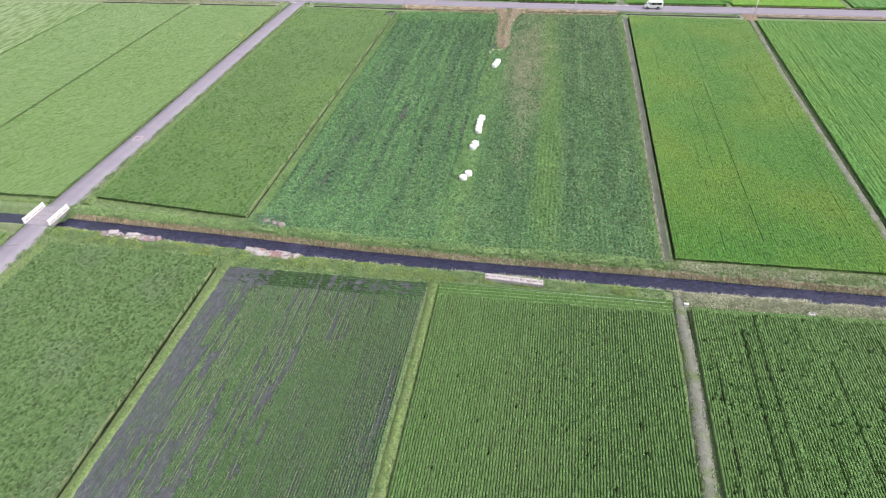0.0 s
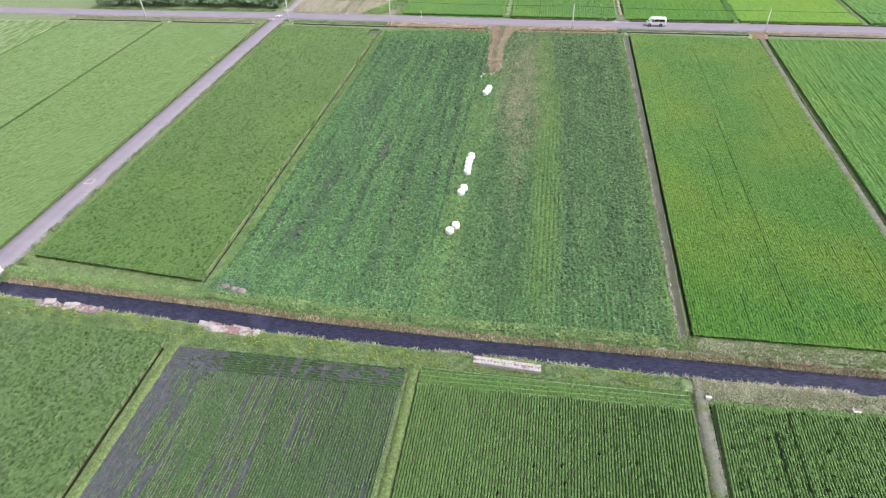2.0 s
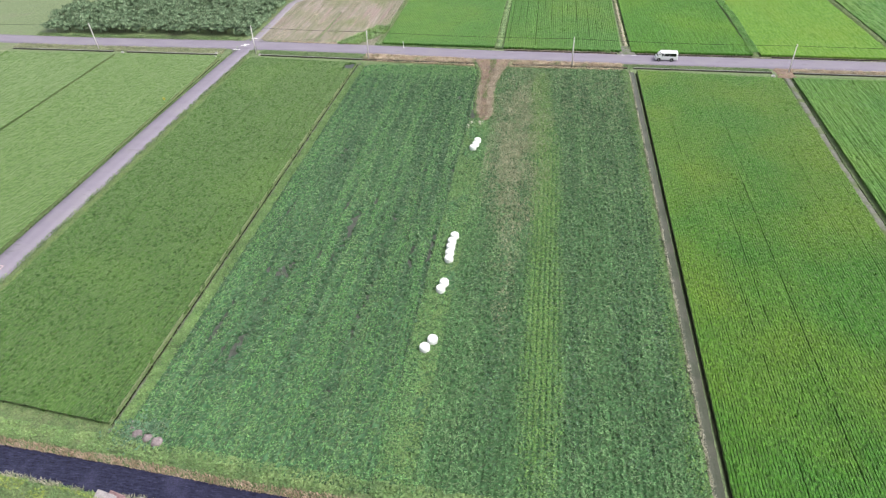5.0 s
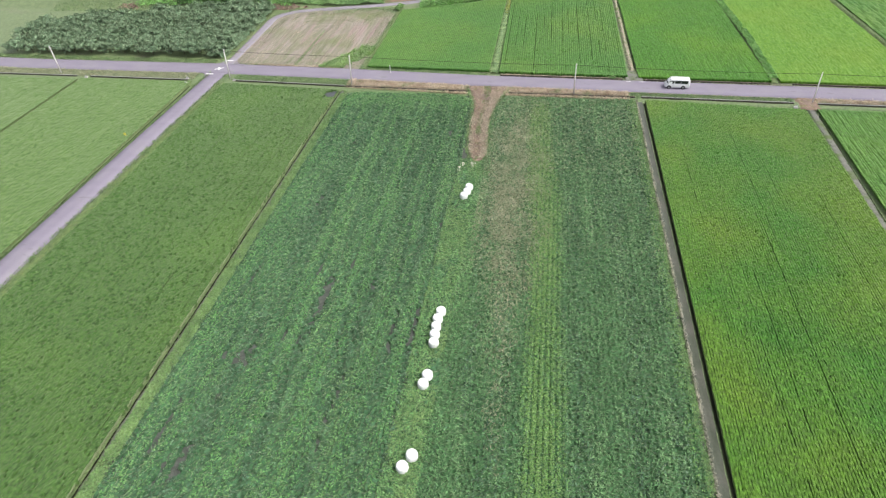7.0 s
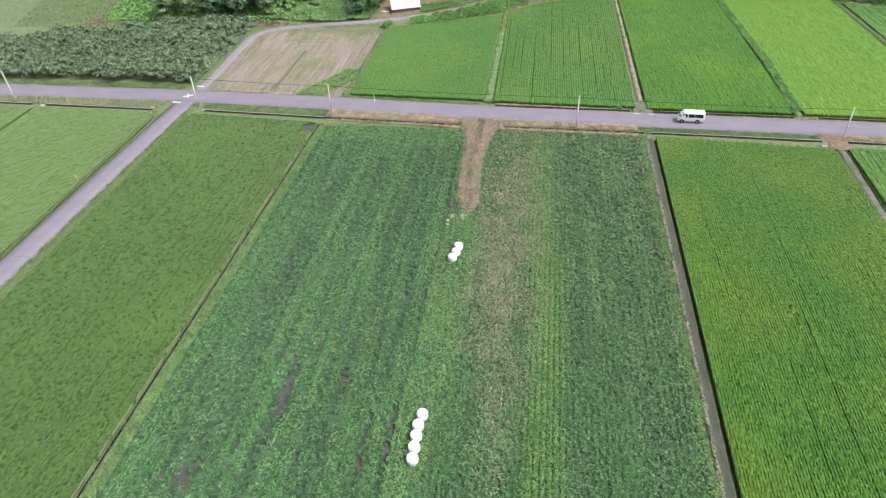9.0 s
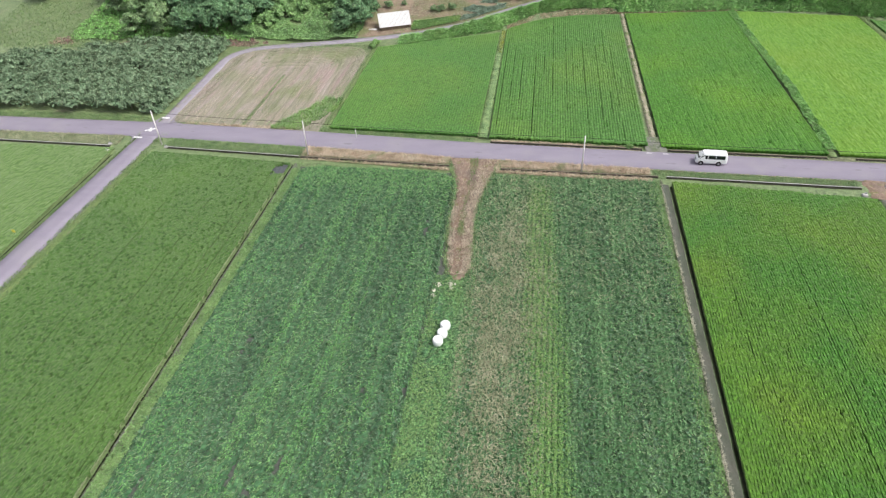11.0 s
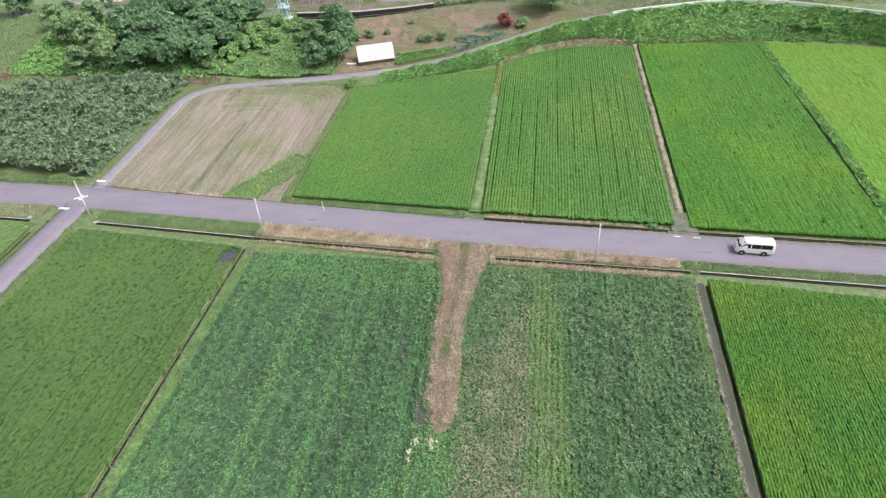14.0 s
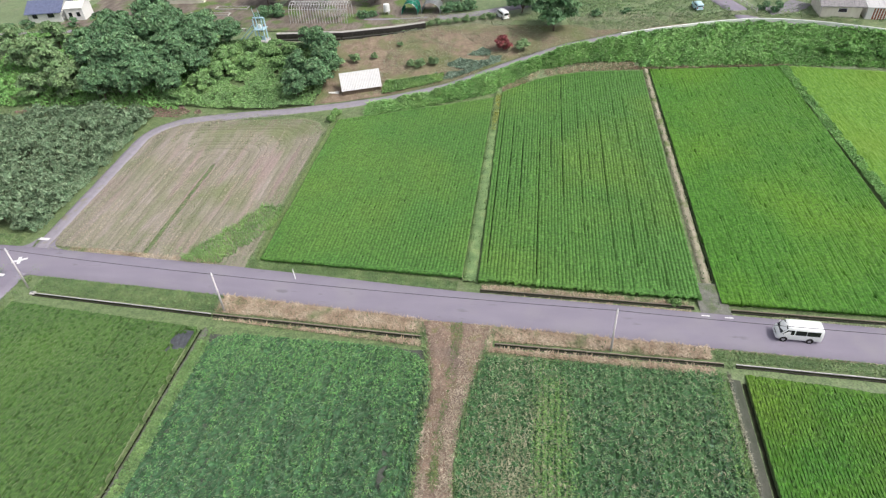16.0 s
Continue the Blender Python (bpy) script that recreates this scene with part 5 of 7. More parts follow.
def verge(name, x0, x1, o0, o1, n, seed, material, h, label):
    """Grass along the main road between two distances south (negative) or north of its middle."""
    r = np.random.default_rng(seed)
    x = x0 + (x1 - x0) * r.random(n)
    y = np.interp(x, [p[0] for p in MAIN], [p[1] for p in MAIN]) + o0 + (o1 - o0) * r.random(n)
    gap = np.full(n, 9.0)
    for (xa, ya), (xb, yb) in DRAINS:
        gap = np.minimum(gap, np.where((x > xa - 0.3) & (x < xb + 0.3), np.abs(y - np.interp(x, [xa, xb], [ya, yb]) - 0.1), 9.0))
    x, y = x[gap > 0.55], y[gap > 0.55]
    stuff(name, blades(np.stack([x, y, height(x, y)], 1), h, 0.06, seed + 1, 1.0), material, label, "grass")


verge("verge_grass", -84, -58.5, -6.0, -2.6, 6500, 201, "verge", 0.17, "green verge grass beside the road")
verge("dry_verge", -58.3, -33, -6.6, -2.6, 11500, 203, "dry_grass", 0.3, "dead brown verge grass beside the road")
verge("dry_verge", -25.6, -2.0, -6.3, -2.6, 11000, 205, "dry_grass", 0.3, "dead brown verge grass beside the road")
verge("verge_grass", -1.6, 27, -5.2, -2.6, 6500, 207, "verge", 0.17, "green verge grass beside the road")
verge("dry_verge", 31, 60, -5.0, -2.6, 5000, 209, "dry_grass", 0.3, "dead brown verge grass beside the road")
verge("verge_grass", -150, -93, -6.0, -2.6, 7000, 211, "withered", 0.25, "thin yellowish verge grass beside the road")
verge("verge_grass", -150, -92, 2.6, 5.0, 6000, 213, "verge", 0.25, "green verge grass under the orchard")
verge("verge_grass", -66, -30, 2.6, 4.6, 6500, 215, "verge", 0.17, "green verge grass beside the road")
verge("dry_verge", -84, -62, 2.6, 3.4, 3500, 217, "dry_grass", 0.2, "dead brown grass at the road edge")
verge("dry_verge", -27, -3, 2.5, 4.4, 5000, 219, "dry_grass", 0.2, "dry grass round the drain")
verge("dry_verge", 1.5, 60, 2.5, 3.8, 6000, 221, "withered", 0.2, "dry grass round the drain")
verge("road_edge_grass", -58, 60, -2.85, -2.5, 5000, 229, "dry_grass", 0.1, "thin dry grass at the road edge")
P = np.concatenate([along(SIDE[2:], 1.8, 3.4, 6000, 223), along(SIDE[2:], -2.4, -1.8, 4000, 225)])
P[:, 2] = np.maximum(P[:, 2], -0.05)
stuff("verge_grass", blades(P, 0.3, 0.05, 227), "verge", "grass along the narrow lane", "grass")

# overgrown bank below the upper lane
r_ = np.random.default_rng(231)
bx = -52 + 130 * r_.random(60000)
ty_, ly_ = np.interp(bx, TOE_X, TOE_Y), np.interp(bx, LX, LY) - 1.5
lo_ = np.where((bx > -29) & (bx < -2), 1.5, 0.4) / np.maximum(ly_ - ty_, 1.0)
by = ty_ + (ly_ - ty_) * (lo_ + (1 - lo_) * r_.random(len(bx)))
ok = ly_ - ty_ > 0.6
bx, by = bx[ok], by[ok]
P = np.stack([bx, by, height(bx, by) + (0.1 + 1.3 * vnoise(bx * 0.62, by * 0.45, 232) * vnoise(bx * 0.2, by * 0.2, 230) ** 0.5) * np.clip((by - np.interp(bx, TOE_X, TOE_Y)) / 1.5, 0.2, 1) * (0.5 + 0.5 * r_.random(len(bx)))], 1)
P = P[plants(P[:, 0], P[:, 1], 581, 1.0) + 0.3 * vnoise(P[:, 0] * 3, P[:, 1] * 3, 583) > 0.30]
stuff("bank_vines", leaves(P[:22000], np.array([[0, -0.5, 0.9]]), 0.46, 233, 0.45), "kudzu", "leafy vines on the green bank below the lane", "vines")
P = P[36000:]
P[:, 2] -= 0.1
stuff("tall_bank_grass", blades(P, 0.50, 0.13, 234, 1.2), "bank_blade", "tall broad-bladed grass covering the bank", "grass")
r_ = np.random.default_rng(235)
ex = -28 + 54 * r_.random(9000)
ey = np.interp(ex, TOE_X, TOE_Y) + np.where(ex < -3, 1.7, 0.8) * (r_.random(9000) - 0.15)
stuff("dry_headland", blades(np.stack([ex, ey, height(ex, ey)], 1), 0.22, 0.06, 236, 0.8), "dry_grass", "brown dead grass along the field's curved edge", "grass")

r_ = np.random.default_rng(241)
ee = 73.2 + 28.2 * r_.random(16000)
w_ = r_.random(16000)
wl, wr = np.interp(ee, TY, TL), np.interp(ee, TY, TR)
ex = wl + (wr - wl) * w_
tz = 0.13 + 0.03 * r_.random(16000)
turf = (np.abs(w_ - np.interp(ee, [73, 86, 94, 101], [0.5, 0.48, 0.52, 0.50])) < 0.05 + 0.14 * vnoise(ex * 0, ee * 0.5, 242)) & (vnoise(ex * 0.7, ee * 0.4, 243) + 0.9 * r_.random(16000) > np.interp(ee, [73, 80, 96], [1.45, 1.1, 0.85]))
pale = (w_ > np.interp(ee, [73, 84, 94, 101], [0.72, 0.66, 0.74, 0.70]) - 0.2 * vnoise(ex * 0, ee * 0.6, 244)) | ((w_ < 0.25) & (ee < 88) & (vnoise(ex * 0.6, ee * 0.6, 245) > 0.35)) | (r_.random(16000) < 0.12)
for nm, ok, mt, h, w, lab in (("track_turf", turf, "levee", 0.16, 0.05, "green grass between the ruts of the dirt track"), ("track_straw", pale & ~turf & (r_.random(16000) < 0.6), "pale_straw", 0.16, 0.045, "pale straw along the edge of the dirt track"),
                              ("track_litter", ~pale & ~turf & (r_.random(16000) < 0.4), "straw", 0.12, 0.035, "dry straw lying on the dirt track")):
    stuff(nm, blades(np.stack([ex[ok], ee[ok], tz[ok]], 1), h, w, 247 + len(nm), 1.2), mt, lab, "grass" if mt == "levee" else "straw")
ee = np.random.default_rng(245).random(3000) * 28 + 73
side = np.random.default_rng(246).random(3000) > 0.5
ex = np.where(side, np.interp(ee, TY, TL) - 0.1, np.interp(ee, TY, TR) + 0.1) + np.random.default_rng(247).normal(0, 0.25, 3000)
stuff("track_grass", blades(np.stack([ex, ee, np.full(3000, 0.0)], 1), 0.3, 0.06, 248, 0.7), "verge", "grass fringing the dirt track", "grass")

P = along([(26.2, 108.0), (26.4, 130), (24.5, 173)], -0.75, 0.85, 9500, 285)
P[:, 2] = 0.12 + 0.42 * vnoise(P[:, 0] * 0.9, P[:, 1] * 0.9, 286)
stuff("levee_vines", leaves(P, UP, 0.20, 287, 0.6), "kudzu", "bushy green vines overgrowing a levee", "vines")
# road corners, track mouth and bare slope
for k, (cx, cy, sx, sy, rad) in enumerate(((-87.75, 105.4, 1, -1, 3.2), (-91.0, 105.2, -1, -1, 2.4), (-90.0, 110.0, -1, 1, 2.2), (-87.2, 110.0, 1, 1, 2.4))):
    bm = bmesh.new()
    hub = bm.verts.new((cx - sx * 0.4, cy - sy * 0.4, 0.172))
    arc = [bm.verts.new((cx + sx * rad * (1 - math.sin(a)), cy + sy * rad * (1 - math.cos(a)), 0.172)) for a in (math.pi / 2 * i / 8 for i in range(9))]
    low = [bm.verts.new((v.co.x, v.co.y, -0.3)) for v in arc]
    for i in range(8):
        bm.faces.new((hub, arc[i], arc[i + 1]))
        bm.faces.new((arc[i], low[i], low[i + 1], arc[i + 1]))
    single(f"road_corner_{k + 1}", bm, M["asphalt"], "rounded asphalt corner of the junction", "road", "", "structure")
ribbon("track_mouth_east", [(29.6, 100.0), (29.5, 97.5), (29.4, 94.5)], [(-1.9, -0.1), (-1.2, 0.12), (0, 0.14), (1.2, 0.12), (1.9, -0.1)], M["dirt"], "dirt mouth of the path at the road", "path", 0.6, 0.2, 66)


def draped(name, x0, x1, y0, y1, n, m, lift, material, label, category, edge):
    X, Y = np.meshgrid(np.linspace(x0, x1, n), np.linspace(0, 1, m), indexing="ij")
    lo = np.interp(X, LX, LY) + edge if edge < 20 else np.maximum(np.interp(X, CH_X, CH_Y) + 2.6, y0)
    Y = np.maximum(lo, y0) + Y * (y1 + 2 * vnoise(X * 0.2, X * 0, 88) - np.maximum(lo, y0))
    Z = height(X, Y) + lift + 0.05 * vnoise(X * 1.2, Y * 1.2, 89)
    tagged(new(name, np_mesh(name, np.stack([X.ravel(), Y.ravel(), Z.ravel()], 1), grid_faces(n, m), M[material], True)), label, category, kind="structure")


draped("slope_soil", -62.5, 8, 150, 181, 100, 40, 0.06, "hill_soil", "bare brownish slope with dry grass", "slope", 1.7)
draped("garden_soil_west", -132, -84, 180.5, 200, 60, 24, 0.06, "garden_soil", "patchy worked garden ground behind the trees", "garden", 29.0)
draped("garden_soil", -82, -44, 178, 200, 60, 30, 0.10, "garden_soil", "worked garden soil behind the channel", "garden", 29.0)

P = along([(-58.1, 1.0), (-58.0, 50), (-57.9, 98)], -0.4, 1.0, 16000, 251, clump=0.5)
P[:, 2] = 0.08 + 0.2 * np.random.default_rng(252).random(len(P))
stuff("levee_weeds", leaves(P, UP, 0.13, 253, 0.6), "lime_weed", "yellowish weeds between levee and soybeans", "weeds")
P = along([(-28.55, 146), (-28.5, 160.5)], -0.45, 0.45, 550, 255)
P[:, 2] = 0.1 + 0.2 * np.random.default_rng(256).random(len(P))
stuff("yellow_flowers", leaves(P, UP, 0.13, 257, 0.5), "yellow_weed", "yellow-flowering weeds on the levee", "flowers")

# ---- bales ----


def bale():
    prof = [(0.0, 0.86), (0.30, 0.865), (0.47, 0.85), (0.545, 0.80), (0.575, 0.70), (0.59, 0.56), (0.585, 0.43), (0.592, 0.30), (0.575, 0.15), (0.545, 0.05), (0.48, 0.0), (0.0, 0.0)]
    bm, n, rings = bmesh.new(), 22, []
    r = random.Random(3)
    for rad, z in prof[1:-1]:
        rings.append([bm.verts.new((rad * (1 + r.uniform(-0.012, 0.012)) * math.cos(a), rad * math.sin(a), z + r.uniform(-0.008, 0.008))) for a in (2 * math.pi * i / n for i in range(n))])
    for a, b in zip(rings, rings[1:]):
        for i in range(n):
            bm.faces.new((a[i], a[(i + 1) % n], b[(i + 1) % n], b[i]))
    top, low = bm.verts.new((0.03, 0.02, 0.868)), bm.verts.new((0, 0, 0))
    for i in range(n):
        bm.faces.new((rings[0][(i + 1) % n], rings[0][i], top))
        bm.faces.new((rings[-1][i], rings[-1][(i + 1) % n], low))
    ob = single("hay_bale", bm, M["film"], "round hay bale tightly wrapped in white film", "hay bale", "row of wrapped bales", "", True)
    tail = bmesh.new()
    box(tail, 0.585, 0.60, -0.14, 0.16, 0.30, 0.36)
    part("film_tail", tail, M["film"], ob, "loose end of the white film")
    return ob


BALES = [(-29.25, 16.2), (-28.6, 17.5), (-29.0, 26.0), (-28.75, 27.2), (-28.85, 31.9), (-28.9, 33.15), (-28.95, 34.4), (-28.95, 35.65), (-28.75, 36.9), (-29.1, 61.6), (-28.75, 62.8), (-28.6, 64.0)]
first = bale()
for k, (x, y) in enumerate(BALES):
    m = Matrix.Translation((x, y, -0.06)) @ Matrix.Rotation(k * 1.7, 4, "Z") @ Matrix.Rotation(radians(3 * math.sin(k * 2.1)), 4, "X")
    if k == 0:
        first.matrix_basis = m
    else:
        copy_thing(first, m)

# ---- poles and cable ----
POLES = [((-125.9, 103.5, -0.1), (-127.0, 104.6, 5.8)), ((-84.8, 102.5, -0.1), (-84.7, 102.7, 6.35)), ((-57.25, 100.75, -0.1), (-56.95, 100.6, 6.4)),
         ((-12.37, 98.95, -0.1), (-12.33, 99.4, 5.95)), ((30.3, 97.7, -0.1), (30.7, 98.8, 5.35))]
for a, b in POLES:
    ob = thing("utility_pole", "slim pale utility pole standing on the road verge", "utility pole", "poles along the road")
    a, b = Vector(a), Vector(b)
    d = (b - a).normalized()
    part("shaft", fresh(tube, a, b, 0.125, 0.085, 12), M["pole"], ob, "", True)
    part("cap", fresh(tube, b, b + d * 0.06, 0.095, 0.06, 12), M["galv"], ob, "metal pole cap")
    c = b - d * 0.45
    part("band", fresh(tube, c - d * 0.05, c + d * 0.05, 0.115, 0.115, 12), M["galv"], ob, "steel pole band")
    part("cable_clamp", fresh(tube, c, c + Vector((0.05, 0.24, 0.02)), 0.03, 0.04, 8), M["galv"], ob, "steel cable clamp")
ends = [Vector((-330, 112, 6.0))] + [Vector(b) + Vector((0, 0.24, -0.42)) for _, b in POLES] + [Vector((75.0, 97.5, 5.3)), Vector((330, 88, 5.3))]
bm = bmesh.new()
for a, b in zip(ends, ends[1:]):
    n, sag = 10, 0.006 * (b - a).length
    pts = [a.lerp(b, i / n) - Vector((0, 0, sag * 4 * (i / n) * (1 - i / n))) for i in range(n + 1)]
    for p, q in zip(pts, pts[1:]):
        tube(bm, p, q, 0.028, 0.028, 5)
single("overhead_cable", bm, M["cable"], "thin black cable strung between the poles", "cable")

ob = thing("marker_post", "short white marker post on the grass verge", "marker post")
part("post", fresh(tube, (-50.4, 106.9, -0.1), (-50.5, 107.0, 1.75), 0.055, 0.055, 10), M["white_steel"], ob)
part("cap", fresh(tube, (-50.5, 107.0, 1.75), (-50.5, 107.0, 1.82), 0.065, 0.04, 10), M["white_steel"], ob, "rounded post cap")

bm = bmesh.new()
cord = [(-28.3, -8.25, 0.42), (-21.5, -8.34, 0.38), (-14.6, -8.44, 0.37), (-8.0, -8.53, 0.38), (-1.6, -8.62, 0.42)]
for p, q in zip(cord, cord[1:]):
    tube(bm, p, q, 0.015, 0.015, 5)
ob = thing("cord", "thin pale cord stretched along the rice edge on stakes", "cord")
part("line", bm, M["galv"], ob)
for x, y, z in cord:
    part("stake", fresh(tube, (x, y, -0.25), (x, y, z + 0.03), 0.02, 0.015, 6), M["timber"], ob, "thin wooden stake")

# ---- road paint ----


def painted(name, label, bars, material="paint"):
    bm = bmesh.new()
    for x, y, w, l, a, z in bars:
        box(bm, -w / 2, w / 2, -l / 2, l / 2, z, z + 0.008, 0, Matrix.Translation((x, y, 0)) @ Matrix.Rotation(radians(a), 4, "Z"))
    single(name, bm, M[material], label, "road marking")


painted("crossing_mark", "white painted cross in the road junction", [(-89.5, 107.25, 0.45, 2.0, -62, 0.203), (-89.5, 107.25, 0.45, 1.5, 25, 0.206)])
painted("stop_line", "white painted stop line at the junction", [(-89.0, 111.9, 1.6, 0.5, -2, 0.185)])
painted("stop_line", "white painted stop line at the junction", [(-90.4, 104.3, 1.7, 0.5, -2, 0.205)])
painted("edge_dash", "short white painted dash beside the path mouth", [(-1.6, 105.0, 0.9, 0.18, -2, 0.206)])
painted("edge_dash", "short white painted dash beside the path mouth", [(0.9, 104.9, 0.9, 0.18, -2, 0.206)])
painted("square_mark", "faded reddish painted square on the lane", [(-89.45, 22.9, 1.3, 0.13, 0, 0.193), (-89.45, 24.3, 1.3, 0.13, 0, 0.193), (-90.1, 23.6, 0.13, 1.53, 0, 0.196), (-88.8, 23.6, 0.13, 1.53, 0, 0.196)], "faded_red")

# ---- bridge ----
BY0, BY1 = -3.1, 1.5
bridge = thing("bridge", "short concrete bridge with white parapet rails", "bridge")
for i in range(4):
    part("deck_slab", fresh(box, -91.7, -87.2, BY0 + (BY1 - BY0) * i / 4 + 0.012, BY0 + (BY1 - BY0) * (i + 1) / 4 - 0.012, -0.32, 0.215, 0.02), M["deck"], bridge, "pale concrete deck slab")
for y0, y1 in ((BY0 - 0.9, BY0 + 0.2), (BY1 - 0.2, BY1 + 0.9)):
    part("abutment", fresh(box, -91.6, -87.3, y0, y1, -1.5, -0.325), M["concrete"], bridge)
for x in (-91.5, -87.4):
    rail = part("parapet", fresh(box, x - 0.14, x + 0.14, BY0, BY1, 0.218, 0.36, 0.02), M["pale_concrete"], bridge)
    for z in (0.56, 0.86):
        part("rail", fresh(box, x - 0.08, x + 0.08, BY0 + 0.08, BY1 - 0.08, z, z + 0.17, 0.02), M["white_steel"], rail, "white steel rail")
    for i in range(4):
        y = BY0 + 0.2 + (BY1 - BY0 - 0.4) * i / 3
        part("post", fresh(box, x - 0.11, x + 0.11, y - 0.1, y + 0.1, 0.363, 1.08, 0.02), M["white_steel"], rail, "white rail post")

# ---- stones, slabs and blocks by the river ----


def rock(bm, c, sx, sy, sz, seed):
    r = bmesh.ops.create_icosphere(bm, subdivisions=2, radius=1.0)
    rr = random.Random(seed)
    off = Vector((rr.uniform(0, 50), rr.uniform(0, 50), 0))
    for v in r["verts"]:
        k = 1 + 0.35 * (noise.noise(v.co * 1.3 + off))
        v.co = Vector((c[0] + v.co.x * sx * k, c[1] + v.co.y * sy * k, c[2] + v.co.z * sz * k))


def slab(name, x, y, z, l, w, t, rz, rx, material, label):
    bm = bmesh.new()
    box(bm, -l / 2, l / 2, -w / 2, w / 2, -t / 2, t / 2, 0.04, Matrix.Translation((x, y, z)) @ Euler((radians(rx), radians(rz * 0.3), radians(rz))).to_matrix().to_4x4())
    single(name, bm, M[material], label, "concrete slab", "broken slabs by the river")


for k, (x, y, l, w, rz, rx, mt) in enumerate([(-55.0, -5.0, 2.3, 1.1, -12, 24, "pink_concrete"), (-53.2, -5.3, 1.6, 0.9, 8, 16, "pink_concrete"), (-51.6, -5.35, 1.9, 1.0, -6, 20, "red_concrete"),
                                              (-49.8, -5.5, 2.0, 0.9, -10, 18, "pink_concrete"), (-54.0, -4.6, 1.9, 0.5, -14, 30, "red_concrete"), (-48.6, -5.4, 1.0, 0.8, 14, 14, "pink_concrete"),
                                              (-50.6, -4.75, 2.4, 0.35, -10, 34, "pink_concrete")]):
    slab("concrete_slab", x, y, 0.12 + 0.03 * (k % 3), l, w, 0.16, rz, rx, mt,
         "tilted slab with faded red paint on the bank" if mt == "red_concrete" else "tilted pale broken concrete slab on the bank")
rr = random.Random(12)
for k in range(46):
    x = -78.6 + 9.2 * k / 45 + rr.uniform(-0.3, 0.3)
    y = -3.6 - 0.05 * (x + 78) + rr.uniform(-0.55, 0.5)
    bm = bmesh.new()
    rock(bm, (x, y, 0.10), rr.uniform(0.28, 0.7), rr.uniform(0.22, 0.45), rr.uniform(0.10, 0.24), k)
    mt = rr.choice(["stone", "stone", "purple_stone", "purple_stone", "pink_concrete", "red_concrete"])
    single("stone", bm, M[mt], "broken reddish stone in a pile on the bank" if mt == "red_concrete" else "broken pale stone in a pile on the bank", "stone", "stone pile by the river")
for x, y, l, w, rz in ((-76.6, -3.5, 1.3, 0.8, 20), (-75.4, -3.9, 1.0, 0.7, -30), (-73.8, -3.7, 1.2, 0.6, 8)):
    slab("concrete_slab", x, y, 0.34, l, w, 0.14, rz, 9, "pink_concrete", "pale broken concrete slab on the stone pile")
for k, (x, y, s_) in enumerate([(-55.6, 1.75, 0.5), (-54.4, 1.45, 0.46), (-53.2, 1.1, 0.56), (-56.6, 2.3, 0.26), (-55.0, 2.2, 0.22), (-56.2, 1.5, 0.24), (-57.0, 3.0, 0.2)]):
    bm = bmesh.new()
    rock(bm, (x, y, 0.24 if s_ > 0.4 else 0.16), s_ * 1.15, s_ * 0.95, s_ * 0.7, 60 + k)
    single("boulder", bm, M["stone"], "pinkish-grey boulder half hidden among weeds", "boulder", "boulders in the field corner", "", s_ > 0.4)
r_ = np.random.default_rng(611)
P = np.stack([r_.normal(-55.4, 1.3, 900), r_.normal(1.9, 0.8, 900), 0.18 + 0.3 * r_.random(900)], 1)
P = P[np.min(np.hypot(P[:, :1] - np.array([[-55.6, -54.4, -53.2]]), P[:, 1:2] - np.array([[1.75, 1.45, 1.1]])), axis=1) > 0.5]
stuff("corner_weeds", leaves(P, UP, 0.17, 612, 0.5), "soy", "bluish leafy weeds round the boulders", "weeds")

wall = thing("block_row", "row of pale concrete blocks along the river bank", "concrete blocks")
for i in range(10):
    x0 = -23.2 + 0.72 * i
    y0 = -6.9 - 0.045 * i
    bm = bmesh.new()
    box(bm, x0, x0 + 0.712, y0, y0 + 0.95, -0.05, 0.42 + 0.02 * (i % 3), 0.03)
    block = part("block", bm, M["block"], wall)
    for k, dx in enumerate((0.2, 0.5)):
        l = 0.10 + 0.16 * random.random()
        part("hook", fresh(box, x0 + dx - l / 2, x0 + dx + l / 2, y0 + 0.40, y0 + 0.52, 0.40, 0.475 + 0.02 * (i % 3), 0.01), M["timber"], block, "dark rusty lifting hook")
b = thing("valve_box", "small white valve box at the paddy corner", "valve box")
part("body", fresh(box, 0.35, 0.85, -8.5, -8.2, -0.1, 0.25, 0.03), M["white_steel"], b)
part("lid", fresh(box, 0.32, 0.88, -8.53, -8.17, 0.253, 0.30, 0.02), M["pale_concrete"], b, "flat concrete lid")
for x, y in ((14.2, -8.2), (-93.6, 99.6), (-94.4, 101.9), (26.9, 95.6), (-118.3, 101.4), (-83.4, 101.5)):
    b = thing("inlet_box", "small pale concrete water inlet at the paddy edge", "water inlet", "paddy inlets")
    part("body", fresh(box, x - 0.35, x + 0.35, y - 0.25, y + 0.25, -0.3, 0.22, 0.03), M["pale_concrete"], b)
    part("gate", fresh(box, x - 0.2, x + 0.2, y - 0.02, y + 0.02, 0.223, 0.5), M["galv"], b, "steel inlet gate")
b = thing("sign", "small yellow sign on a thin stake by the lane", "sign")
part("stake", fresh(tube, (-93.1, 75.6, -0.3), (-93.1, 75.6, 0.95), 0.03, 0.03, 8), M["galv"], b)
part("plate", fresh(box, -93.35, -92.85, 75.55, 75.58, 0.55, 1.05, 0.01), M["yellow"], b, "yellow plate")

# ---- vehicles ----


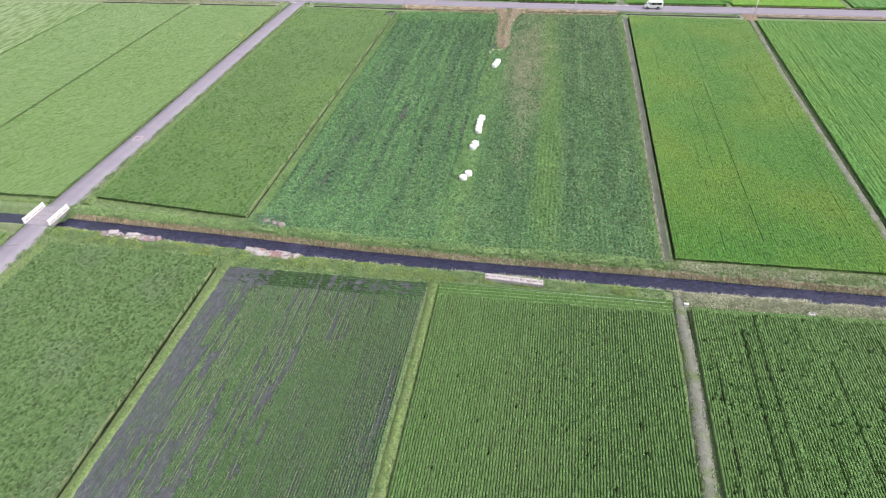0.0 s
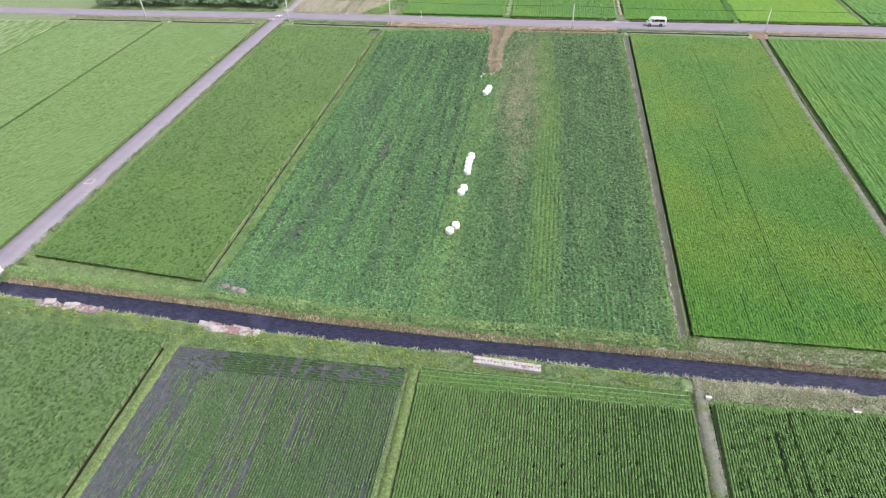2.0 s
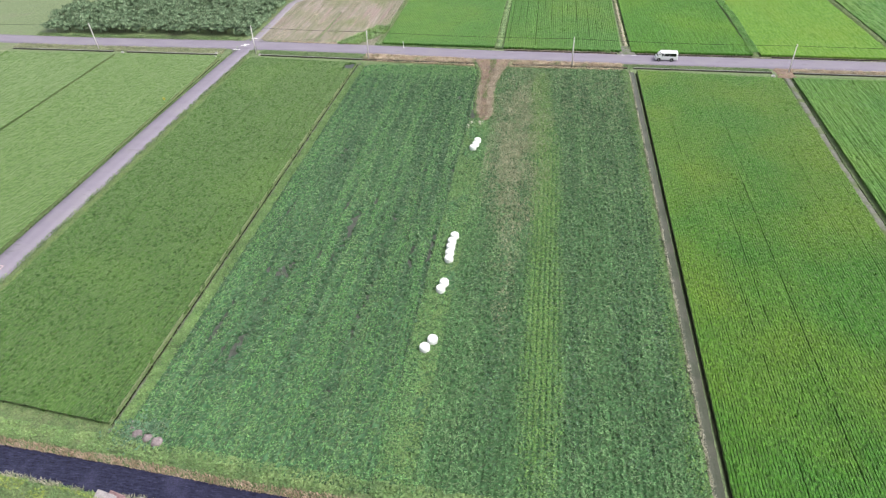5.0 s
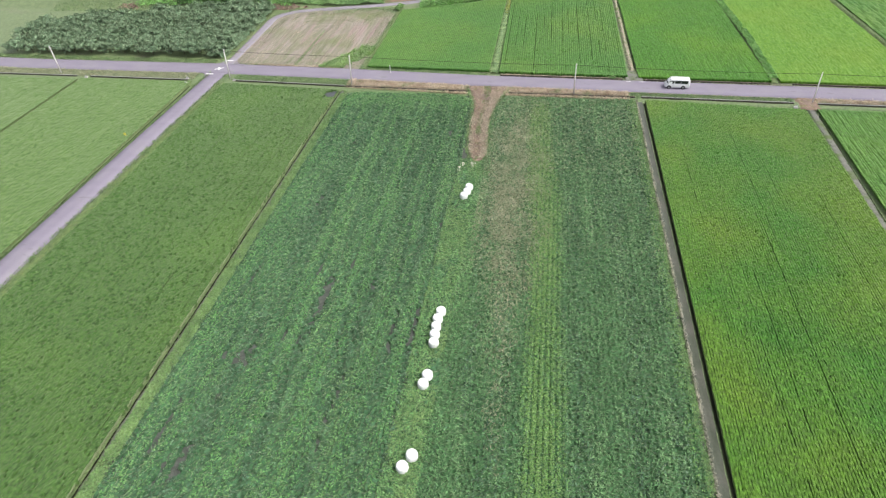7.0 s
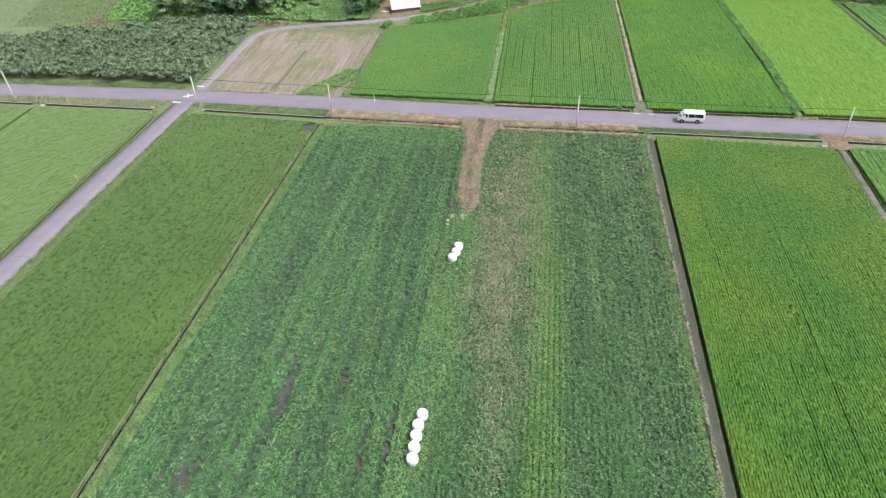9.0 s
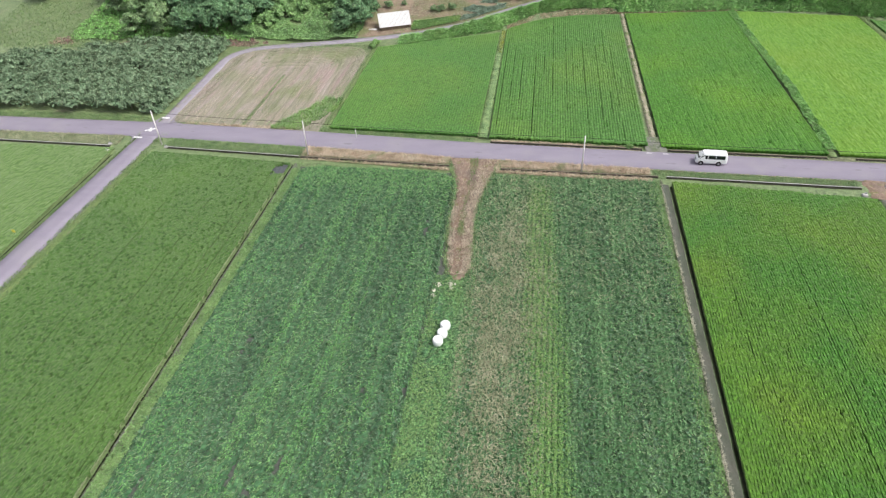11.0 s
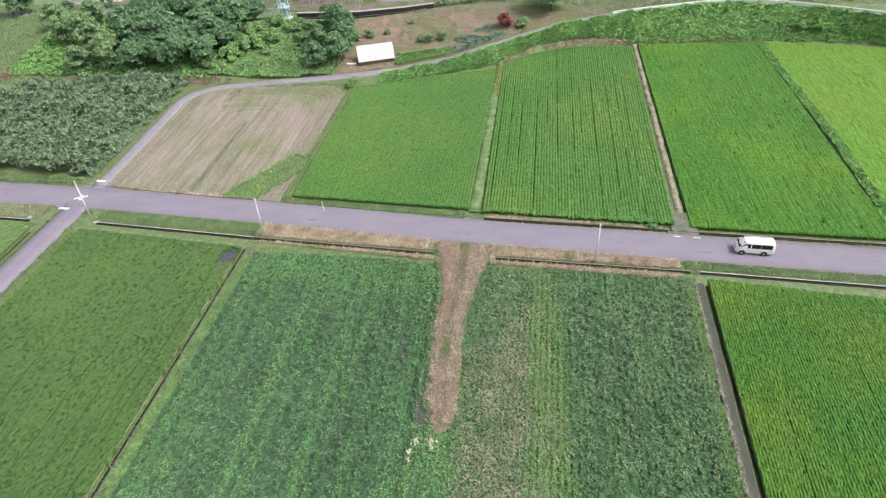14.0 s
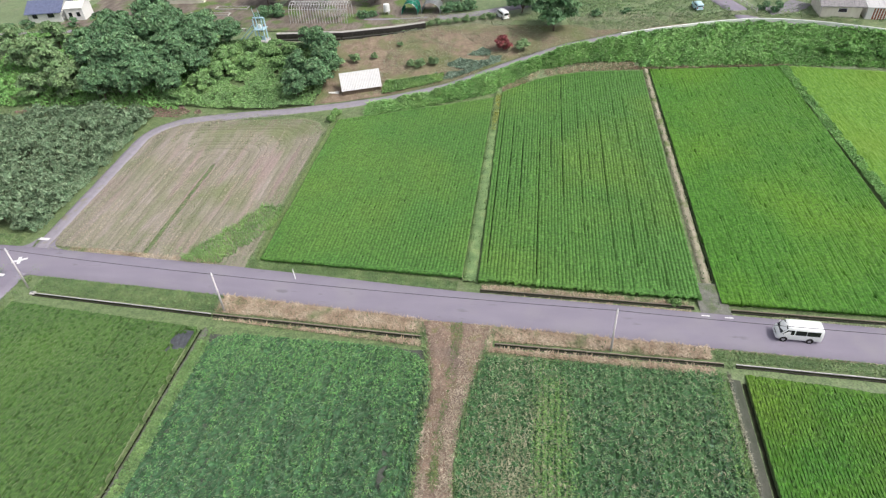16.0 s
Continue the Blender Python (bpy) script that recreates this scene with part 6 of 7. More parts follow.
def vehicle(name, label, length, wide, tall, nose, slope, mat_body, glass_rear=True):
    """A van with its front at x = 0, lofted from stations; parts for glass, lamps, wheels and trim."""
    ob = thing(name, label, "van" if tall > 1.85 else "car")
    hw = wide / 2
    st = [(0.0, 0.42, 0.62, 0.72, 0.80), (0.05, 0.32, 0.80, 0.92, 0.90), (nose, 0.28, 0.98, 1.06, 0.97), (nose + slope * 0.55, 0.27, 1.0, 1.06 + (tall - 1.06) * 0.60, 1.0),
          (nose + slope, 0.27, 1.02, tall - 0.06, 1.0), (nose + slope + 0.35, 0.27, 1.02, tall, 1.0), (length * 0.6, 0.27, 1.02, tall, 1.0), (length - 0.25, 0.27, 1.02, tall - 0.02, 1.0),
          (length - 0.06, 0.32, 1.0, tall - 0.10, 0.985), (length, 0.42, 0.95, tall - 0.28, 0.94)]

    def half(x, z):
        i = max(0, min(len(st) - 2, sum(1 for s in st if s[0] <= x) - 1))
        a, c = st[i], st[i + 1]
        k = (x - a[0]) / (c[0] - a[0])
        belt, top, sc = (a[j] + (c[j] - a[j]) * k for j in (2, 3, 4))
        t = 0 if z < belt else min(1, (z - belt) / max(0.05, top - 0.07 - belt))
        return hw * sc * (1 - 0.13 * t)

    bm, rings = bmesh.new(), []
    for x, zb, belt, top, sc in st:
        w, wt = hw * sc, hw * sc * 0.87
        pts = [(w * 0.88, zb), (w, zb + 0.10), (w, (zb + belt) / 2), (w, belt), ((w + wt) / 2, (belt + top - 0.07) / 2), (wt, top - 0.07), (wt - 0.10, top - 0.01), (0, top + 0.015)]
        ring = [bm.verts.new((x, y, z)) for y, z in pts] + [bm.verts.new((x, -y, z)) for y, z in reversed(pts[:-1])]
        rings.append(ring)
    for a, c in zip(rings, rings[1:]):
        for i in range(len(a)):
            bm.faces.new((a[i], a[(i + 1) % len(a)], c[(i + 1) % len(a)], c[i]))
    bm.faces.new(rings[0])
    bm.faces.new(rings[-1])
    body = part("body", bm, mat_body, ob, "", True)

    def side_pane(x0, x1, z0, z1, s, x0t=None):
        bm = bmesh.new()
        q = [(x0, z0), (x1, z0), (x1, z1), (x0 if x0t is None else x0t, z1)]
        inner = [bm.verts.new((x, s * (half(x, z) - 0.01), z)) for x, z in q]
        outer = [bm.verts.new((x, s * (half(x, z) + 0.012), z)) for x, z in q]
        bm.faces.new(outer)
        bm.faces.new(inner)
        for i in range(4):
            bm.faces.new((inner[i], inner[(i + 1) % 4], outer[(i + 1) % 4], outer[i]))
        return bm

    z0, z1 = 1.10, tall - 0.28
    for s in (1, -1):
        part("front_window", side_pane(nose + slope * 0.30, nose + slope + 0.62, z0, z1, s, nose + slope * 0.95), M["glass"], body)
        part("middle_window", side_pane(nose + slope + 0.74, length * 0.62, z0, z1, s), M["glass"], body)
        part("rear_window", side_pane(length * 0.62 + 0.05, length - 0.34, z0, z1, s), M["glass"], body)
        part("headlight", fresh(box, 0.015, 0.13, s * hw * 0.56 - 0.16, s * hw * 0.56 + 0.16, 0.70, 0.86, 0.03), M["lamp_clear"], ob)
        part("tail_light", fresh(box, length - 0.07, length + 0.012, s * hw * 0.80 - 0.07, s * hw * 0.80 + 0.07, 0.62, 1.05, 0.02), M["lamp_red"], ob)
        m = part("mirror", fresh(box, nose + slope * 0.42, nose + slope * 0.42 + 0.12, s * (hw + 0.16) - 0.09, s * (hw + 0.16) + 0.09, 1.08, 1.34, 0.03), mat_body, ob)
        part("mirror_arm", fresh(tube, (nose + slope * 0.5, s * (hw - 0.02), 1.12), (nose + slope * 0.5, s * (hw + 0.12), 1.16), 0.02, 0.02, 6), M["tyre"], m)
        part("door_handle", fresh(box, nose + slope + 0.40, nose + slope + 0.56, s * (hw + 0.012) - 0.012, s * (hw + 0.012) + 0.012, 0.96, 0.99), mat_body, body)
        for x in (0.72 if length > 4 else 0.55, length - 1.15 if length > 4 else length - 0.62):
            w = part("wheel", fresh(tube, (x, s * (hw - 0.20), 0.31), (x, s * (hw - 0.005), 0.31), 0.31, 0.31, 20), M["tyre"], ob, "black tyre", False)
            part("rim", fresh(tube, (x, s * (hw - 0.01), 0.31), (x, s * (hw + 0.006), 0.31), 0.19, 0.17, 14), M["rim"], w, "steel wheel rim")
            part("wheel_arch", fresh(tube, (x, s * (hw - 0.03), 0.36), (x, s * (hw + 0.003), 0.36), 0.385, 0.385, 20), M["tyre"], body, "dark wheel arch")
    bm = bmesh.new()
    xa, za, xb, zb = nose + 0.06, 1.12, nose + slope - 0.05, tall - 0.14
    q = [(xa, hw * 0.86, za), (xa, -hw * 0.86, za), (xb, -hw * 0.78, zb), (xb, hw * 0.78, zb)]
    up = Vector((-(zb - za), 0, xb - xa)).normalized()
    lo = [bm.verts.new(Vector(p) - up * 0.03) for p in q]
    hi = [bm.verts.new(Vector(p) + up * 0.035) for p in q]
    bm.faces.new(hi)
    bm.faces.new(lo)
    for i in range(4):
        bm.faces.new((lo[i], lo[(i + 1) % 4], hi[(i + 1) % 4], hi[i]))
    part("windscreen", bm, M["glass"], body)
    part("front_bumper", fresh(box, -0.05, 0.10, -hw * 0.82, hw * 0.82, 0.34, 0.56, 0.04), mat_body, ob)
    part("grille", fresh(box, -0.012, 0.06, -hw * 0.42, hw * 0.42, 0.66, 0.76, 0.01), M["tyre"], ob)
    part("rear_bumper", fresh(box, length - 0.08, length + 0.06, -hw * 0.88, hw * 0.88, 0.36, 0.54, 0.04), mat_body, ob)
    part("rear_glass", fresh(box, length - 0.05, length + 0.008, -hw * 0.72, hw * 0.72, 1.02, tall - 0.36, 0.01), M["glass"], ob)
    return ob


van = vehicle("van", "white delivery van driving along the farm road", 4.45, 1.70, 1.95, 0.22, 0.72, M["van_white"])
van.matrix_basis = Matrix.Translation((4.95, 102.75, 0.205)) @ Matrix.Rotation(radians(-1.9), 4, "Z")
kei = vehicle("parked_car", "small white kei van parked by the back lane", 3.4, 1.48, 1.85, 0.2, 0.55, M["van_white"])
kei.matrix_basis = Matrix.Translation((-30.6, 188.2, float(height(-29.6, 187.0)) + 0.03)) @ Matrix.Rotation(radians(-58), 4, "Z")
car = vehicle("parked_car", "small pale blue car parked on the grass", 3.4, 1.48, 1.6, 0.5, 0.7, M["blue_steel"])
car.matrix_basis = Matrix.Translation((10.8, 193.6, float(height(11.5, 192)) + 0.03)) @ Matrix.Rotation(radians(-80), 4, "Z")

# ---- trees and shrubs ----


def make_tree(name, label, category, group, seed, tall, cr, clusters, n, leaf, mat_leaf, low=0.35, trunk_r=0.16, spray=0.0):
    """Tapered trunk and limbs, and a crown of leaf clumps with gaps; stands at the origin."""
    rr, r = random.Random(seed), np.random.default_rng(seed)
    ob = thing(name, label, category, group)
    zc, rz = tall * (1 + low) / 2, tall * (1 - low) / 2
    cents = []
    while len(cents) < clusters:
        p = Vector((rr.uniform(-1, 1), rr.uniform(-1, 1), rr.uniform(-0.9, 1)))
        if 0.25 < p.length < 1:
            cents.append(Vector((p.x * cr * 0.8, p.y * cr * 0.8, zc + p.z * rz * 0.8)))
    bm = bmesh.new()
    fork = Vector((rr.uniform(-0.1, 0.1) * cr, rr.uniform(-0.1, 0.1) * cr, tall * max(0.12, low * 0.8)))
    tube(bm, (0, 0, -0.3), fork, trunk_r, trunk_r * 0.75, 9)
    for c in cents[: min(9, clusters)]:
        mid = fork.lerp(c, 0.5) + Vector((0, 0, 0.08 * tall))
        tube(bm, fork, mid, trunk_r * 0.5, trunk_r * 0.28, 5)
        tube(bm, mid, c, trunk_r * 0.28, trunk_r * 0.08, 4)
    part("trunk", bm, M["bark"], ob, "", True)
    per = n // clusters
    P, N = [], []
    for c in cents:
        d = r.normal(0, 1, (per, 3))
        d /= np.linalg.norm(d, axis=1, keepdims=True)
        d[:, 2] = np.abs(d[:, 2]) * 0.9 - 0.25
        size = cr * rr.uniform(0.26, 0.42)
        rad = size * (0.55 + 0.5 * r.random(per))[:, None]
        if spray:
            a = rr.uniform(0, 6.28)
            ax = np.array([math.cos(a), math.sin(a), rr.uniform(-0.1, 0.5)])
            d = d * 0.6 + ax * (r.random((per, 1)) * 2 - 1) * spray
        P.append(np.array(c) + d * rad * np.array([1, 1, 0.75]))
        N.append(d + [0, 0, 0.5])
    V, F = leaves(np.concatenate(P), np.concatenate(N), leaf, seed + 5, 0.45)
    crown = new("crown", np_mesh("crown", V, F, M[mat_leaf]))
    crown.parent = ob
    return ob


def plant(kinds, spots, seed, tilt=0.0):
    rr, used = random.Random(seed), set()
    for x, y, s in spots:
        k = rr.randrange(len(kinds))
        m = Matrix.Translation((x, y, float(height(x, y)))) @ Matrix.Rotation(rr.uniform(0, 6.28), 4, "Z")
        if k in used:
            ob = copy_thing(kinds[k], m)
        else:
            ob = kinds[k]
            ob.matrix_basis = m
            used.add(k)
        ob.scale = (s, s, s * rr.uniform(0.92, 1.08))
    for k, ob in enumerate(kinds):
        if k not in used:
            for o in (*ob.children, ob):
                bpy.data.objects.remove(o)


APPLE = "low spreading orchard tree with grey-green leaves"
apples = [make_tree("orchard_tree", APPLE, "tree", "orchard rows", 300 + k, 3.3, 2.9, 30, 810, 0.29, "apple", 0.22, 0.10, 1.5) for k in range(4)]
rr = random.Random(41)
spots = []
for j in range(8):
    for i in range(15):
        x, y = -150.0 + 4.0 * i + rr.uniform(-0.5, 0.5), 115.4 + 4.3 * j + rr.uniform(-0.5, 0.5)
        if x > -148 + (118 - y) * 0.25 * (1 if y < 118 else 0.12) - 2 and x < -92.7 and y < np.interp(x, [-142, -127, -120, -113], [136.5, 139, 144, 146.2]):
            spots.append((x, y, rr.uniform(0.9, 1.12)))
plant(apples, spots, 42)
BIG = "tall broad-leaved tree with a dense dark crown"
bigs = [make_tree("tree", BIG, "tree", "trees on the slope", 320 + k, 10.5, 4.6, 48, 5200, 0.40, "tree", 0.12, 0.24) for k in range(3)]
plant(bigs, [(-104, 152.6, 0.72), (-96.5, 153.2, 0.8), (-90.5, 154.5, 0.7), (-106, 158.5, 0.98), (-99, 157.5, 1.02), (-92.5, 160.5, 0.95), (-103, 165, 1.08), (-96, 166, 1.05), (-88.5, 165.5, 0.85), (-112, 163, 0.9), (-85, 171, 0.62), (-109.5, 170, 0.9), (-91, 171, 0.8), (-100, 171, 1.0), (-87.5, 160.0, 0.62), (-106.5, 165, 0.95), (-94.5, 156, 0.75), (-101.5, 154.5, 0.75)], 43)
pale = [make_tree("tree", "medium tree with paler yellow-green leaves", "tree", "trees on the slope", 330 + k, 8.5, 4.0, 22, 2600, 0.44, "tree_pale", 0.10, 0.2) for k in range(2)]
plant(pale, [(-110.5, 152.5, 0.8), (-118, 152, 0.75), (-116.5, 157, 1.0), (-121, 161, 0.95), (-112.5, 155.5, 0.85), (-128, 163, 0.8), (-133, 168, 0.75), (-124, 170, 0.8)], 44)
more = [make_tree("tree", "bushy dark tree growing beside the tin shed", "tree", "", 340 + k, 7.2, 3.1, 34, 3000, 0.34, "tree", 0.06, 0.18) for k in range(2)]
plant(more, [(-66.3, 155.6, 0.85), (-62.9, 158.2, 0.98), (-63.6, 166.8, 1.0), (-67.0, 161.0, 0.82), (-61.8, 162.5, 0.85), (-67.5, 170.0, 0.7)], 45)
lone = [make_tree("tree", "leafy roadside tree on the brown slope", "tree", "", 350, 9.0, 4.0, 46, 4600, 0.42, "tree", 0.02, 0.2)]
plant(lone, [(-18.8, 180.6, 1.12), (-25.8, 190.0, 0.85), (-22.0, 194.0, 0.9), (-60.0, 196.0, 0.8), (-71.5, 194.0, 0.8), (-78, 196, 0.8), (-86, 196, 0.9), (-40, 198, 0.8), (-148, 176, 0.85), (-154, 170, 0.8)], 46)


def shrub(label, spots, seed, tall, cr, n, leaf, mat, group=""):
    kinds = [make_tree("shrub", label, "shrub", group, seed + k, tall, cr, 12, n, leaf, mat, 0.02, 0.05) for k in range(2 if len(spots) > 3 else 1)]
    plant(kinds, spots, seed)


shrub("dark red-leaved shrub on the slope", [(-28.5, 172.9, 1.15)], 401, 3.2, 1.6, 1500, 0.2, "red_leaf")
shrub("rounded green shrub on the brown slope", [(-24.9, 173.6, 1.1), (-57.6, 167.0, 0.8), (-54.0, 168.8, 0.55), (-44.4, 166.4, 0.85), (-46.3, 166.9, 0.65), (-60.2, 165.6, 0.7), (-49.5, 173, 0.5), (-42.2, 167.4, 0.8)], 403, 2.2, 1.6, 900, 0.22, "tree_pale", "shrubs on the slope")
shrub("low bushy weeds beside the lane", [(-43.0, 155.7, 0.9), (-45.8, 155.0, 0.8), (-40.0, 157.3, 0.7), (-57.2, 150.0, 0.8), (-57.5, 148.0, 0.7), (-4.6, 106.9, 0.55)], 406, 1.7, 1.5, 800, 0.22, "kudzu_light", "weeds beside the lane")
shrub("clipped green hedge bush along the channel", [(-51.5 + 1.75 * i, 178.6 + 0.70 * i, 0.55 + 0.12 * (i % 3)) for i in range(12)], 412, 2.0, 1.5, 700, 0.22, "tree_pale", "hedge along the channel")
shrub("tangled yellow-green vine mound on the slope", [(-88.5, 153.5, 1.0), (-85.0, 156.5, 1.2), (-82.0, 160.5, 1.25), (-86.5, 161.0, 1.3), (-78.5, 164.0, 1.1), (-83.0, 165.5, 1.2), (-75.0, 167.5, 1.0), (-79.5, 169.0, 1.1), (-72.0, 164.5, 0.9), (-71.0, 169.5, 1.0)], 415, 2.6, 2.2, 1300, 0.26, "slope_vine", "vine mounds on the slope")
shrub("leafy garden bush behind the channel", [(-60.5, 186.8, 0.9), (-58.6, 188.0, 0.7), (-42.0, 190.6, 1.1), (-39.6, 191.4, 1.0), (-37.4, 192.2, 1.1), (-84.6, 187.0, 1.2), (-82.0, 189.0, 1.3), (-80.2, 187.6, 1.0), (-138, 179.5, 0.9), (-142, 178, 1.0), (-128, 181, 0.9), (-10, 188, 0.7), (-4, 189.5, 0.6), (26, 190, 0.9), (24, 191.5, 0.8)], 418, 2.2, 1.8, 900, 0.24, "tree", "garden bushes")
shrub("overgrown hedge bush at the bank top", [(30 + 3.1 * i, 177.5 - 0.7 * i, 0.6 + 0.2 * (i % 3)) for i in range(5)], 409, 2.0, 1.6, 800, 0.25, "kudzu", "bushes on the bank")

P = over(-96.5, -91.0, 113, 148.5, 12000, 435, 0.1, lambda x, y: (x < -91.2 - 0.02 * (y - 113) + 0.5 * vnoise(x * 0, y * 0.5, 437)) & (x > -94.5 - 1.5 * vnoise(x * 0, y * 0.3, 438)))
P[:, 2] += (0.2 + 1.5 * vnoise(P[:, 0] * 0.8, P[:, 1] * 0.8, 436)) * np.clip((-91.0 - P[:, 0]) / 1.2, 0.15, 1)
stuff("lane_weeds", leaves(P, np.array([[0.4, -0.4, 0.7]]), 0.22, 439, 0.6), "apple", "tall weeds between orchard and lane", "weeds")

# slope vegetation
P = over(-92, -62, 151, 172, 20000, 411, 0.1, lambda x, y: (y > np.interp(x, LX, LY) + 1.6) & (vnoise(x * 0.5, y * 0.5, 412) > 0.15))
P[:, 2] += 0.9 * vnoise(P[:, 0] * 0.4, P[:, 1] * 0.4, 413)
stuff("slope_vines", leaves(P, np.array([[0, -0.4, 0.9]]), 0.30, 414), "slope_vine", "bright vines covering the slope above the lane", "vines")
P = over(-135, -88, 150, 175, 16000, 415, 0.1)
P[:, 2] += 0.8 * vnoise(P[:, 0] * 0.4, P[:, 1] * 0.4, 416)
stuff("undergrowth", leaves(P, UP, 0.32, 417), "kudzu", "dense green undergrowth below the trees", "undergrowth")
def ruddy(x, y):
    e = np.minimum(np.minimum(np.hypot((x + 134) / 8, (y - 142) / 2.2), np.hypot((x + 116.5) / 4.5, (y - 148.2) / 1.6)), np.minimum(np.hypot((x + 93) / 9, (y - 149.3) / 2.0), np.hypot((x + 136.5) / 3, (y - 149.2) / 2.2)))
    return (e + 0.5 * vnoise(x * 0.8, y * 0.8, 419) < 1.25) & (y > np.interp(x, LX, LY) + 1.5)


P = over(-150, -82, 138, 153, 32000, 418, 0.05, ruddy)
stuff("pink_weeds", leaves(P, UP, 0.2, 420), "pink_bloom", "reddish weeds between orchard and trees", "weeds")
P = over(-52, 24, 158, 190, 42000, 421, 0.0, lambda x, y: (y > np.interp(x, LX, LY) + 1.7) & (vnoise(x * 0.3, y * 0.3, 422) > 0.25) & ((np.abs(y - np.interp(x, CH_X, CH_Y)) > 2.2) | (x > -44)))
stuff("hill_grass", blades(P, 0.24, 0.07, 423, 1.5), "hill_grass", "browned grass on the hill behind the lane", "grass")
P = over(-50.5, -39.5, 156, 166, 9000, 424, 0.35, lambda x, y: (y > np.interp(x, LX, LY) + 2.4) & (y < np.interp(x, LX, LY) + 6.0 - (x + 50) * 0.12))
stuff("vegetable_patch", leaves(P, UP, 0.24, 425), "kudzu_light", "bright leafy vegetable patch beside the shed", "vegetables")
P = over(-41, -29, 163, 175, 9000, 426, 0.25, lambda x, y: (y > np.interp(x, LX, LY) + 2.6) & (y < np.interp(x, LX, LY) + 8.5 + (x + 36) * 0.25) & (vnoise(x * 0.5, y * 0.5, 427) > 0.3))
stuff("vegetable_patch", leaves(P, UP, 0.26, 428), "pale_blue_leaf", "blue-green leafy patch by the lane", "vegetables")
P = over(-16, 60, 183, 204, 15000, 441, 0.0, lambda x, y: (y > np.interp(x, LX, LY) + 2.0) & (vnoise(x * 0.35, y * 0.35, 442) > 0.28) & (np.abs(x - np.interp(y, [186, 192, 199, 210], [20.5, 19.0, 16.5, 13])) > 2.0))
stuff("meadow_grass", blades(P, 0.26, 0.09, 443, 1.5), "verge", "rough green grass behind the guard rail", "grass")
P = over(-16, 18, 187, 204, 7000, 444, 0.1, lambda x, y: (np.abs(np.sin((y - 0.25 * x) * 1.6)) > 0.6) & (vnoise(x * 0.2, y * 0.2, 445) > 0.45))
stuff("vegetable_patch", leaves(P, UP, 0.22, 446), "tree_pale", "rows of vegetables in a back garden", "vegetables")
P = over(-160, -122, 146, 182, 12000, 429, 0.05)
stuff("meadow_grass", blades(P, 0.3, 0.07, 430), "verge", "light green meadow behind the orchard", "grass")
r_ = np.random.default_rng(431)
P = np.concatenate([np.stack([fx + r_.normal(0, rad, n), fy + r_.normal(0, rad, n), 0.28 + 0.16 * r_.random(n)], 1) for fx, fy, rad, n in BLOOMS])
stuff("pale_flowers", leaves(P, UP, 0.13, 432), "pale_bloom", "pale flowering weeds at the track's end", "flowers")

# ---- tin shed ----
shed = thing("shed", "low timber shed with a white tin roof", "shed")
sm = Matrix.Translation((-57.7, 156.5, 0.45)) @ Matrix.Rotation(radians(20.5), 4, "Z")
for x0, x1, y0, y1, zt in ((0.2, 7.4, 0.25, 0.37, 1.15), (0.2, 7.4, 2.2, 2.32, 3.1), (0.2, 0.32, 0.373, 2.197, 1.2), (7.28, 7.4, 0.373, 2.197, 1.2)):
    part("wall", fresh(box, x0, x1, y0, y1, -0.5, zt, 0, sm), M["timber"], shed)
part("door", fresh(box, 7.403, 7.44, 0.7, 1.5, -0.2, 1.1, 0.01, sm), M["rust"], shed)
bm = bmesh.new()
n = 25
zf, zb, y0, y1 = 1.12, 3.62, 0.0, 2.55
vs = []
for i in range(n * 4 + 1):
    x = 7.6 * i / (n * 4)
    h = 0.035 * math.sin(i * math.pi / 2)
    vs.append([bm.verts.new(sm @ Vector((x, y0, zf + h))), bm.verts.new(sm @ Vector((x, y1, zb + h))), bm.verts.new(sm @ Vector((x, y0, zf + h - 0.04))), bm.verts.new(sm @ Vector((x, y1, zb + h - 0.04)))])
for a, c in zip(vs, vs[1:]):
    bm.faces.new((a[0], c[0], c[1], a[1]))
    bm.faces.new((a[2], a[3], c[3], c[2]))
    bm.faces.new((a[0], a[2], c[2], c[0]))
    bm.faces.new((a[1], c[1], c[3], a[3]))
part("roof", bm, M["tin"], shed, "white corrugated tin roof")
b = thing("board_stack", "low pale boards stacked beside the shed", "boards")
part("board", fresh(box, -60.6, -58.6, 157.2, 157.6, float(height(-59.6, 157.4)), float(height(-59.6, 157.4)) + 0.22, 0.02), M["wall_white"], b)
part("board", fresh(box, -60.4, -58.7, 157.62, 158.0, float(height(-59.6, 157.4)), float(height(-59.6, 157.4)) + 0.18, 0.02), M["wall_white"], b)

# ---- guard rail ----
rail = thing("guard_rail", "white steel guard rail along the bank's lane", "guard rail")
RP = [(-5.6, 177.3), (1.0, 179.4), (6.8, 181.0), (13.0, 182.8), (20.0, 184.0), (26.0, 183.7), (32.0, 182.4), (38.0, 180.2), (44.0, 177.7), (52.0, 174.5), (60.0, 171.3)]
ribbon("beam", [(x, y, float(np.interp(x, LX, LZ)) + 0.75) for x, y in RP], [(-0.12, -0.26), (0.0, -0.25), (0.03, -0.12), (-0.04, 0.0), (0.03, 0.12), (0.0, 0.25), (-0.14, 0.27)], M["white_steel"], "", "", 1.0, parent=rail)
ribbon("beam", [(x, y, float(np.interp(x, LX, LZ)) + 0.75) for x, y in RP], [(-0.14, -0.26), (-0.15, 0.26)], M["white_steel"], "", "", 1.0, parent=rail)
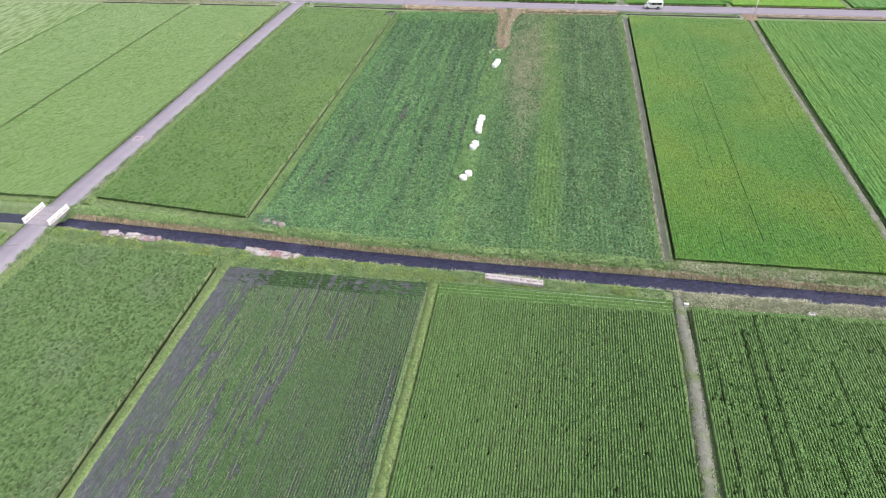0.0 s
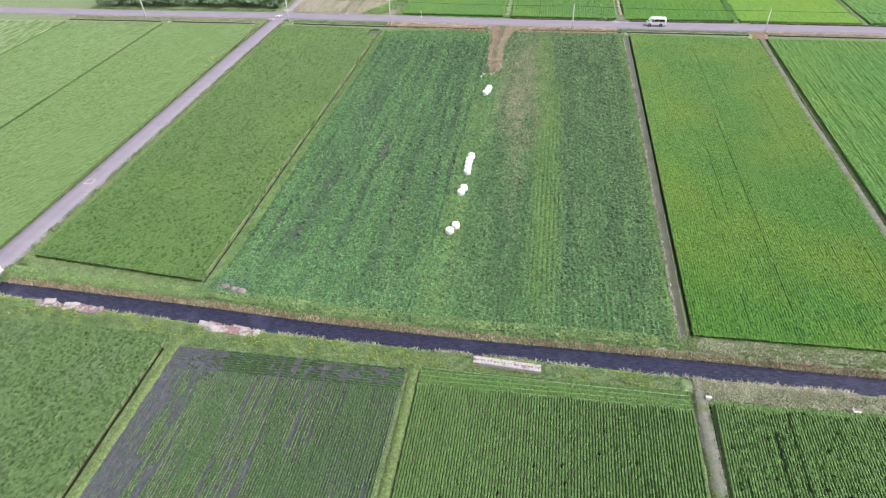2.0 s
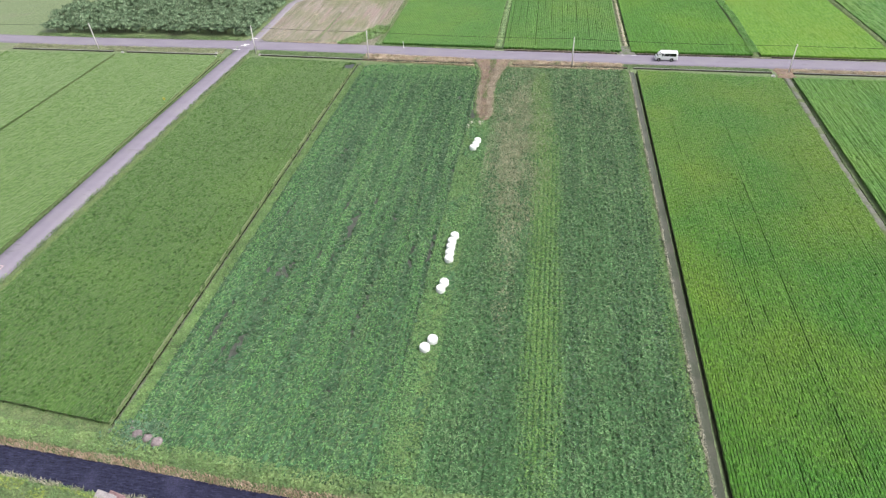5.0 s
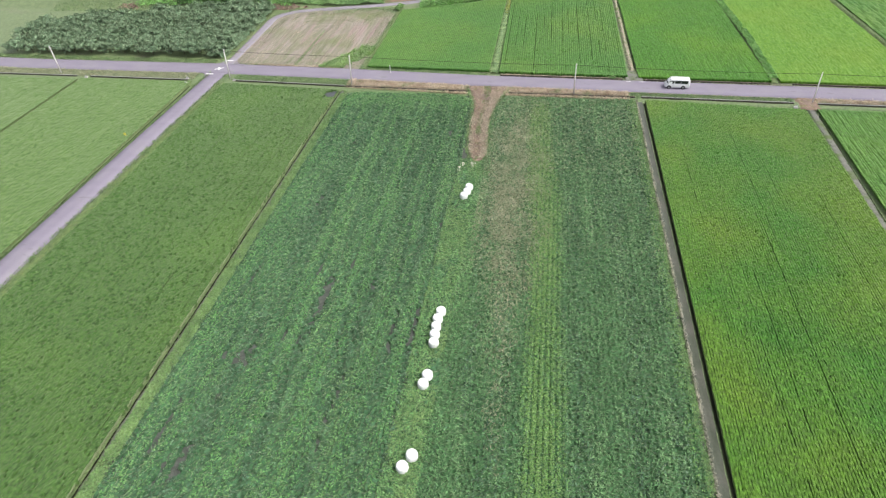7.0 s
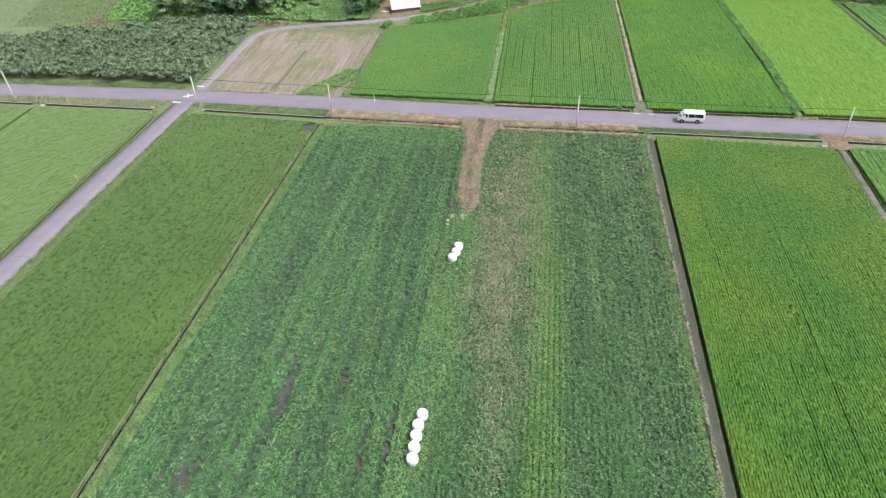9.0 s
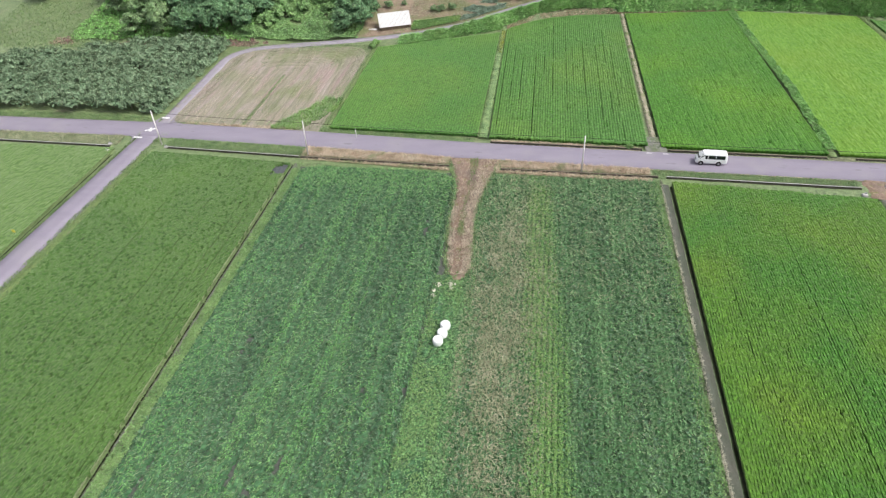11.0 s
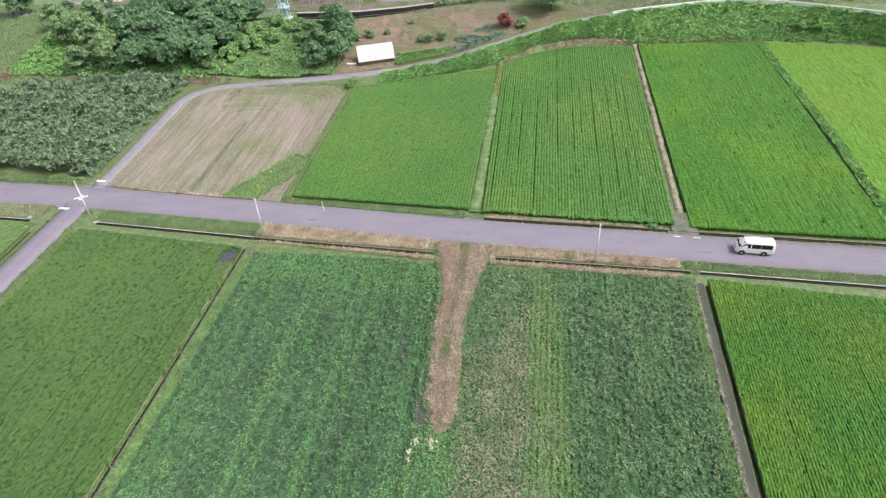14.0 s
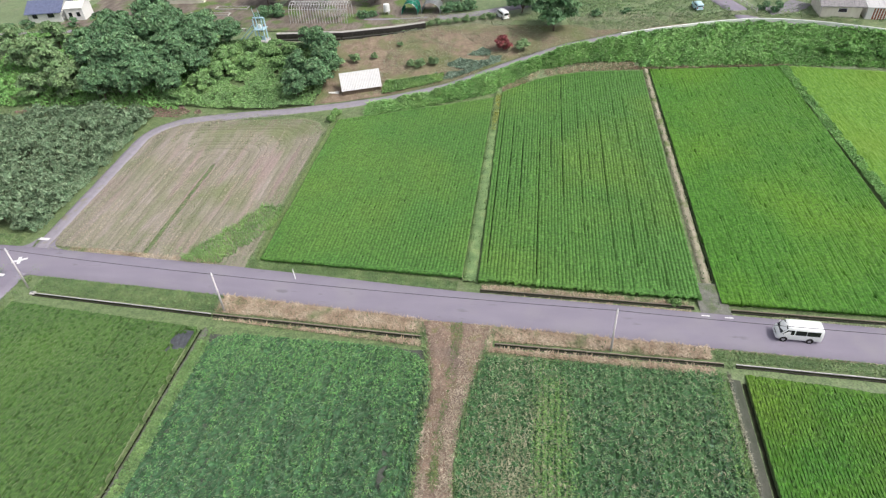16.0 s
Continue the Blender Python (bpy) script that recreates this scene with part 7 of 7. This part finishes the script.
for (xa, ya), (xb, yb) in zip(RP, RP[1:]):
    for t in (0.0, 0.5):
        x, y = xa + (xb - xa) * t, ya + (yb - ya) * t + 0.14
        z = float(np.interp(x, LX, LZ))
        part("post", fresh(tube, (x, y, z - 0.5), (x, y, z + 0.9), 0.055, 0.055, 8), M["white_steel"], rail)

# ---- sluice gate, channel and greenhouse frame ----
gz = float(height(-78, 171.8)) - 0.05
gate = thing("sluice_gate", "light blue steel sluice gate with a stair", "sluice gate")
for x in (-79.0, -77.2):
    for y in (171.0, 172.4):
        part("column", fresh(box, x - 0.1, x + 0.1, y - 0.1, y + 0.1, gz - 0.3, gz + 5.2, 0.01), M["blue_steel"], gate)
part("platform", fresh(box, -79.3, -76.9, 170.7, 172.7, gz + 3.1, gz + 3.22, 0.01), M["blue_steel"], gate)
part("gate_leaf", fresh(box, -78.85, -77.35, 171.4, 171.5, gz - 0.2, gz + 1.7, 0.01), M["blue_steel"], gate)
part("lintel", fresh(box, -79.2, -77.0, 171.5, 171.9, gz + 5.2, gz + 5.45, 0.02), M["blue_steel"], gate)
part("pedestal", fresh(box, -79.4, -76.8, 170.6, 172.8, gz - 0.6, gz + 0.9, 0.05), M["pale_concrete"], gate, "pale concrete pedestal")
for x in (-78.7, -77.6):
    part("mast", fresh(tube, (x, 171.7, gz + 5.4), (x - 0.25, 171.7, gz + 7.2), 0.05, 0.04, 8), M["blue_steel"], gate)
part("hoist", fresh(box, -78.4, -77.8, 171.4, 172.0, gz + 3.22, gz + 4.0, 0.05), M["white_steel"], gate, "white hoist box")
part("screw", fresh(tube, (-78.1, 171.7, gz + 1.7), (-78.1, 171.7, gz + 6.2), 0.05, 0.05, 8), M["galv"], gate)
for y in (170.9, 171.8):
    part("stair_string", fresh(tube, (-79.3, y, gz + 3.15), (-82.6, y, gz + 0.1), 0.09, 0.09, 6), M["blue_steel"], gate)
    part("stair_rail", fresh(tube, (-79.3, y, gz + 4.1), (-82.6, y, gz + 1.0), 0.04, 0.04, 6), M["blue_steel"], gate)
for i in range(11):
    t = (i + 0.5) / 11
    part("tread", fresh(box, -79.3 - 3.3 * t - 0.13, -79.3 - 3.3 * t + 0.13, 170.95, 171.75, gz + 3.1 - 3.0 * t, gz + 3.14 - 3.0 * t), M["blue_steel"], gate)
for y in (170.8, 172.6):
    for z in (3.75, 4.2):
        part("handrail", fresh(tube, (-79.2, y, gz + z), (-77.0, y, gz + z), 0.03, 0.03, 6), M["blue_steel"], gate)
for xa, ya, xb, yb in zip(CH_X, CH_Y, CH_X[1:], CH_Y[1:]):
    drain("channel_back", (xa, ya), (xb, yb), 2.6, 0.95, 0.9, 4.85, 2.4)

hz = float(height(-70, 187))
house = thing("greenhouse_frame", "bare steel hoop frame of an uncovered greenhouse", "greenhouse frame")
for i in range(22):
    x = -76.0 + 0.614 * i
    bm = bmesh.new()
    pts = [Vector((x, 182.8 + 2.4 * (1 - math.cos(math.pi * k / 12)), hz - 0.1 + (2.3 if 0 < k < 12 else 0) + 2.0 * math.sin(math.pi * k / 12))) for k in range(13)]
    for p, q in zip(pts, pts[1:]):
        tube(bm, p, q, 0.055, 0.055, 5)
    part("hoop", bm, M["pale_steel"], house)
for k in (2, 4, 6, 8, 10):
    y, z = 182.8 + 2.4 * (1 - math.cos(math.pi * k / 12)), hz + 2.2 + 2.0 * math.sin(math.pi * k / 12)
    part("purlin", fresh(tube, (-76.0, y, z), (-63.1, y, z), 0.045, 0.045, 5), M["pale_steel"], house)
for nm, lab, x0, x1, y0, y1, h, mt in (("net_shelter", "green net shelter over a garden bed", -52.2, -48.6, 188.5, 193.0, 2.6, "net"), ("frame_shelter", "grey sheet-covered garden shelter", -47.8, -43.6, 188.8, 193.2, 2.6, "galv")):
    z = float(height((x0 + x1) / 2, y0)) - 0.05
    ob = thing(nm, lab, "shelter")
    bm, ring = bmesh.new(), []
    for k in range(9):
        a = math.pi * k / 8
        p = [((x0 + x1) / 2 - (x1 - x0) / 2 * math.cos(a), z + h * math.sin(a) ** 0.7)]
        ring.append([bm.verts.new((p[0][0], y, p[0][1])) for y in (y0, y1)])
    for a, c in zip(ring, ring[1:]):
        bm.faces.new((a[0], c[0], c[1], a[1]))
    bmesh.ops.solidify(bm, geom=bm.faces[:], thickness=0.04)
    part("cover", bm, M[mt], ob)
    for y in (y0, (y0 + y1) / 2, y1):
        bm = bmesh.new()
        for k in range(8):
            q = [((x0 + x1) / 2 - ((x1 - x0) / 2 + 0.05) * math.cos(math.pi * j / 8), z + (h + 0.05) * math.sin(math.pi * j / 8) ** 0.7) for j in (k, k + 1)]
            tube(bm, (q[0][0], y, q[0][1]), (q[1][0], y, q[1][1]), 0.035, 0.035, 5)
        part("hoop", bm, M["galv"], ob)
tz = float(height(-55.5, 189))
ob = thing("water_tank", "small white water tank on a stand", "tank")
part("tank", fresh(tube, (-55.6, 189, tz + 0.8), (-55.6, 189, tz + 2.3), 0.75, 0.7, 16), M["white_steel"], ob)
for dx, dy in ((-0.5, -0.5), (0.5, -0.5), (-0.5, 0.5), (0.5, 0.5)):
    part("leg", fresh(box, -55.6 + dx - 0.05, -55.6 + dx + 0.05, 189 + dy - 0.05, 189 + dy + 0.05, tz - 0.1, tz + 0.8), M["galv"], ob)
ribbon("lane_back", [(x, y, float(height(x, y)) + 0.02) for x, y in ((-60, 184.6), (-51.4, 185.0), (-43, 186.9), (-35.2, 189.5), (-20, 197), (0, 206))], slab_prof(2.6, 0.08, 4), M["lane"], "back lane behind the gardens", "road")
ribbon("lane_fork", [(x, y, float(height(x, y)) + 0.02) for x, y in ((20.5, 186.5), (19.0, 192), (16.5, 199), (13, 210))], slab_prof(4.0, 0.08, 4), M["asphalt"], "pale lane forking off between houses", "road")
ribbon("yard", [(x, y, float(height(x, y)) + 0.03) for x, y in ((24.5, 190.5), (29.0, 191.5), (33.0, 196.0))], slab_prof(4.4, 0.06, 4), M["lane"], "worn yard between the lane and the storehouse", "yard")
fence = thing("fence", "low pale post-and-rail fence beside the forking lane", "fence")
FP = [(22.4, 189.2), (21.9, 191.4), (21.4, 193.6), (20.8, 195.8), (20.0, 198.0)]
for x, y in FP:
    part("post", fresh(box, x - 0.07, x + 0.07, y - 0.07, y + 0.07, float(height(x, y)) - 0.2, float(height(x, y)) + 1.0, 0.01), M["pale_concrete"], fence)
for (xa, ya), (xb, yb) in zip(FP, FP[1:]):
    for z in (0.45, 0.85):
        part("rail", fresh(tube, (xa, ya, float(height(xa, ya)) + z), (xb, yb, float(height(xb, yb)) + z), 0.05, 0.05, 6), M["pale_concrete"], fence)

for k, (x0, x1, y0, y1) in enumerate(((-104.5, -96.0, 184.6, 186.2), (-103.0, -93.0, 188.0, 189.8), (-110.0, -101.0, 181.5, 182.8), (-98.0, -90.0, 192.0, 194.0))):
    bm = bmesh.new()
    z = float(height((x0 + x1) / 2, y0))
    for a, b, c, d in ((x0, x1, y0, y0 + 0.2), (x0, x1, y1 - 0.2, y1), (x0, x0 + 0.2, y0 + 0.203, y1 - 0.203), (x1 - 0.2, x1, y0 + 0.203, y1 - 0.203)):
        box(bm, a, b, c, d, z - 0.2, z + 0.35)
    bed = thing("garden_bed", "raised garden bed with a grey concrete kerb", "garden bed", "garden beds")
    part("kerb", bm, M["concrete"], bed)
    part("soil", fresh(box, x0 + 0.202, x1 - 0.202, y0 + 0.202, y1 - 0.202, z - 0.2, z + 0.25), M["garden_soil"], bed, "dark garden soil")
ribbon("garden_path", [(x, y, float(height(x, y)) + 0.03) for x, y in ((-152, 174.6), (-138, 176.7), (-128, 177.6), (-118, 181))], slab_prof(1.2, 0.05, 3), M["lane"], "pale garden path behind the meadow", "path")
ribbon("garden_wall", [(x, y, float(height(x, y))) for x, y in ((-91.4, 178.0), (-84.6, 178.3))], [(-0.25, -0.3), (-0.25, 0.6), (0.25, 0.6), (0.25, -0.3)], M["concrete"], "low grey retaining wall by the gate", "wall", smooth=False)

# ---- houses ----


def dwelling(name, label, m, lx, ly, hw, rise, wall_mat, roof_mat, windows, over_=0.5):
    ob = thing(name, label, "house", "", "", m)
    part("wall", fresh(box, 0, lx, 0, ly, -0.4, hw), M[wall_mat], ob)
    for y0, s in ((0, 1), (ly, -1)):
        bm = bmesh.new()
        y_e, y_r = y0 - s * over_, ly / 2
        z_e, z_r = hw + 0.03 - rise * over_ / (ly / 2), hw + 0.03 + rise
        q = [(-over_, y_e, z_e), (lx + over_, y_e, z_e), (lx + over_, y_r, z_r), (-over_, y_r, z_r)]
        lo = [bm.verts.new(p) for p in q]
        hi = [bm.verts.new((p[0], p[1], p[2] + 0.14)) for p in q]
        bm.faces.new(lo)
        bm.faces.new(hi)
        for i in range(4):
            bm.faces.new((lo[i], lo[(i + 1) % 4], hi[(i + 1) % 4], hi[i]))
        roof = part("roof", bm, M[roof_mat], ob)
        for i in range(int(lx / 0.9)):
            x = 0.2 + i * 0.9
            bm = bmesh.new()
            tube(bm, (x, y_e, z_e + 0.16), (x, y_r, z_r + 0.16), 0.035, 0.035, 4)
            part("seam", bm, M[roof_mat], roof)
    for x0 in (0.0, lx):
        bm = bmesh.new()
        w = 0.12 if x0 == 0 else -0.12
        a = [bm.verts.new(p) for p in ((x0, 0, hw), (x0, ly, hw), (x0, ly / 2, hw + rise))]
        c = [bm.verts.new(p) for p in ((x0 + w, 0, hw), (x0 + w, ly, hw), (x0 + w, ly / 2, hw + rise))]
        bm.faces.new(a)
        bm.faces.new(c)
        for i in range(3):
            bm.faces.new((a[i], a[(i + 1) % 3], c[(i + 1) % 3], c[i]))
        part("gable", bm, M[wall_mat], ob)
    for x, z, w, h in windows:
        wi = part("window", fresh(box, x, x + w, -0.05, 0.02, z, z + h), M["white_steel"], ob)
        part("pane", fresh(box, x + 0.06, x + w - 0.06, -0.062, -0.052, z + 0.06, z + h - 0.06), M["glass"], wi)
    return ob


def on(x, y, a):
    return Matrix.Translation((x, y, float(height(x, y)))) @ Matrix.Rotation(radians(a), 4, "Z")


dwelling("house", "white house with a blue-grey metal roof", on(-140.0, 182.8, 12), 7.5, 7.0, 2.3, 1.7, "wall_white", "roof_blue", [(1.0, 1.0, 1.2, 1.0), (4.5, 1.0, 1.6, 1.1)])
dwelling("house_annex", "small white annex with pale walls", on(-131.4, 184.6, 12), 4.0, 5.0, 2.8, 0.8, "wall_white", "wall_white", [(0.6, 0.9, 0.9, 1.1), (2.4, 0.9, 0.9, 1.1)], 0.2)
dwelling("house", "cream plastered storehouse with a grey roof", on(33.8, 186.9, -4), 7.2, 7.5, 2.3, 1.5, "wall_cream", "roof_grey", [(3.0, 1.0, 1.6, 0.8)])
lean = dwelling("lean_to", "pale sheet-metal lean-to with rust-red strips", on(41.8, 185.8, -4), 3.6, 5.0, 2.2, 0.6, "wall_white", "tin", [], 0.2)
dwelling("house", "low house with a grey roof behind trees", on(-112, 196, 5), 9.0, 7.0, 3.0, 1.7, "wall_cream", "roof_grey", [(1.0, 1.0, 1.4, 1.1), (5.5, 1.0, 1.4, 1.1)])
for i in range(5):
    part("strip", fresh(box, 1.1 + 0.5 * i, 1.38 + 0.5 * i, -0.03, -0.003, -0.3, 2.1, 0.0), M["rust"], lean, "rust-red metal strip")
